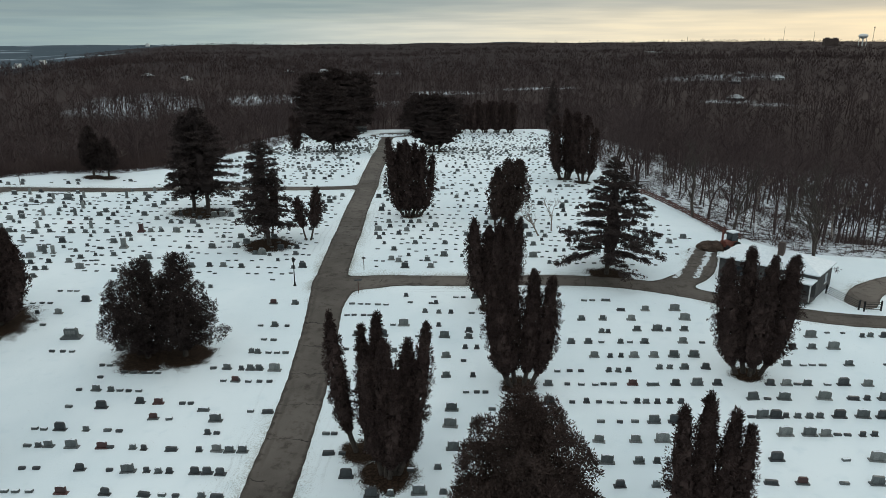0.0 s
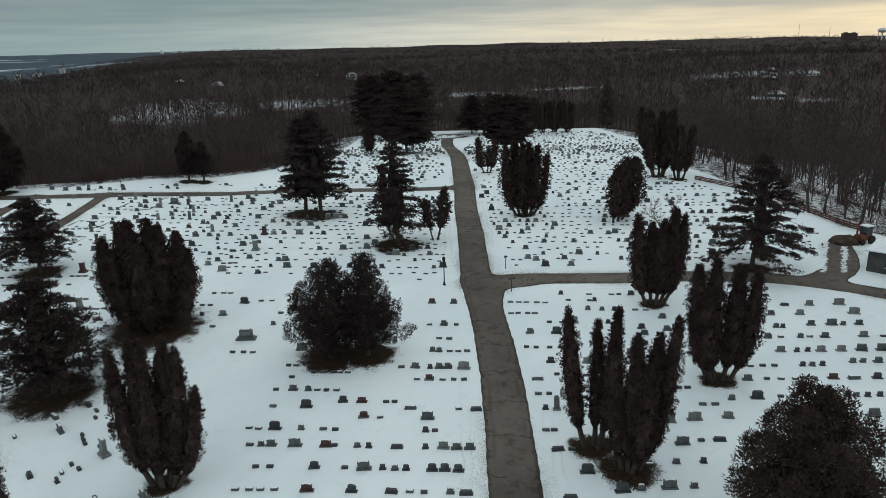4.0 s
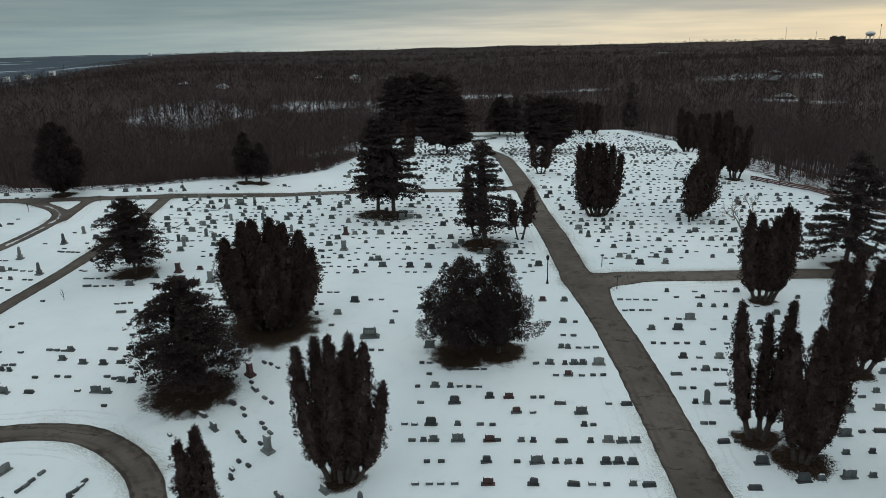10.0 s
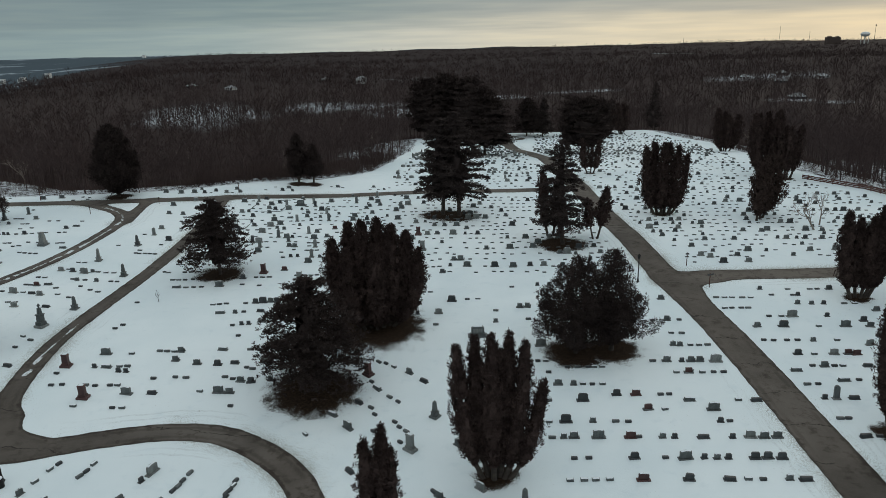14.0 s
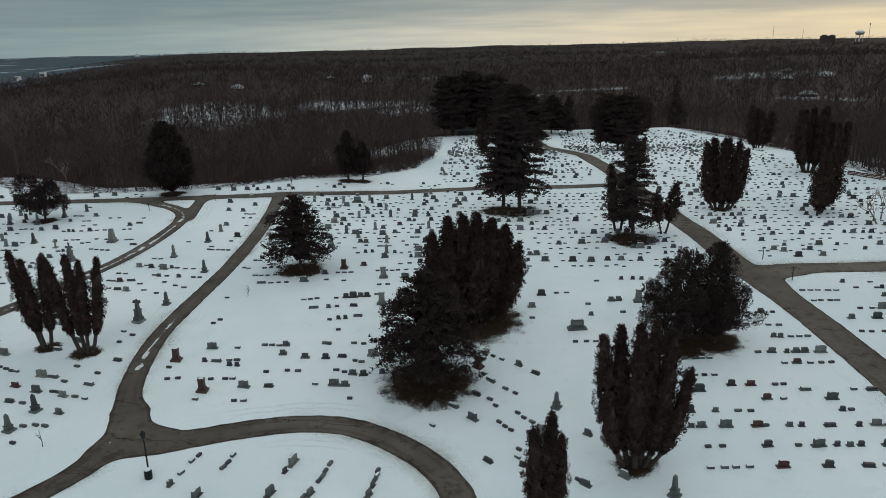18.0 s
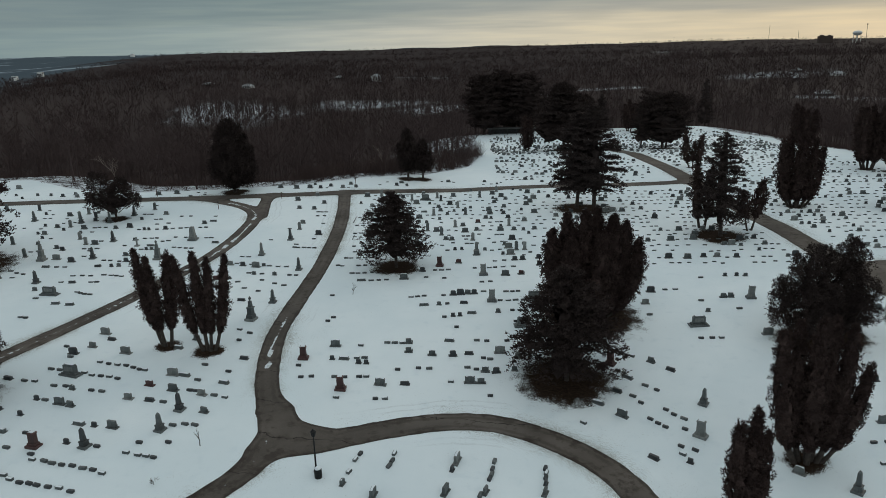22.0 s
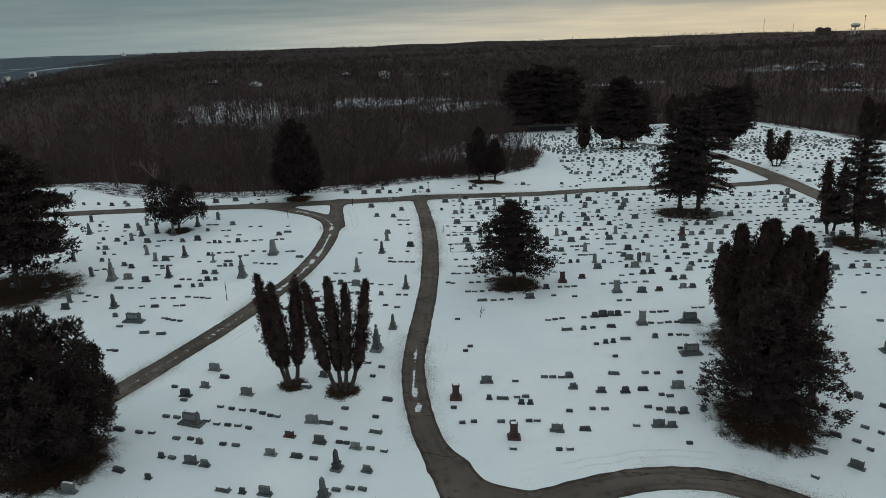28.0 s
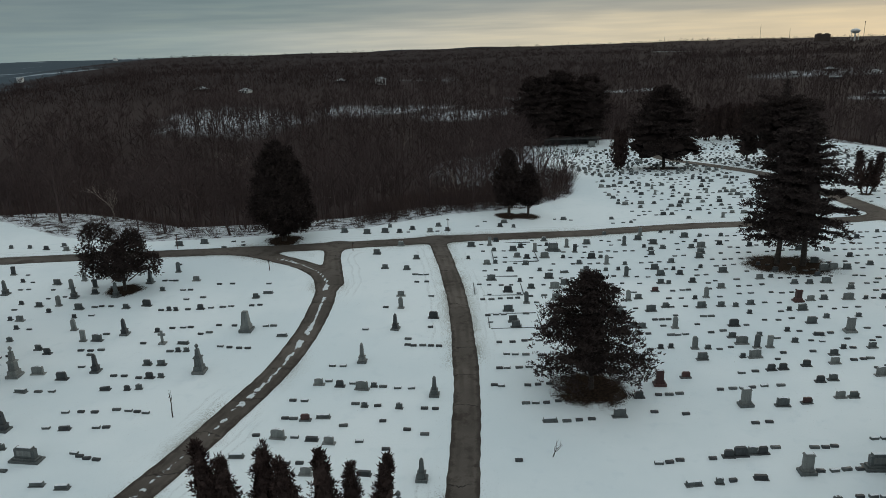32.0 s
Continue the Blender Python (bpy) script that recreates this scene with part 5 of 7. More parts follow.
STONE_NAMES = {
    "f": ("flat_marker", "low grey grave marker poking through the snow", "grave marker"),
    "F": ("ledger_marker", "wide low slanted grave marker in the snow", "grave marker"),
    "s": ("small_headstone", "small upright grey headstone on a base", "headstone"),
    "h": ("headstone", "upright granite headstone on a wider base", "headstone"),
    "H": ("family_headstone", "large family headstone of granite on a wide base", "headstone"),
    "r": ("red_headstone", "red granite headstone on a wide base", "headstone"),
    "R": ("red_monument", "tall red granite monument with stepped base and cap", "monument"),
    "T": ("tall_monument", "tall pale stone monument on a stepped base", "monument"),
    "M": ("wide_monument", "wide grey granite family monument on two steps", "monument"),
    "t": ("old_tablet", "narrow old weathered tablet gravestone", "gravestone"),
    "o": ("obelisk", "small weathered obelisk on a plinth", "obelisk"),
    "O": ("pedestal_monument", "tall pedestal monument topped with an urn", "monument"),
    "W": ("tapered_monument", "tall plain tapered monument of pale stone", "monument"),
    "c": ("stone_cross", "pale stone cross on a block", "cross"),
}
STONE_MATS = dict(GRANITE, snow=CAP_SNOW)
TURNED = {"main": 0, "curve": -42, "loop": 70, "west": -14, "north": -4}
made_stones, stone_pieces, LAID, REST = {}, {}, [], []
srng = random.Random(77)


def pieces(kind, k):
    if (kind, k) not in stone_pieces:
        stone_pieces[kind, k] = [(n, mesh_of(bm, n, STONE_MATS[m])) for n, bm, m in stone_parts(kind, k)]
    return stone_pieces[kind, k]


def gravestone(kind, x, y, turn):
    k = srng.randrange(4)
    name, label, category = STONE_NAMES[kind]
    m = pose(x, y, gz(x, y) - 0.02, srng.gauss(0, 1.2), srng.gauss(0, 1.5), turn + srng.gauss(0, 3))
    LAID.append((x, y))
    if (kind, k) in made_stones:
        return copy_thing(made_stones[kind, k], m)
    root = tagged(new(name), label, category, category + "s of the burial ground")
    for n, me in pieces(kind, k):
        child(n, me, root)
    root.matrix_basis = m
    made_stones[kind, k] = root
    return root


def lay(field, y, text):
    """One row of stones near y: kind, x and a shift along y for each."""
    for item in text.split():
        cut = max(item.rfind("+"), item.rfind("-"))
        x, yy = float(item[1:cut]), y + float(item[cut:])
        # the small markers past the near rows are joined later
        if item[0] == "f" and (yy > 74 or x > 20):
            LAID.append((x, yy))
            REST.append((x, yy, TURNED[field]))
        else:
            gravestone(item[0], x, yy, TURNED[field])


lay("main", 43.7, "r-31.9+0.3 h-28.4+0.2 F-25.3+0.1 f-23.9+0.1 f-22.8+0.0 s-20.8-0.0 F-19.6-0.1 F-11.9-0.6")
lay("main", 44.1, "f-37.6+0.0 f-36.5+0.0 f-35.6-0.0 f-34.5-0.0")
lay("main", 45.9, "h-20.3+0.4 H-10.3+0.2 h10.4-0.4 s13.1-0.3 s14.0-0.3 F21.7+0.4")
lay("main", 46.6, "f-36.9+0.3 f-35.7+0.3 h-32.0+0.2 f-29.5+0.1 H-27.9+0.0 s-26.4-0.0 s-25.4-0.1 s-24.5-0.1 h-22.4-0.2 h-21.4-0.2 r24.0-0.2 f27.1-0.1 H29.5+0.0")
lay("main", 48.8, "h-19.5+0.4 F-12.3+0.2 f-11.2+0.2 H9.9-0.5 h12.4-0.4 s13.8-0.3 H23.2+0.4")
lay("main", 49.6, "f-38.4+0.3 s-37.4+0.3 h-36.5+0.3 H-34.4+0.2 r-31.7+0.1 f-31.0+0.1 s-29.0-0.0 s-28.0-0.1 F-25.6-0.2 s-23.2-0.3 h-21.7-0.3 h-20.6-0.4 H-2.2+0.2 f28.6-0.2 H31.0-0.1")
lay("main", 51.5, "s-23.4+0.2 f-22.6+0.2 f-13.1+0.2 f-12.4+0.2 h9.7-0.4 h12.7-0.3 H14.9-0.2")
lay("main", 52.5, "f-39.3-0.1 f-38.4-0.2 H-36.9-0.2 s-34.5-0.3 f-32.5-0.4 f-31.4-0.5 H25.2+0.1 H27.2+0.2 h28.5+0.2 f29.5+0.3 f30.3+0.3 s31.5+0.3 s32.5+0.4")
lay("main", 53.7, "f-83.2+0.1 f-79.5+0.2 r-29.2+0.2 f-27.7+0.1 H-23.4-0.1 H-2.6-0.7 f10.3+0.2")
lay("main", 54.0, "f-78.6-0.0 f11.9-0.1 f13.2-0.0 H14.8+0.0 H16.6+0.1")
lay("main", 55.3, "R-83.0-0.0 f-68.6-0.1 f-38.1+0.4 H-34.9+0.3 F-25.1-0.1 f-20.7-0.3 F-19.1-0.4 s-12.9-0.3 t-11.9-0.4 F-10.3-0.4 H-2.6+0.2 f1.0+0.3 f2.1+0.3 f23.3-0.2 H24.3-0.1 H25.4-0.1 s26.3-0.0 s27.3+0.0 s28.3+0.0 s29.2+0.1 H30.9+0.2 H32.9+0.3 H34.6+0.3")
lay("main", 56.6, "H-79.3-0.2 F-76.9+0.1 h-31.6-0.2 r-29.8-0.3 f-27.5-0.4 f-26.7-0.4 f8.2+0.3 s9.5+0.4 f10.6+0.4 f11.6+0.4")
lay("main", 57.3, "f-87.2-0.2 f-86.2-0.0 f-83.9+0.1 f-82.9+0.1 f-81.5+0.3 f-80.8+0.4 f-72.4+0.1 H-70.5+0.1 h-69.4+0.1 f-13.4+0.1 f-12.4+0.1 f12.8-0.3 s14.0-0.2 s14.8-0.2 s15.8-0.2 s16.9-0.1 s17.9-0.1 h20.4-0.0")
lay("main", 58.3, "f-38.6+0.1 h-36.9+0.1 s-35.4+0.0 f-34.5-0.0 f-33.6-0.1 f-32.6-0.1 F-9.7-0.3 f-8.3-0.3 f-1.4+0.1 f-0.4+0.1 f0.4+0.1 H24.5-0.2 f25.8-0.2 H27.3-0.1 H30.9+0.1 F33.5+0.2 s34.7+0.2 H36.3+0.3")
lay("main", 59.8, "f-87.9-0.5 f-77.8-0.6 f-75.7-0.2 f-74.6-0.2 f-70.7+0.2 f-69.8-0.1 h-68.9-0.4 h-67.8-0.5 s-65.9-0.1 f-25.0+0.2 r-23.8+0.2 f-22.5+0.1 f-21.4+0.1 f-20.4+0.1 F-13.3+0.2 h6.3+0.1 f8.1+0.2 f9.4+0.2 f10.7+0.2 f11.5+0.3 f12.4+0.3")
lay("main", 60.6, "R-87.7+0.2 s-84.7+0.2 F-83.5+0.3 s-81.9-0.4 s-81.1-0.4 f-37.6-0.1 f-11.4+0.2 h-10.3+0.1 f-9.3+0.1 f-8.5+0.1 F-6.1+0.0 r14.2-0.4 F16.1-0.4 h18.2-0.3 H20.2-0.2 h22.1-0.1 h27.0+0.1 h28.5+0.1 f29.5+0.2 h30.4+0.2 f32.3+0.3 H33.8+0.4")
lay("main", 61.3, "f-82.2-0.2 f-81.4-0.1 f-69.0+0.5 f-68.3+0.3 f-35.6+0.1 f-34.6+0.0 f-33.5-0.0 f-32.9-0.0 f-32.1-0.0 h-3.4-0.1 s-0.8-0.0 h36.0-0.3")
lay("main", 62.4, "h-76.9+0.3 h-74.4-0.2 h-72.2-0.2 F-70.5+0.2 H-67.2+0.5 h-65.3-0.4 f-38.5+0.2 f-37.7+0.2 f-26.8-0.2 h-25.4-0.2 s-23.9-0.3 h-23.0-0.3 h-22.1-0.3 H-20.5-0.4 f7.4+0.0 f8.6+0.1 f9.7+0.1 s12.4+0.2 s13.3+0.2 s14.3+0.3")
lay("main", 63.3, "H-84.8+0.2 f-82.1+0.4 h-11.8-0.1 f-10.2-0.2 h-8.2-0.2 r-6.8-0.2 r-6.0-0.3 s17.4+0.0 s18.4+0.1 h19.8+0.1 h21.9+0.2")
lay("main", 64.8, "f-79.3-0.4 f-78.5-0.4 f-77.7-0.4 h-77.0-0.3 F-72.6+0.3 f-69.6+0.4 f-68.5+0.3 f-66.3+0.4 f-45.3+0.3 f-44.1+0.3 f-43.1+0.3 h-3.6+0.2 h30.0-0.3 f31.6-0.3 f32.5-0.2 f33.5-0.2 h36.1-0.0")
lay("main", 65.7, "H-37.9-0.0 s-23.9-0.3 s-23.2-0.4 f-22.1-0.4 f-21.2-0.4 f-20.3-0.4 f-14.1+0.5 f-13.1+0.4 f-11.7+0.4 f-10.6+0.4 s-9.0+0.3 f-6.5+0.3 h11.4-0.2 s13.0-0.2 s14.1-0.1 h15.4-0.1 h17.4+0.0 H19.4+0.1 H21.4+0.2")
lay("main", 66.9, "s-1.7-0.0 s-0.5+0.0")
lay("main", 68.3, "f-71.8-0.3 M-64.2+0.1 M-44.7-0.4 f-23.4-0.3 f-22.3-0.4 h9.4+0.1 h11.2+0.2 f12.6+0.3 s14.6+0.3 f15.6+0.4 h17.1+0.4 h32.0-0.2 h34.0-0.1 H36.2-0.0")
lay("main", 69.2, "f-86.6-0.0 f-65.0+0.1 h-13.6+0.2 H-10.7+0.2 f-6.9+0.1 H-4.0+0.1 h-1.4+0.0 h21.1-0.3 f23.1-0.3")
lay("main", 70.6, "f-86.1-0.5 f-73.2-0.3 s-72.2+0.0 s-71.4+0.1 f-62.1-0.2 f-49.5-0.2 s-42.6+0.4 s13.0+0.4 H35.0+0.3")
lay("main", 71.5, "F-70.0-0.2 s-66.9-0.0 f-64.3+0.4 f-63.6+0.3 f-38.8+0.0 f-24.7-0.4 h-23.1-0.4 f-21.7-0.4 f-9.9+0.4 H-8.7+0.4 s-4.8+0.4 s13.7-0.5 h16.9+0.1 H19.1+0.2 s20.3+0.2 h22.0+0.3 s40.5-0.3 s41.4-0.2 h42.8-0.2")
lay("main", 71.9, "f-65.2+0.0 f-11.3-0.0")
lay("main", 73.5, "F-75.7-0.1 s-73.9+0.0 f-72.9+0.2 F-70.9+0.4 s-51.8-0.4 h-49.3-0.3 f-42.5+0.2")
lay("main", 74.4, "T-67.5-0.0 f-66.5+0.1 f-65.5+0.1 f-64.6+0.2 f-63.7+0.2 M-62.3+0.3 h-39.6+0.2 h-38.7+0.3 T-36.4-0.1 f-15.5-0.2 f-14.7-0.2 f-13.6-0.2 f-12.8-0.2 h11.2-0.3 h13.6-0.2 h16.8-0.1 H22.8+0.2")
lay("main", 75.6, "f-77.4+0.1 f-76.6+0.2 f-75.8+0.4 f-73.4+0.5 f-53.9+0.0 f-52.8+0.1 f-51.8+0.1 s-6.6-0.2 s-5.0-0.3 s-3.6-0.3 f-1.2-0.3 f-0.0-0.3")
lay("main", 76.8, "f-87.3-0.4 h-72.2-0.5 H-71.3-0.4 h-70.4-0.2 h-69.6-0.2 f-65.6+0.3 f-64.8+0.3 f-64.1+0.4 H-47.8-0.3 f-45.9+0.2 f-44.6+0.3 r-24.9+0.1 h-22.3+0.1 F16.1-0.0 h18.9+0.1 H22.3+0.3")
lay("main", 77.6, "f-68.4-0.4 f-60.7+0.4 f-59.9+0.4 f-15.5-0.3 f-14.5-0.3 f-13.6-0.3 f-12.4-0.4 f-11.4-0.4 f-8.6+0.4 f-6.1+0.3 s-5.5+0.3 s5.7+0.2")
lay("main", 79.6, "f-52.7-0.3 f-51.5-0.2 f-50.6-0.2 s-9.3+0.3 f-5.9+0.2 f-3.2+0.2 f-2.3+0.2 h-0.9+0.2 f12.2-0.2 f13.2-0.1 F14.8-0.0")
lay("main", 80.6, "f-68.5-0.2 f-67.4-0.1 f-40.2+0.3")
lay("main", 81.5, "F-84.3-0.1 f-83.0-0.2 f-82.0-0.1 f-81.0-0.0 H-78.7+0.3 f-73.4+0.4 s-36.9+0.0 s-35.4-0.0 s-34.3-0.1")
lay("main", 82.8, "f-75.8-0.5 T-68.2+0.2 H-65.3-0.0 r-63.2+0.3")
lay("main", 84.1, "f-85.9+0.0 f-85.1+0.0 f-84.2-0.0 f-83.2+0.2 h-76.4+0.5 h-60.1-0.3 h-59.0-0.3")
lay("main", 85.3, "f-74.7-0.4 f-73.8-0.4 f-72.9-0.3 f-69.3+0.2 f-68.2+0.3 f-67.3+0.3 f-66.5+0.4")
lay("main", 86.3, "R-74.1+0.3 f-65.4-0.4 f-64.0-0.4 h-60.4+0.1 h-59.2+0.3")
lay("main", 87.2, "f-88.3-0.0 f-87.7-0.2 f-85.4-0.2 f-84.5-0.1 f-83.5+0.0 r-71.5+0.5 H-54.6-0.0")
lay("main", 88.5, "f-66.4-0.3 f-65.1-0.1 h-63.6+0.1 h-62.5+0.2")
lay("main", 89.6, "h-60.2-0.4 h-57.5-0.1 f-55.5+0.4")
lay("main", 90.3, "f-87.6-0.1 f-86.9-0.1 f-85.8-0.1 f-84.9-0.0 f-83.9-0.0 H-68.9+0.6 f-54.6-0.2 f-53.9-0.1")
lay("main", 91.4, "s-65.1-0.3 H-64.0-0.4 f-61.1+0.3 f-58.3+0.4")
lay("main", 92.6, "f-86.7+0.3 f-85.9+0.2 f-84.9+0.1 f-83.5-0.1 f-73.1+0.4 s-55.2-0.3 f-54.3-0.3 h-52.5-0.3")
lay("main", 93.5, "s-72.0-0.2 s-71.0-0.1 H-64.1+0.3")
lay("main", 95.3, "f-87.2+0.1 f-85.9+0.1 f-84.7+0.3 f-60.3-0.6 F-56.0-0.1 f-54.7+0.2")
lay("main", 96.0, "f-83.3-0.4 f-72.3+0.4 f-70.2-0.0 f-69.5+0.0 f-68.7+0.1 f-66.1+0.3 T-52.7-0.3")
lay("main", 96.6, "f-64.8+0.0")
lay("main", 97.9, "H-55.4+0.0")
lay("main", 99.4, "H-85.2-0.6 f-70.7+0.2 f-70.0+0.2 f-69.3+0.2")
lay("main", 100.1, "f-65.5-0.0 f-64.7+0.0")
lay("main", 102.2, "f-87.9-0.4 f-87.0-0.2 f-86.2-0.2 f-83.8-0.1 H-70.4-0.1 H-64.8+0.5 s-61.1+0.5")
lay("main", 103.2, "H-85.6-0.2 h-62.6-0.3 h-59.3+0.0 R-53.9+0.5")
lay("main", 104.0, "h-50.9+0.1 H-48.3-0.1")
lay("main", 106.1, "f-88.2+0.1 f-87.2+0.1 f-86.2+0.3 f-67.4-0.5")
lay("main", 106.9, "f-85.1-0.4 f-84.2-0.3 f-82.7+0.2 f-81.1+0.4 f-57.8-0.3 h-46.2+0.3")
lay("main", 108.2, "f-70.7-0.3 r-68.2-0.1 f-66.2-0.2 f-65.0-0.0 f-64.3+0.0 f-61.9+0.1 h-60.4+0.4")
lay("main", 109.4, "h-82.3+0.3 H-79.5+0.3 f-55.4-0.2 h-51.6-0.1 h-49.9-0.2")
lay("main", 110.5, "h-63.0+0.2 f-41.3-0.4 f-39.8+0.2")
lay("main", 111.4, "s-83.4+0.5 f-57.6-0.3 h-54.8-0.2")
lay("main", 112.3, "H-86.8+0.0")
lay("main", 113.6, "f-71.7-0.2 H-66.0-0.2 h-63.6-0.1 H-58.2+0.2 H-43.0+0.2")
lay("main", 115.3, "F-77.5-0.3 h-74.6+0.5 h-39.4-0.2")
lay("main", 119.7, "s-89.3+0.2 H-59.1-0.2")
lay("main", 121.4, "h-64.8+0.0")
lay("main", 123.7, "H-83.1-0.3 M-77.6-0.0 h-62.6+0.1 H-57.3+0.2")
lay("main", 124.8, "H-88.7+0.1 h-81.9+0.1 s-64.9-0.2 h-54.4+0.1")
lay("main", 127.1, "h-85.1+0.3 H-72.4-0.3")
lay("main", 128.4, "h-78.2-0.3 H-58.0+0.3")
lay("main", 131.2, "s-68.9+0.0 s-60.6+0.3 s-59.1-0.3")
lay("main", 56.6, "s3.8-0.1 H6.1+0.1")
lay("main", 53.4, "H-0.3-0.1 h2.6+0.2")
lay("main", 50.3, "f-0.6-0.1 F0.9+0.0")
lay("main", 47.2, "s-3.3+0.1 s-1.2+0.2 f-5.4-0.2")
lay("main", 44.2, "H-8.0-0.3 s-6.6-0.1 H-4.5+0.1 s-2.7+0.2")
lay("main", 64.2, "f-1.8+0.0")
lay("main", 70.4, "h-1.4+0.2 h1.2-0.2")
lay("main", 73.3, "h1.4+0.0")
lay("curve", 40.9, "o-41.4+0.0")
lay("curve", 42.7, "f-48.4+0.3 h-47.9-0.3")
lay("curve", 43.3, "h-44.7+0.0")
lay("curve", 45.0, "s-52.7+0.0")
lay("curve", 45.9, "F-55.5-0.2 f-53.0+0.2")
lay("curve", 46.9, "f-52.8+0.3 f-51.8-0.3")
lay("curve", 48.9, "T-50.7-0.3 h-46.6+0.3")
lay("curve", 49.9, "f-53.3+0.2 f-51.7-0.2")
lay("curve", 51.1, "f-60.4-0.1 f-54.3+0.3 f-53.8-0.4 f-51.3+0.2")
lay("curve", 52.0, "H-56.7-0.0 f-52.0+0.0")
lay("curve", 52.8, "f-52.5+0.0")
lay("curve", 53.9, "F-58.5+0.2 f-54.5+0.1 o-48.8-0.3")
lay("curve", 55.1, "f-55.0+0.0")
lay("curve", 56.0, "F-56.3+0.0 f-52.5-0.0")
lay("curve", 56.8, "f-53.4+0.0")
lay("curve", 58.3, "F-54.8+0.0")
lay("curve", 59.4, "f-55.5-0.0 F-50.2+0.0")
lay("curve", 60.8, "R-56.0-0.1 h-51.8+0.1")
lay("curve", 62.3, "f-54.4+0.3 f-53.5-0.3")
lay("curve", 62.9, "f-55.2+0.0")
lay("loop", 40.6, "H-78.2-0.3 f-70.0+0.3")
lay("loop", 41.3, "s-80.7+0.2 H-72.7-0.2 h-69.6+0.0 h-65.0-0.0")
lay("loop", 42.8, "f-80.4+0.2 f-69.2+0.1 s-64.8-0.3")
lay("loop", 43.5, "f-69.0-0.0 f-64.7-0.3 f-64.6+0.3")
lay("loop", 44.2, "f-80.1+0.4 f-77.3-0.2 s-72.2-0.3 f-68.9+0.0 f-64.6+0.2")
lay("loop", 45.1, "f-79.8+0.3 f-77.1-0.4 H-71.8-0.0 f-68.7+0.1")
lay("loop", 45.7, "f-77.0+0.0")
lay("west", 38.6, "F-108.4+0.3 f-107.4-0.1 f-106.8-0.2")
lay("west", 39.3, "f-110.6+0.0 f-109.7-0.2 f-100.9+0.2")
lay("west", 40.2, "F-113.3-0.0 f-105.4+0.3 f-104.6+0.2 f-103.9-0.0 f-102.9-0.2 f-102.0-0.3")
lay("west", 40.9, "f-117.7+0.2 F-116.6+0.0 s-115.0-0.2 f-106.4+0.0")
lay("west", 41.5, "H-108.1-0.1 f-107.2-0.1 f-99.6+0.2")
lay("west", 42.4, "H-114.1-0.0 f-103.3+0.3 f-102.4+0.2 f-101.4-0.1 f-100.5-0.3")
lay("west", 43.1, "f-116.3+0.0 f-115.4-0.3 f-106.1+0.3 f-105.0+0.1 f-104.2-0.2")
lay("west", 43.9, "f-118.7+0.1 f-118.0-0.1 f-117.3-0.3 f-106.6+0.2 f-97.8+0.2 f-97.1+0.1 f-96.4-0.1")
lay("west", 44.7, "f-109.2+0.3 f-98.9-0.3")
lay("west", 45.6, "f-115.6+0.3 f-114.6+0.3 f-113.5-0.0 R-107.0-0.4 s-104.5+0.1 o-102.7-0.4 f-101.7-0.4 f-98.4+0.2 f-96.0+0.3")
lay("west", 46.1, "f-117.5+0.0 f-116.5-0.0")
lay("west", 47.4, "F-111.2-0.0 f-108.8-0.3 o-97.4+0.3")
lay("west", 48.4, "H-116.3+0.2 F-104.9+0.1 s-103.4-0.2 H-101.7-0.4 f-96.6+0.0 f-95.6+0.2 f-94.7+0.1")
lay("west", 50.3, "s-111.0-0.3 h-94.6+0.3")
lay("west", 51.1, "F-113.7-0.1 h-107.2+0.3 o-96.9-0.2")
lay("west", 52.2, "f-110.1+0.2 H-108.4-0.4 F-100.3+0.2 f-98.9-0.1")
lay("west", 52.8, "s-111.0-0.2 h-102.4-0.1 f-93.5+0.3")
lay("west", 53.6, "f-105.5+0.3 h-95.8-0.1 f-94.6-0.2")
lay("west", 54.2, "s-108.6+0.2 f-106.6-0.1 H-98.8+0.0 f-97.2-0.0 f-96.6-0.1")
lay("west", 55.0, "f-110.7+0.0 f-109.5-0.1 r-101.4+0.1")
lay("west", 56.0, "f-114.2+0.0 f-113.1-0.1 f-105.1+0.3 f-97.1+0.1 F-94.4-0.3")
lay("west", 56.8, "F-116.1-0.3 f-108.0+0.2 f-107.0+0.0 f-106.1-0.1 F-98.7+0.2")
lay("west", 57.4, "M-110.2-0.2 f-109.0+0.1 H-99.9-0.3 f-94.6+0.4")
lay("west", 58.2, "f-112.8+0.1 f-111.8-0.1 f-104.5+0.3 f-103.7-0.1 f-103.1-0.2")
lay("west", 59.1, "f-107.4+0.2 f-106.4-0.0 f-105.4-0.2 f-97.4+0.0")
lay("west", 59.7, "f-108.5+0.0")
lay("west", 60.7, "f-112.2+0.2 F-93.8-0.2")
lay("west", 61.7, "H-112.3-0.0 H-106.7+0.0")
lay("west", 63.1, "f-113.9+0.2 h-111.0+0.1 F-101.5-0.3")
lay("west", 64.7, "F-109.7+0.2 h-100.2+0.0 f-95.5-0.2")
lay("west", 66.3, "H-111.1+0.1 f-94.8-0.1")
lay("west", 67.1, "f-96.2+0.0")
lay("west", 69.7, "O-95.6+0.0")
lay("north", 71.0, "f-123.6+0.1 f-122.9-0.1")
lay("north", 74.8, "F-121.6+0.3 F-119.6-0.1 o-94.3-0.2")
lay("north", 75.4, "h-102.6+0.1 F-98.4-0.1")
lay("north", 76.8, "f-125.1-0.0 f-104.3+0.1 f-103.3-0.0")
lay("north", 78.1, "M-124.0-0.0 f-120.2+0.3 f-119.5+0.0 f-118.7-0.2 F-108.2-0.3 f-97.1+0.1")
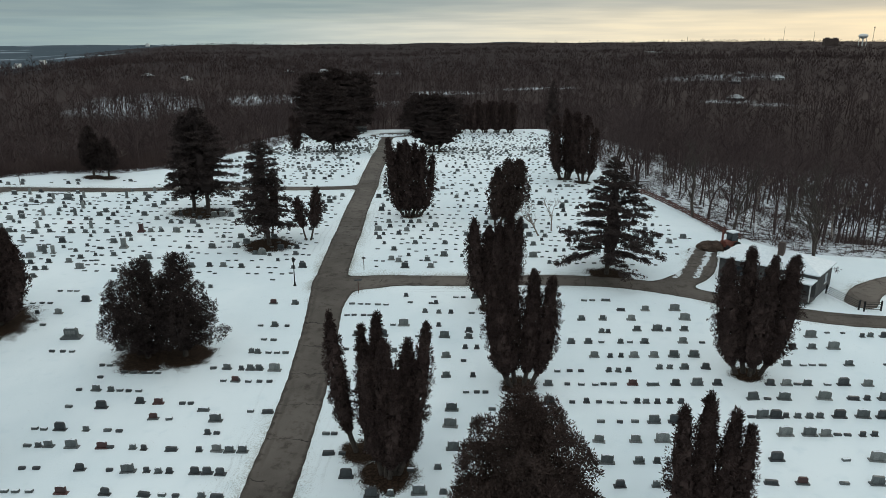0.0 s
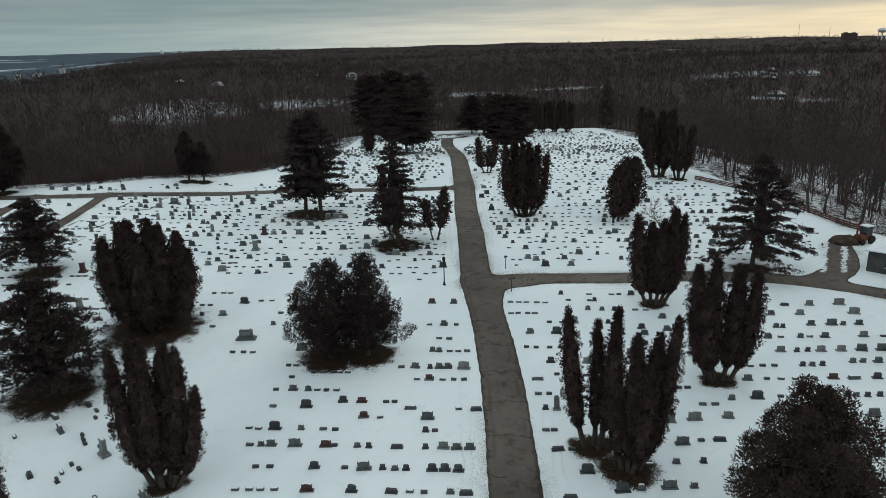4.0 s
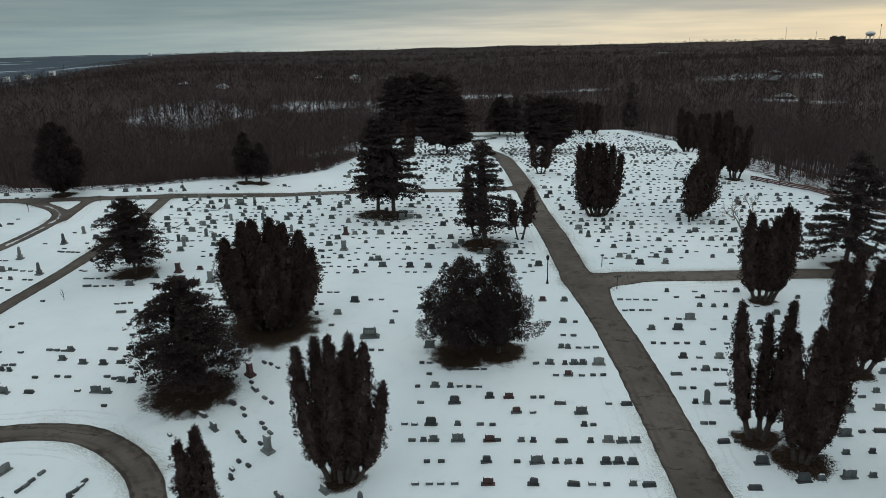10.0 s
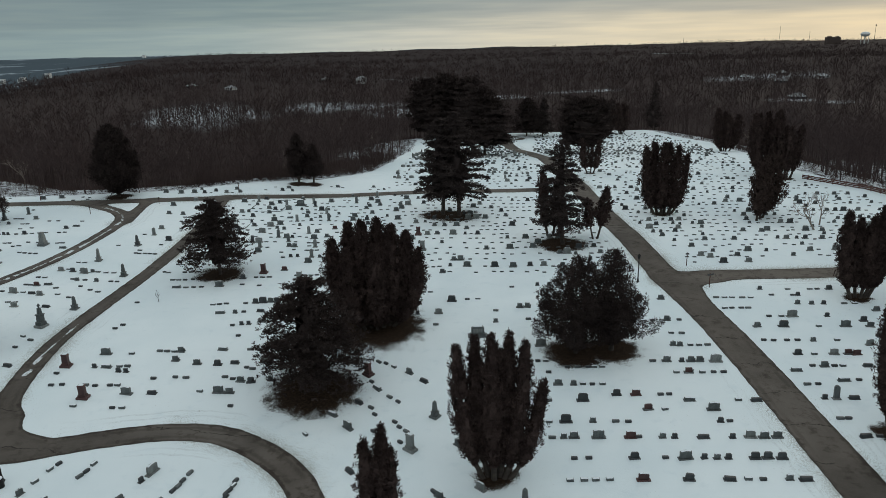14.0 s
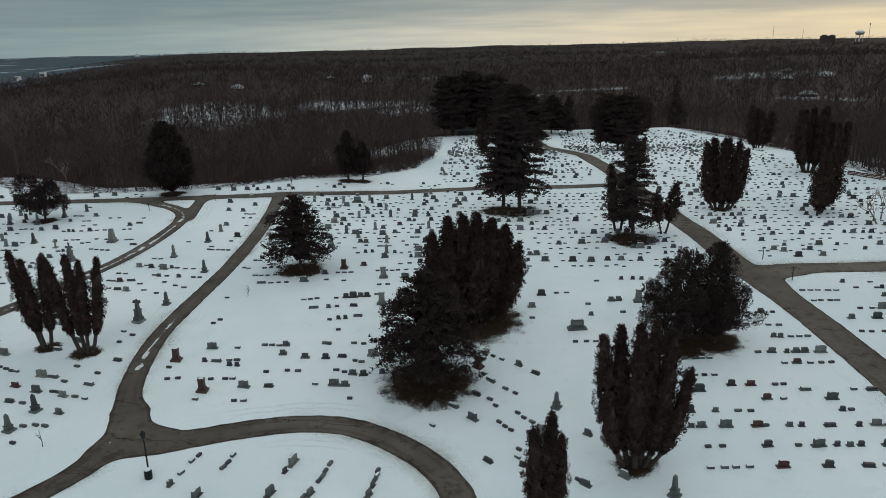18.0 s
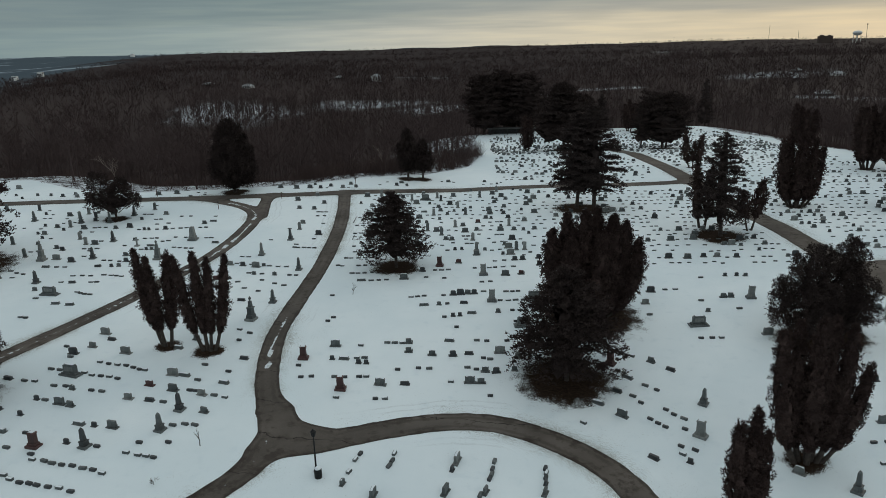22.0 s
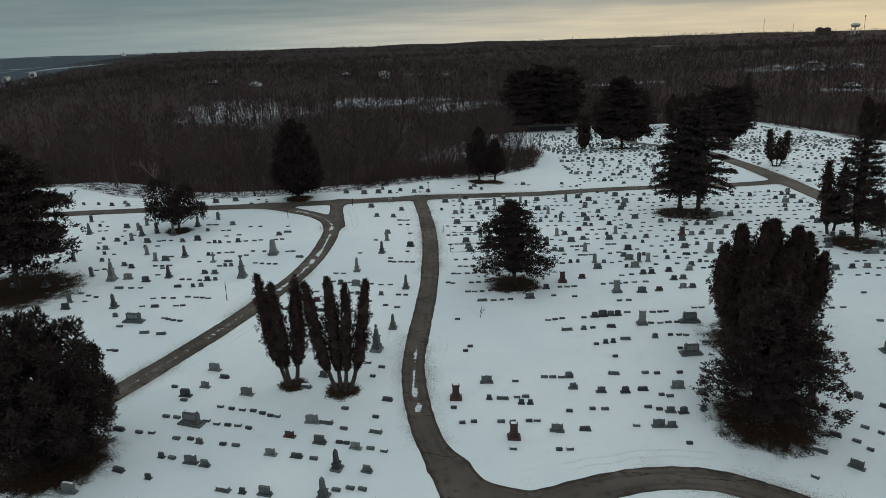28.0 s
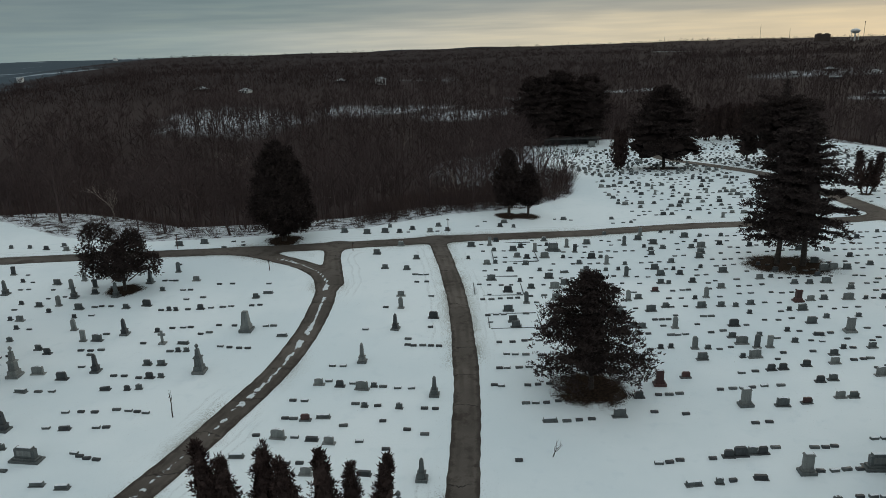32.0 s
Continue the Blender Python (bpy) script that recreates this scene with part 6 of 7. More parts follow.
lay("north", 79.1, "f-120.8-0.3 h-101.5+0.1 f-99.2+0.2")
lay("north", 79.9, "s-126.8-0.3 H-105.6+0.2 f-104.3+0.2 F-102.9-0.2 f-94.2+0.1")
lay("north", 80.6, "f-107.4-0.1 f-95.6+0.1")
lay("north", 82.0, "H-133.9+0.1 F-123.2+0.1 f-120.7+0.2 f-100.7-0.5 f-97.6+0.0")
lay("north", 82.5, "o-128.1-0.3 f-124.8-0.2 f-119.9-0.3 f-105.6+0.3 f-104.9+0.2 r-103.9+0.0 F-102.5+0.3")
lay("north", 84.0, "f-117.5+0.2 s-99.3+0.3 f-98.2+0.3 s-96.4-0.1 f-94.3-0.3 f-93.4-0.4")
lay("north", 84.6, "f-124.4-0.0 f-123.1-0.0 f-121.9-0.1 f-120.2+0.2 f-119.1+0.0 f-118.3-0.2 f-100.1+0.1")
lay("north", 85.6, "f-133.0+0.3 f-131.8-0.2 f-105.5-0.1 f-104.5-0.2 o-93.5+0.2")
lay("north", 87.0, "f-134.3-0.3 H-99.8+0.1 f-96.7+0.1 f-95.5+0.0")
lay("north", 87.9, "f-128.6+0.2 f-127.4+0.2 s-120.7+0.2 h-103.7+0.2 h-101.8-0.2 f-100.7+0.2 s-98.8-0.4 f-98.0-0.5")
lay("north", 88.3, "F-130.2-0.1 F-122.7-0.1 s-119.7-0.1 f-102.9+0.3")
lay("north", 90.3, "H-127.6-0.0 f-123.0+0.3 f-122.0+0.2 f-120.5-0.2 h-119.5-0.2 s-118.5-0.1")
lay("north", 91.3, "O-132.4-0.2 H-130.4+0.1 o-125.1+0.3 O-115.2-0.3 f-103.0+0.1 f-102.0-0.0")
lay("north", 92.4, "f-126.9+0.1 h-120.7+0.2 h-119.3+0.1 o-100.3-0.3")
lay("north", 95.1, "f-136.2-0.3 f-135.3+0.0 f-127.2-0.2 f-119.5+0.1 s-118.7+0.1 s-117.9+0.1 f-111.9+0.3 f-96.2+0.2 f-95.6+0.0 f-94.7-0.0 f-93.9-0.1 f-93.1-0.2")
lay("north", 95.8, "f-128.6+0.1 f-127.6+0.0 f-126.6+0.1 f-114.8+0.2 f-113.8-0.1 f-112.8-0.3")
lay("north", 96.8, "h-133.1-0.4 f-122.9+0.3 c-120.9+0.2 F-118.8+0.1 f-96.2-0.2")
lay("north", 98.2, "s-137.2+0.3 H-128.0-0.1 F-109.1-0.2")
lay("north", 99.2, "f-127.7+0.3 o-125.7+0.2 f-117.7-0.3 f-116.9+0.0 W-113.1+0.3 f-100.7-0.2 o-97.6-0.2 f-94.0+0.0")
lay("north", 100.2, "s-122.5-0.4 f-111.3+0.2 f-110.5+0.2")
lay("north", 100.7, "t-131.7+0.1 f-121.2-0.2 f-120.1-0.1 f-119.3-0.1 f-116.4+0.2 f-114.7+0.0")
lay("north", 101.5, "H-93.7+0.0")
lay("north", 104.3, "s-133.3-0.3 f-131.6+0.1 f-99.0+0.2 t-97.3+0.0")
lay("north", 105.5, "s-137.0+0.2 f-124.2-0.2 s-123.3-0.2 s-122.5-0.3 f-121.2-0.2 h-119.8-0.1 f-118.7+0.1 f-117.4+0.2 f-116.5+0.4")
lay("north", 106.1, "H-133.9+0.2 h-128.5+0.1 f-114.2-0.2 f-113.3-0.1")
lay("north", 107.0, "h-139.0+0.4 f-132.3-0.3 f-131.6-0.1 f-130.5-0.2 H-126.4-0.2 f-94.0+0.4")
lay("north", 107.9, "s-141.5+0.3 t-136.8-0.4 h-114.3+0.3 h-97.5-0.2")
lay("north", 108.5, "f-122.4-0.2 f-120.6+0.2")
lay("north", 109.5, "F-113.2+0.0")
lay("north", 111.2, "o-145.2+0.2 h-134.2-0.3 s-126.3+0.1 f-123.8-0.0 f-122.9+0.0")
lay("north", 111.8, "f-95.8+0.0 f-94.6-0.0")
lay("north", 112.7, "f-119.9+0.1 f-118.3+0.1 f-113.8-0.2")
lay("north", 114.3, "H-140.5+0.0 o-128.8-0.3 f-127.2+0.2 f-126.4+0.2 f-125.8+0.1 h-123.2-0.0 f-96.1-0.0 f-95.4-0.1 f-94.7-0.1")
lay("north", 116.5, "h-100.0+0.3 h-97.2-0.3")
lay("north", 117.6, "t-126.6+0.0")
lay("north", 120.2, "f-127.4+0.1 h-96.1-0.1")
lay("north", 122.4, "H-101.5+0.0")
lay("north", 125.7, "h-98.4+0.0")
lay("north", 127.6, "h-146.1-0.0 f-123.6-0.3 f-121.0+0.3")
lay("north", 128.4, "h-149.3-0.2 H-130.4+0.2")
lay("north", 129.1, "s-154.9+0.1 s-152.1-0.1")
lay("north", 129.7, "f-122.9+0.0")
lay("north", 132.3, "H-107.2+0.3 H-101.1-0.3")
lay("north", 133.1, "h-97.1+0.0")
lay("north", 135.1, "H-162.2+0.0")

def fill(name, poly, spacing, pitch, chance, kinds, seed, turn=0.0, label="rows of small granite headstones and markers in snow", bounds=(0, 0)):
    """Dense rows beyond the laid ones, joined: rows along x, a stone every pitch or so."""
    rng = random.Random(seed)
    xs, ys = [p[0] for p in poly], [p[1] for p in poly]
    spots = []
    y = min(ys)
    while y < max(ys):
        x = min(xs) + rng.uniform(0, 2)
        thin = rng.uniform(0.75, 1.1)
        while x < max(xs):
            run = rng.choice((1, 1, 2, 3, 4))
            for _ in range(run):
                if rng.random() < chance * thin:
                    spots.append((x + rng.gauss(0, 0.1), y + rng.gauss(0, 0.22)))
                x += pitch * rng.uniform(0.85, 1.2)
            x += pitch * rng.choice((0, 0.4, 1.0))
        y += spacing * rng.uniform(0.92, 1.08)
    return join_stones(name, label, spots, poly, kinds, turn, rng)


def join_stones(name, label, spots, poly, kinds, turn, rng, size=0.86):
    p = np.array(spots)
    ok = np.ones(len(p), bool) if poly is None else inside(p[:, 0], p[:, 1], poly) & (road_dist(p[:, 0], p[:, 1]) > 1.0)
    old = np.array(LAID) if poly else np.array([(1e5, 1e5)])
    by_mat = {}
    for (x, y), good in zip(spots, ok):
        if not good or np.min(np.hypot(old[:, 0] - x, old[:, 1] - y)) < 1.3 or any(math.hypot(x - bx, y - by) < 0.9 for bx, by, br in BARE):
            continue
        kind, k = rng.choice(kinds), rng.randrange(4)
        if poly and kind != "f" and y < 136:
            gravestone(kind, x, y, turn)
            continue
        m = np.array(pose(x, y, gz(x, y) - 0.02, rng.gauss(0, 1), rng.gauss(0, 1.5), turn + rng.gauss(0, 3)))
        for n, me in pieces(kind, k):
            if poly and me.materials[0] == CAP_SNOW and (x * 7.3 + y * 3.1) % 1 < 0.7:
                continue
            v = np.empty(len(me.vertices) * 3)
            me.vertices.foreach_get("co", v)
            v = (v.reshape(-1, 3) * np.array([size * 1.08, size, size * 0.85])) @ m[:3, :3].T + m[:3, 3]
            f = np.empty(len(me.loops), np.int32)
            me.loops.foreach_get("vertex_index", f)
            c = np.empty(len(me.polygons), np.int32)
            me.polygons.foreach_get("loop_total", c)
            by_mat.setdefault(me.materials[0].name, []).append((v, f, c))
    vs, fs, cs, slots, base, mats = [], [], [], [], 0, []
    for i, (mn, items) in enumerate(by_mat.items()):
        mats.append(bpy.data.materials[mn])
        for v, f, c in items:
            vs.append(v)
            fs.append(f + base)
            cs.append(c)
            slots.append(np.full(len(c), i, np.int32))
            base += len(v)
    me = set_mesh(name, np.concatenate(vs), np.concatenate(fs), np.concatenate(cs))
    for mt in mats:
        me.materials.append(mt)
    me.polygons.foreach_set("material_index", np.concatenate(slots))
    return tagged(new(name, me), label, "headstones", kind="stuff")


fill("east_graves", [(-15, 89.5), (27, 90), (32, 105), (28, 128), (18, 150), (22, 190), (29, 230), (19, 258), (-22, 258), (-28, 200), (-22, 150), (-19, 120)], 2.45, 1.2, 0.92, "fffffffffsshhH", 1)
fill("lane_graves", [(-56, 86), (-24, 84), (-26, 131), (-60, 131), (-60, 90)], 2.5, 1.15, 0.92, "fffffffshH", 2)
fill("middle_graves", [(-88, 100), (-60, 88), (-60, 131), (-89, 127)], 2.45, 1.15, 0.90, "ffffffshHt", 3)
fill("north_graves", [(-63, 138.5), (-28, 138.5), (-30, 190), (-36, 240), (-60, 246), (-62, 190)], 2.6, 1.25, 0.82, "fffffsshhHHt", 4)
fill("gate_graves", [(34, 40), (60, 40), (60, 72), (36, 73)], 3.2, 1.4, 0.5, "ffsshH", 5)
fill("west_graves", [(-170, 60), (-136, 70), (-128, 92), (-132, 121), (-170, 119)], 2.9, 1.4, 0.42, "ffffshtot", 6, -4)
fill("edge_graves", [(-168, 126.5), (-120, 128), (-98, 131), (-62, 137), (-62, 144), (-92, 138), (-120, 130.4), (-168, 129)], 2.6, 1.5, 0.35, "ffshH", 7)
for field_turn, name in ((0, "marker_rows"), (-4, "old_marker_rows")):
    join_stones(name, "rows of low grave markers poking through the snow", [(x, y) for x, y, t in REST if (t == 0) == (field_turn == 0)], None, "f", field_turn, random.Random(9), 1.0)

# ---- lamps, signs, kerbs, saplings ----
def lamp_post(x, y):
    ob = plant("street_lamp", x, y, "slim black lamp post with a lantern head in snow", "street lamp", "lamp posts")
    part("base", lathe([(0.22, 0), (0.22, 0.12), (0.13, 0.3), (0.09, 0.6)], 8), IRON, ob)
    part("pole", lathe([(0.075, 0.55), (0.055, 3.2)], 8), IRON, ob)
    head = part("lantern", lathe([(0.08, 3.18), (0.16, 3.28), (0.21, 3.62), (0.19, 3.66)], 8), IRON, ob)
    part("cap", lathe([(0.25, 3.655), (0.15, 3.78), (0.03, 3.9)], 8), IRON, head)
    return ob


lamp_post(-23.8, 82.6)
lamp_post(-83.0, 42.9)
bin_ = plant("litter_barrel", -82.7, 42.2, "black barrel bin with snow on its lid beside a lamp post", "barrel")
part("body", lathe([(0.27, 0), (0.30, 0.05), (0.31, 0.4), (0.30, 0.78), (0.27, 0.86)], 12), IRON, bin_)
part("snow_cap", lathe([(0.26, 0.855), (0.25, 0.93), (0.15, 0.98)], 12), CAP_SNOW, bin_)


def signpost(x, y, h, board, turn, label):
    ob = plant("signpost", x, y, label, "sign", "lane signs")
    part("post", block(0.08, 0.08, h), TIMBER, ob)
    part("board", block(board, 0.04, 0.22, h - 0.28, y=-0.065), GREY_WALL, ob)
    ob.rotation_euler = (0, 0, radians(turn))
    return ob


signpost(-15.3, 80.6, 2.0, 0.9, 20, "thin lane signpost at the road corner")
signpost(-15.9, 88.4, 2.0, 0.5, 10, "thin lane signpost at the road corner")
signpost(-91.8, 131.4, 2.2, 0.4, 0, "thin lane signpost at the back lane")
signpost(-114.8, 117.2, 1.6, 0.3, 0, "thin white-topped post in the snow")
signpost(-104.9, 123.9, 1.4, 0.3, 30, "thin post at the lane fork")
signpost(-130.2, 127.4, 2.2, 0.3, 0, "thin post beside the back lane")


def plot_kerb(x0, y0, x1, y1):
    ob = plant("plot_kerb", x0, y0, "low stone kerb round a family plot", "kerb", "plot kerbs")
    for ax, ay, bx, by in ((x0, y0, x1, y0), (x1, y0, x1, y1), (x1, y1, x0, y1), (x0, y1, x0, y0)):
        n = math.hypot(bx - ax, by - ay)
        bm = block(n - 0.2, 0.09, 0.12)
        k = part("kerbstone", bm, GRANITE["grey"], ob)
        k.matrix_basis = pose((ax + bx) / 2 - x0, (ay + by) / 2 - y0, gz((ax + bx) / 2, (ay + by) / 2) - gz(x0, y0) + 0.03, 0, 0, math.degrees(math.atan2(by - ay, bx - ax)))
    return ob


plot_kerb(-86.0, 119.0, -80.2, 127.0)
plot_kerb(-89.0, 107.5, -83.4, 113.5)
plot_kerb(-87.9, 98.6, -82.6, 102.3)


def leafless(name, x, y, h, label, seed, levels=3, spread=0.4, material=None, category="tree"):
    rng = np.random.default_rng(seed)
    ob = plant(name, x, y, label, category)
    v, f, c = bare_tree(rng, h, levels, spread=spread, sides=6)
    me = set_mesh("crown", v, f, c)
    me.materials.append(material or BARK)
    child("crown", me, ob)
    return ob


leafless("sapling", -115.0, 83.5, 3.6, "thin bare sapling in the snow", 81, 2, 0.3)
leafless("sapling", -84.8, 76.8, 2.6, "thin bare sapling in the snow", 82, 2, 0.3)
leafless("sapling", -93.2, 45.6, 2.4, "thin bare sapling in the snow", 83, 2, 0.3)
leafless("ornamental_tree", 8.6, 104.5, 8.5, "pale spreading leafless ornamental tree", 84, 4, 0.75, PALE_BARK)
leafless("ornamental_tree", 10.8, 107.5, 7.5, "pale spreading leafless ornamental tree", 85, 4, 0.75, PALE_BARK)
leafless("bare_shrub", -95.0, 40.5, 1.1, "small bare shrub in the snow", 86, 3, 0.9, category="shrub")
leafless("bare_oak", 43.5, 90.4, 15.5, "broad leafless oak behind the lodge", 87, 5, 0.75)
leafless("bare_oak", 35.5, 117.0, 16.0, "tall leafless tree at the fence", 88, 5, 0.6)
leafless("bare_oak", 38.5, 106.5, 14.0, "tall leafless tree at the fence", 89, 5, 0.5)
leafless("bare_oak", 47.5, 99.0, 15.0, "tall leafless tree behind the lodge", 90, 5, 0.6)
leafless("bare_oak", 52.0, 108.0, 15.0, "tall leafless tree behind the lodge", 91, 5, 0.6)
leafless("bare_shrub", 45.3, 89.4, 2.6, "dense bare brown shrub behind the lodge", 92, 4, 0.9, TWIGS, "shrub")


# ---- lodge by the gate ----
def hip_roof(w, d, rise, over=0.35):
    bm = bmesh.new()
    a, b = w / 2 + over, d / 2 + over
    r = max(0.3, a - b)
    low = [bm.verts.new(p) for p in ((-a, -b, 0), (a, -b, 0), (a, b, 0), (-a, b, 0))]
    eave = [bm.verts.new(p) for p in ((-a, -b, 0.14), (a, -b, 0.14), (a, b, 0.14), (-a, b, 0.14))]
    p, q = bm.verts.new((-r, 0, rise)), bm.verts.new((r, 0, rise))
    bm.faces.new(low[::-1])
    for i in range(4):
        bm.faces.new((low[i], low[(i + 1) % 4], eave[(i + 1) % 4], eave[i]))
    bm.faces.new((eave[0], eave[1], q, p))
    bm.faces.new((eave[1], eave[2], q))
    bm.faces.new((eave[2], eave[3], p, q))
    bm.faces.new((eave[3], eave[0], p))
    return bm


def lodge(x, y, turn):
    ob = plant("lodge", x, y, "low dark-walled lodge with a snow-covered hip roof and porch", "house")
    ob.rotation_euler = (0, 0, radians(turn))
    w, d, h = 11.6, 6.6, 2.9
    part("wall", block(w, 0.25, h, y=-d / 2 + 0.125), GREY_WALL, ob)
    part("wall", block(w, 0.25, h, y=d / 2 - 0.125), GREY_WALL, ob)
    part("wall", block(0.25, d - 0.5, h, x=-w / 2 + 0.125), GREY_WALL, ob)
    part("wall", block(0.25, d - 0.5, h, x=w / 2 - 0.125), GREY_WALL, ob)
    roof = part("roof", moved(hip_roof(w, d, 1.5), z=h - 0.003), CAP_SNOW, ob, "snow-covered hip roof")
    part("chimney", block(0.7, 0.7, 2.2, h + 0.5, x=0.8, y=-0.9), BRICK, roof)
    for px, py, side in ((-3.2, -d / 2, 0), (0.4, -d / 2, 0), (w / 2, 0.8, 1)):
        win = part("window", block(1.1 if not side else 0.06, 0.06 if not side else 1.1, 1.2, 1.0, x=px, y=py), GLASS, ob)
        part("sill", block(1.3 if not side else 0.12, 0.12 if not side else 1.3, 0.07, 0.92, x=px, y=py), WHITE_PAINT, win)
    part("door", block(0.95, 0.07, 2.05, x=3.0, y=-d / 2), WHITE_PAINT, ob)
    part("porch_roof", block(3.8, 2.4, 0.16, 2.25, x=4.0, y=-d / 2 - 1.15), CAP_SNOW, ob, "flat snow-covered porch roof")
    part("porch_floor", block(3.8, 2.4, 0.18, x=4.0, y=-d / 2 - 1.2), GREY_WALL, ob)
    for px in (2.25, 4.0, 5.75):
        part("porch_post", block(0.12, 0.12, 2.1, 0.16, x=px, y=-d / 2 - 2.2), WHITE_PAINT, ob)
    return ob


lodge(37.2, 87.0, -39)

# soil heap and small digger on the muddy track
heap = plant("soil_heap", 33.2, 99.6, "heap of dark wet soil beside the track", "soil heap")
bm = bmesh.new()
bmesh.ops.create_icosphere(bm, subdivisions=3, radius=1.0)
for v in bm.verts:
    n = noise.noise(v.co * 2.1)
    v.co = Vector((v.co.x * 2.1, v.co.y * 1.7, max(v.co.z, -0.1) * 1.2)) * (1 + 0.22 * n)
part("soil", bm, DIRT, heap)


def digger(x, y, turn):
    ob = plant("backhoe", x, y, "small red digger with a snow-covered cab roof", "digger")
    ob.rotation_euler = (0, 0, radians(turn))
    part("body", block(2.4, 1.3, 0.8, 0.6, 0.9, 0.08), RUST, ob)
    cab = part("cab", block(1.1, 1.15, 1.2, 1.38, 0.9, 0.05, x=0.5), GLASS, ob)
    part("cab_roof", block(1.35, 1.3, 0.14, 2.56, x=0.5), CAP_SNOW, cab)
    for wx, wy, r in ((-0.9, -0.75, 0.45), (-0.9, 0.75, 0.45), (0.8, -0.8, 0.65), (0.8, 0.8, 0.65)):
        wheel = part("wheel", moved(lathe([(r * 0.8, -0.16), (r, -0.1), (r, 0.1), (r * 0.8, 0.16)], 14), wx, wy, r, 90), IRON, ob)
    part("boom", moved(block(0.22, 0.22, 2.2, 0, 0.7), -1.3, 0, 0.9, 0), RUST, ob)
    part("bucket", block(0.7, 0.8, 0.5, 0.1, 0.8, x=-1.9), IRON, ob)
    return ob


digger(35.6, 99.4, 25)


def gate(x0, y0, x1, y1, label):
    ob = plant("metal_gate", x0, y0, label, "gate", "lodge gates")
    n = math.hypot(x1 - x0, y1 - y0)
    ob.rotation_euler = (0, math.atan2(gz(x0, y0) - gz(x1, y1), n), math.atan2(y1 - y0, x1 - x0))
    for px in (0, n):
        part("post", block(0.14, 0.14, 1.35, x=px), IRON, ob)
    for k in range(5):
        part("rail", block(n - 0.16, 0.05, 0.06, 0.25 + 0.21 * k, x=n / 2), IRON, ob)
    return ob


gate(42.0, 83.0, 43.6, 78.3, "dark barred metal gate standing open")
gate(44.0, 77.9, 46.0, 78.1, "dark barred metal gate standing open")

# board fence along the wood's edge
fence = plant("board_fence", 23.5, 142.5, "low reddish board fence along the edge of the woods", "fence")
line = [(23.5, 142.5), (31.0, 132.0), (34.8, 119.0), (37.5, 109.5), (39.0, 104.0)]
for (ax, ay), (bx, by) in zip(line, line[1:]):
    n = math.hypot(bx - ax, by - ay)
    count = max(2, round(n / 2.4))
    for i in range(count):
        px, py = ax + (bx - ax) * (i + 0.5) / count, ay + (by - ay) * (i + 0.5) / count
        turn = math.degrees(math.atan2(by - ay, bx - ax))
        z = gz(px, py) - gz(23.5, 142.5)
        p = part("post", block(0.12, 0.12, 1.2), TIMBER, fence)
        p.matrix_basis = pose(px - 23.5, py - 142.5, z, 0, 0, turn)
        for k in range(3):
            b = part("board", block(n / count - 0.02, 0.03, 0.24, 0.25 + 0.3 * k, y=-0.08, x=0.0), TIMBER, fence)
            b.matrix_basis = pose(px - 23.5, py - 142.5, z, 0, 0, turn)


# stone seats on the turning circle
for i in range(3):
    b = plant("stone_bench", -36.5 + 3.2 * i, 248.4 + 0.6 * (i % 2), "dark stone bench on the turning circle", "bench", "benches")
    part("seat", block(1.6, 0.5, 0.12, 0.42), GRANITE["dark"], b)
    part("support", block(0.2, 0.42, 0.43, x=-0.55), GRANITE["dark"], b)
    part("support", block(0.2, 0.42, 0.43, x=0.55), GRANITE["dark"], b)

# low open shed under the far pines
shed = plant("open_shed", -51.5, 254.0, "long low dark shed under the far pines", "shed")
part("back_wall", block(17.0, 0.2, 2.2, -0.3, y=1.8), GREY_WALL, shed)
part("roof", block(18.0, 4.6, 0.22, 2.1, chamfer=0.05), GREY_WALL, shed, "flat dark roof")
for k in range(6):
    part("post", block(0.2, 0.2, 2.4, -0.3, x=-8.0 + 3.2 * k, y=-1.8), GREY_WALL, shed)
sign = plant("pale_tablet", -46.2, 249.0, "pale upright stone tablet before the dark shed", "gravestone")
part("base", block(2.4, 0.8, 0.3), GRANITE["grey"], sign)
part("tablet", moved(prism(top_profile(1.9, 1.7, "flat"), 0.35), z=0.28), GRANITE["pale"], sign)

# ---- distance ----
FAR_ROOF = two_tone("patchy_snow_roof", (0.06, 0.06, 0.06), (0.62, 0.67, 0.70), 0.35, 0.8, bump=0)


def far_house(x, y, w, d, h, turn, tone, label):
    ob = plant("far_house", x, y, label, "house", "houses in the woods")
    ob.rotation_euler = (0, 0, radians(turn))
    part("wall", block(w, d, h + 3, -2), tone, ob)
    part("roof", moved(hip_roof(w, d, 2.0), z=h + 0.997), FAR_ROOF, ob, "roof half covered with snow")
    for k in range(3):
        part("window", block(1.3, 0.14, 1.5, h * 0.4, x=(k - 1) * w * 0.3, y=-d / 2), GLASS, ob)
    return ob


PALE_HOUSE = "pale house with a snowy roof among bare trees"
far_house(-143, 630, 9, 7, 3.4, 8, WHITE_PAINT, PALE_HOUSE)
hrng = random.Random(4)
LOW_HOUSE = "low house with a snowy roof among bare trees"
for i, (hx, hy) in enumerate(((163, 553), (178, 523), (196, 566), (214, 540), (143, 416), (-270, 562), (-236, 556), (-178, 646))):
    far_house(hx, hy, hrng.uniform(7, 10), 6, 0.4, hrng.uniform(-30, 30), (WHITE_PAINT, GREY_WALL, BRICK)[i % 3], LOW_HOUSE)


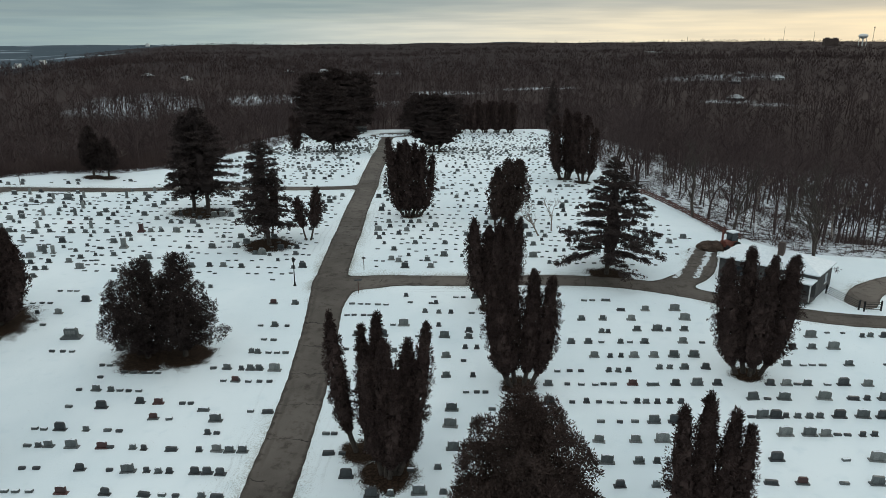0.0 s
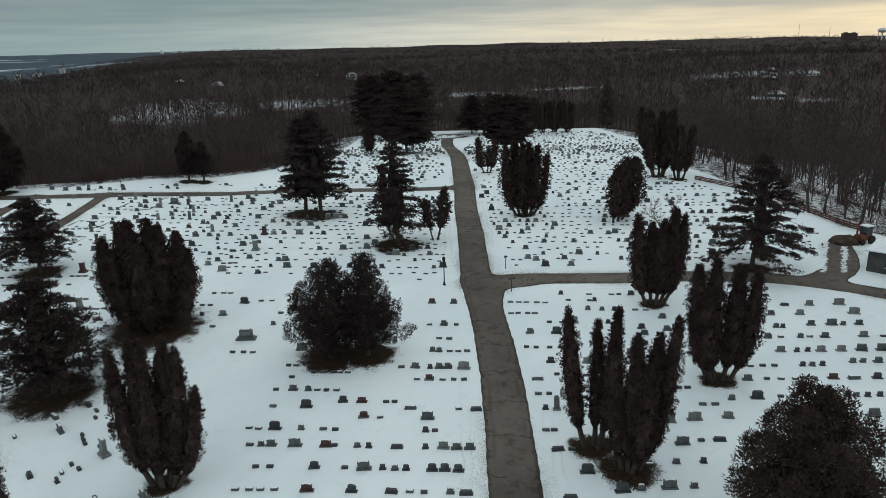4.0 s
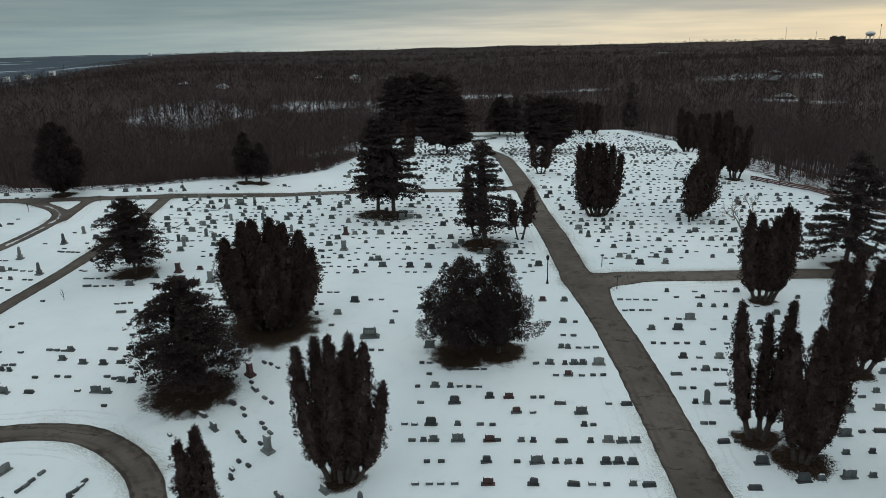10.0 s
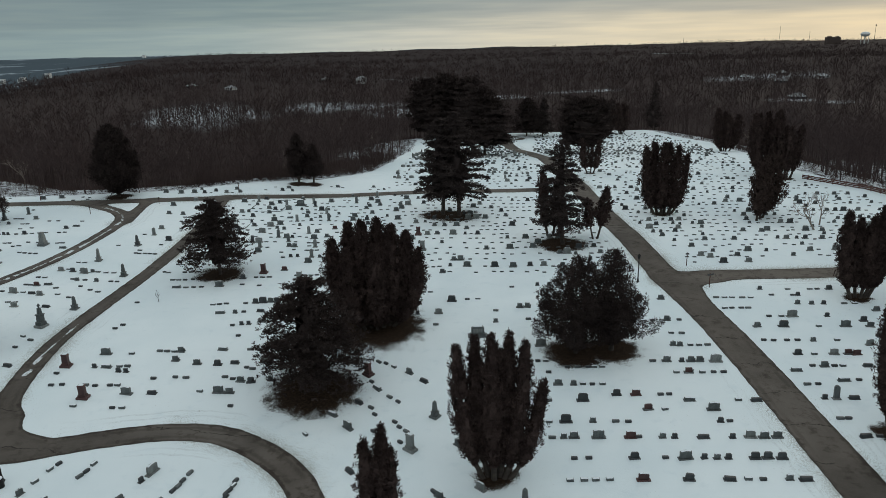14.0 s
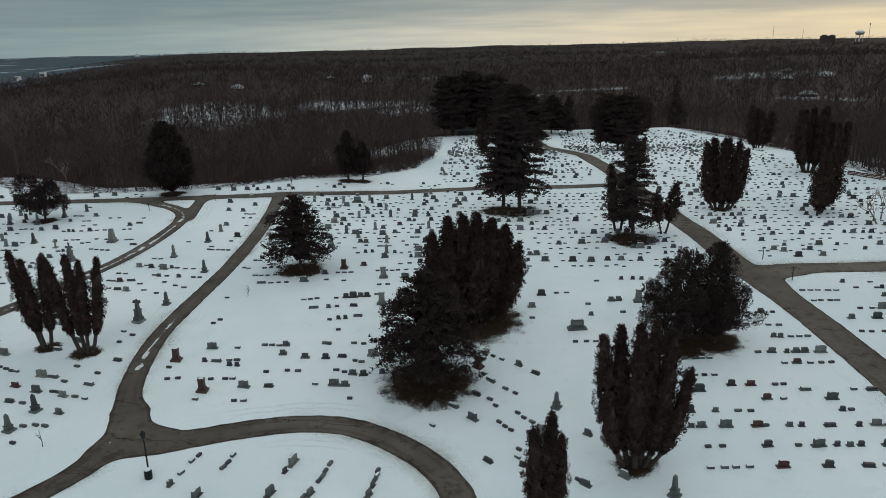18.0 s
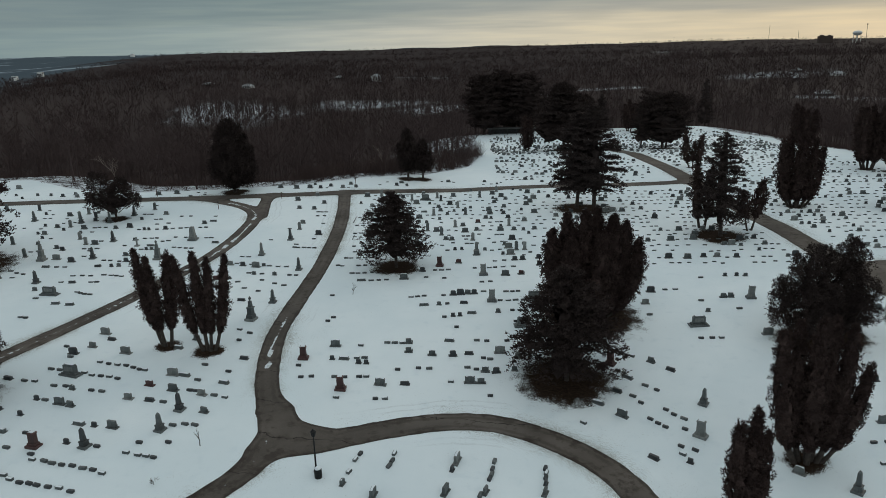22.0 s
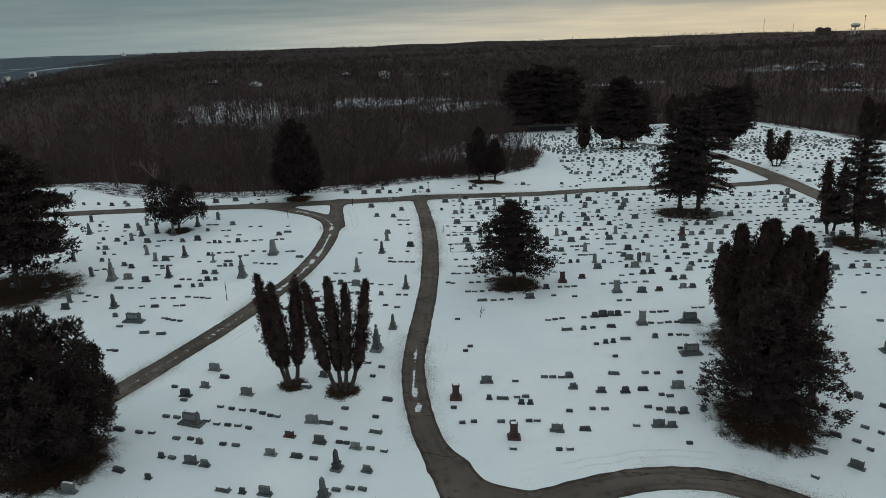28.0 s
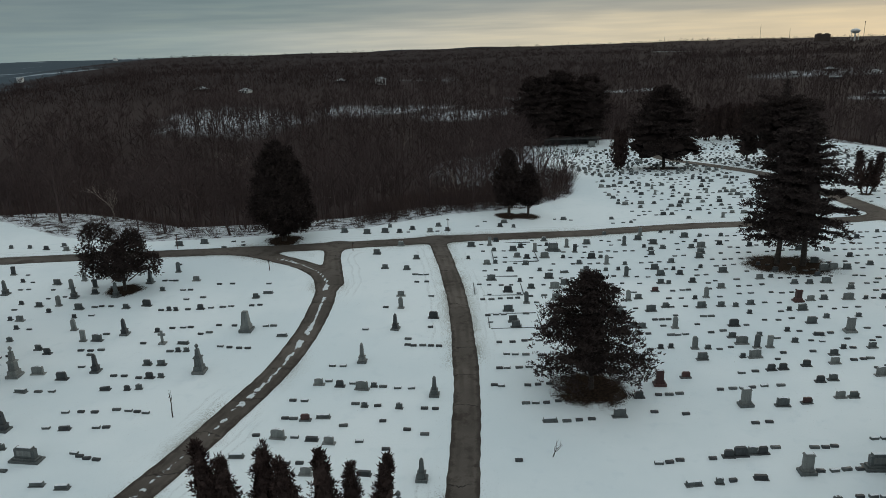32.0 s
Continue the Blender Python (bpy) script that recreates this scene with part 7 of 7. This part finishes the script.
def water_tower(x, y, top):
    ob = plant("water_tower", x, y, "pale domed water tower on the skyline", "water tower")
    z = top - ob.location.z
    part("tank", lathe([(1.2, z - 11), (6.5, z - 9.5), (9.5, z - 6.5), (9.8, z - 4.3), (7.4, z - 1.5), (3, z - 0.2), (0.3, z)], 20), WHITE_PAINT, ob)
    for k in range(6):
        a = k * math.pi / 3
        part("leg", moved(lathe([(0.6, 0), (0.5, z - 6.5)], 6), 8.2 * math.cos(a), 8.2 * math.sin(a)), WHITE_PAINT, ob)
    part("riser", lathe([(1.6, 0), (1.4, z - 10)], 8), WHITE_PAINT, ob)
    return ob


water_tower(824, 1643, 47)


def mast(x, y, top, r, label, head=False):
    ob = plant("radio_mast", x, y, label, "mast", "masts on the skyline")
    z = top - ob.location.z
    part("mast_pole", lathe([(r, 0), (r * 0.7, z)], 5), GREY_WALL, ob)
    if head:
        part("aerial", lathe([(r * 2.4, z - 3.2), (r * 2.4, z - 0.4)], 8), GREY_WALL, ob)
    return ob


mast(858, 1668, 62, 0.5, "steel mast with aerials beside the water tower", True)
for az, r, top in ((23.2, 2900, 80), (25.1, 2900, 62), (16.7, 3000, 48), (9.6, 3000, 40), (10.2, 3000, 39)):
    mast(-80 + r * math.sin(radians(az)), r * math.cos(radians(az)), top, 0.6, "thin far radio mast on the skyline")

block_ = plant("far_building", -80 + 1900 * math.sin(radians(26.9)), 1900 * math.cos(radians(26.9)), "long low building on the skyline", "building")
zz = 38.5 - block_.location.z
part("wall", block(30, 12, zz - 1.2), BRICK, block_)
part("penthouse", block(7, 7, 2, zz - 1.203, x=-8), BRICK, block_)
part("penthouse", block(5, 7, 1.6, zz - 1.203, x=9), BRICK, block_)

# town on the low land to the west
for i in range(4):
    tx, ty = -1095 + (0, 30, 44, 90)[i], 1560 + 30 * (i % 2)
    ob = plant("apartment_block", tx, ty, "pale block of flats in the far town", "building", "blocks in the far town")
    part("wall", block(11, 9, 11 - 2 * (i % 3)), WHITE_PAINT, ob)
    for k in range(3):
        part("window", block(9, 0.2, 1.3, 1.2 + 2.2 * k, y=-4.55), GLASS, ob)
smoke_stack = plant("far_chimney", -1450, 3050, "pale far chimney stack on the skyline", "chimney")
part("stack", lathe([(9, 0), (7, 34 - smoke_stack.location.z)], 12), WHITE_PAINT, smoke_stack)

# ---- ground and lanes, once the trees' bare rings are known ----
build_ground()
build_road()
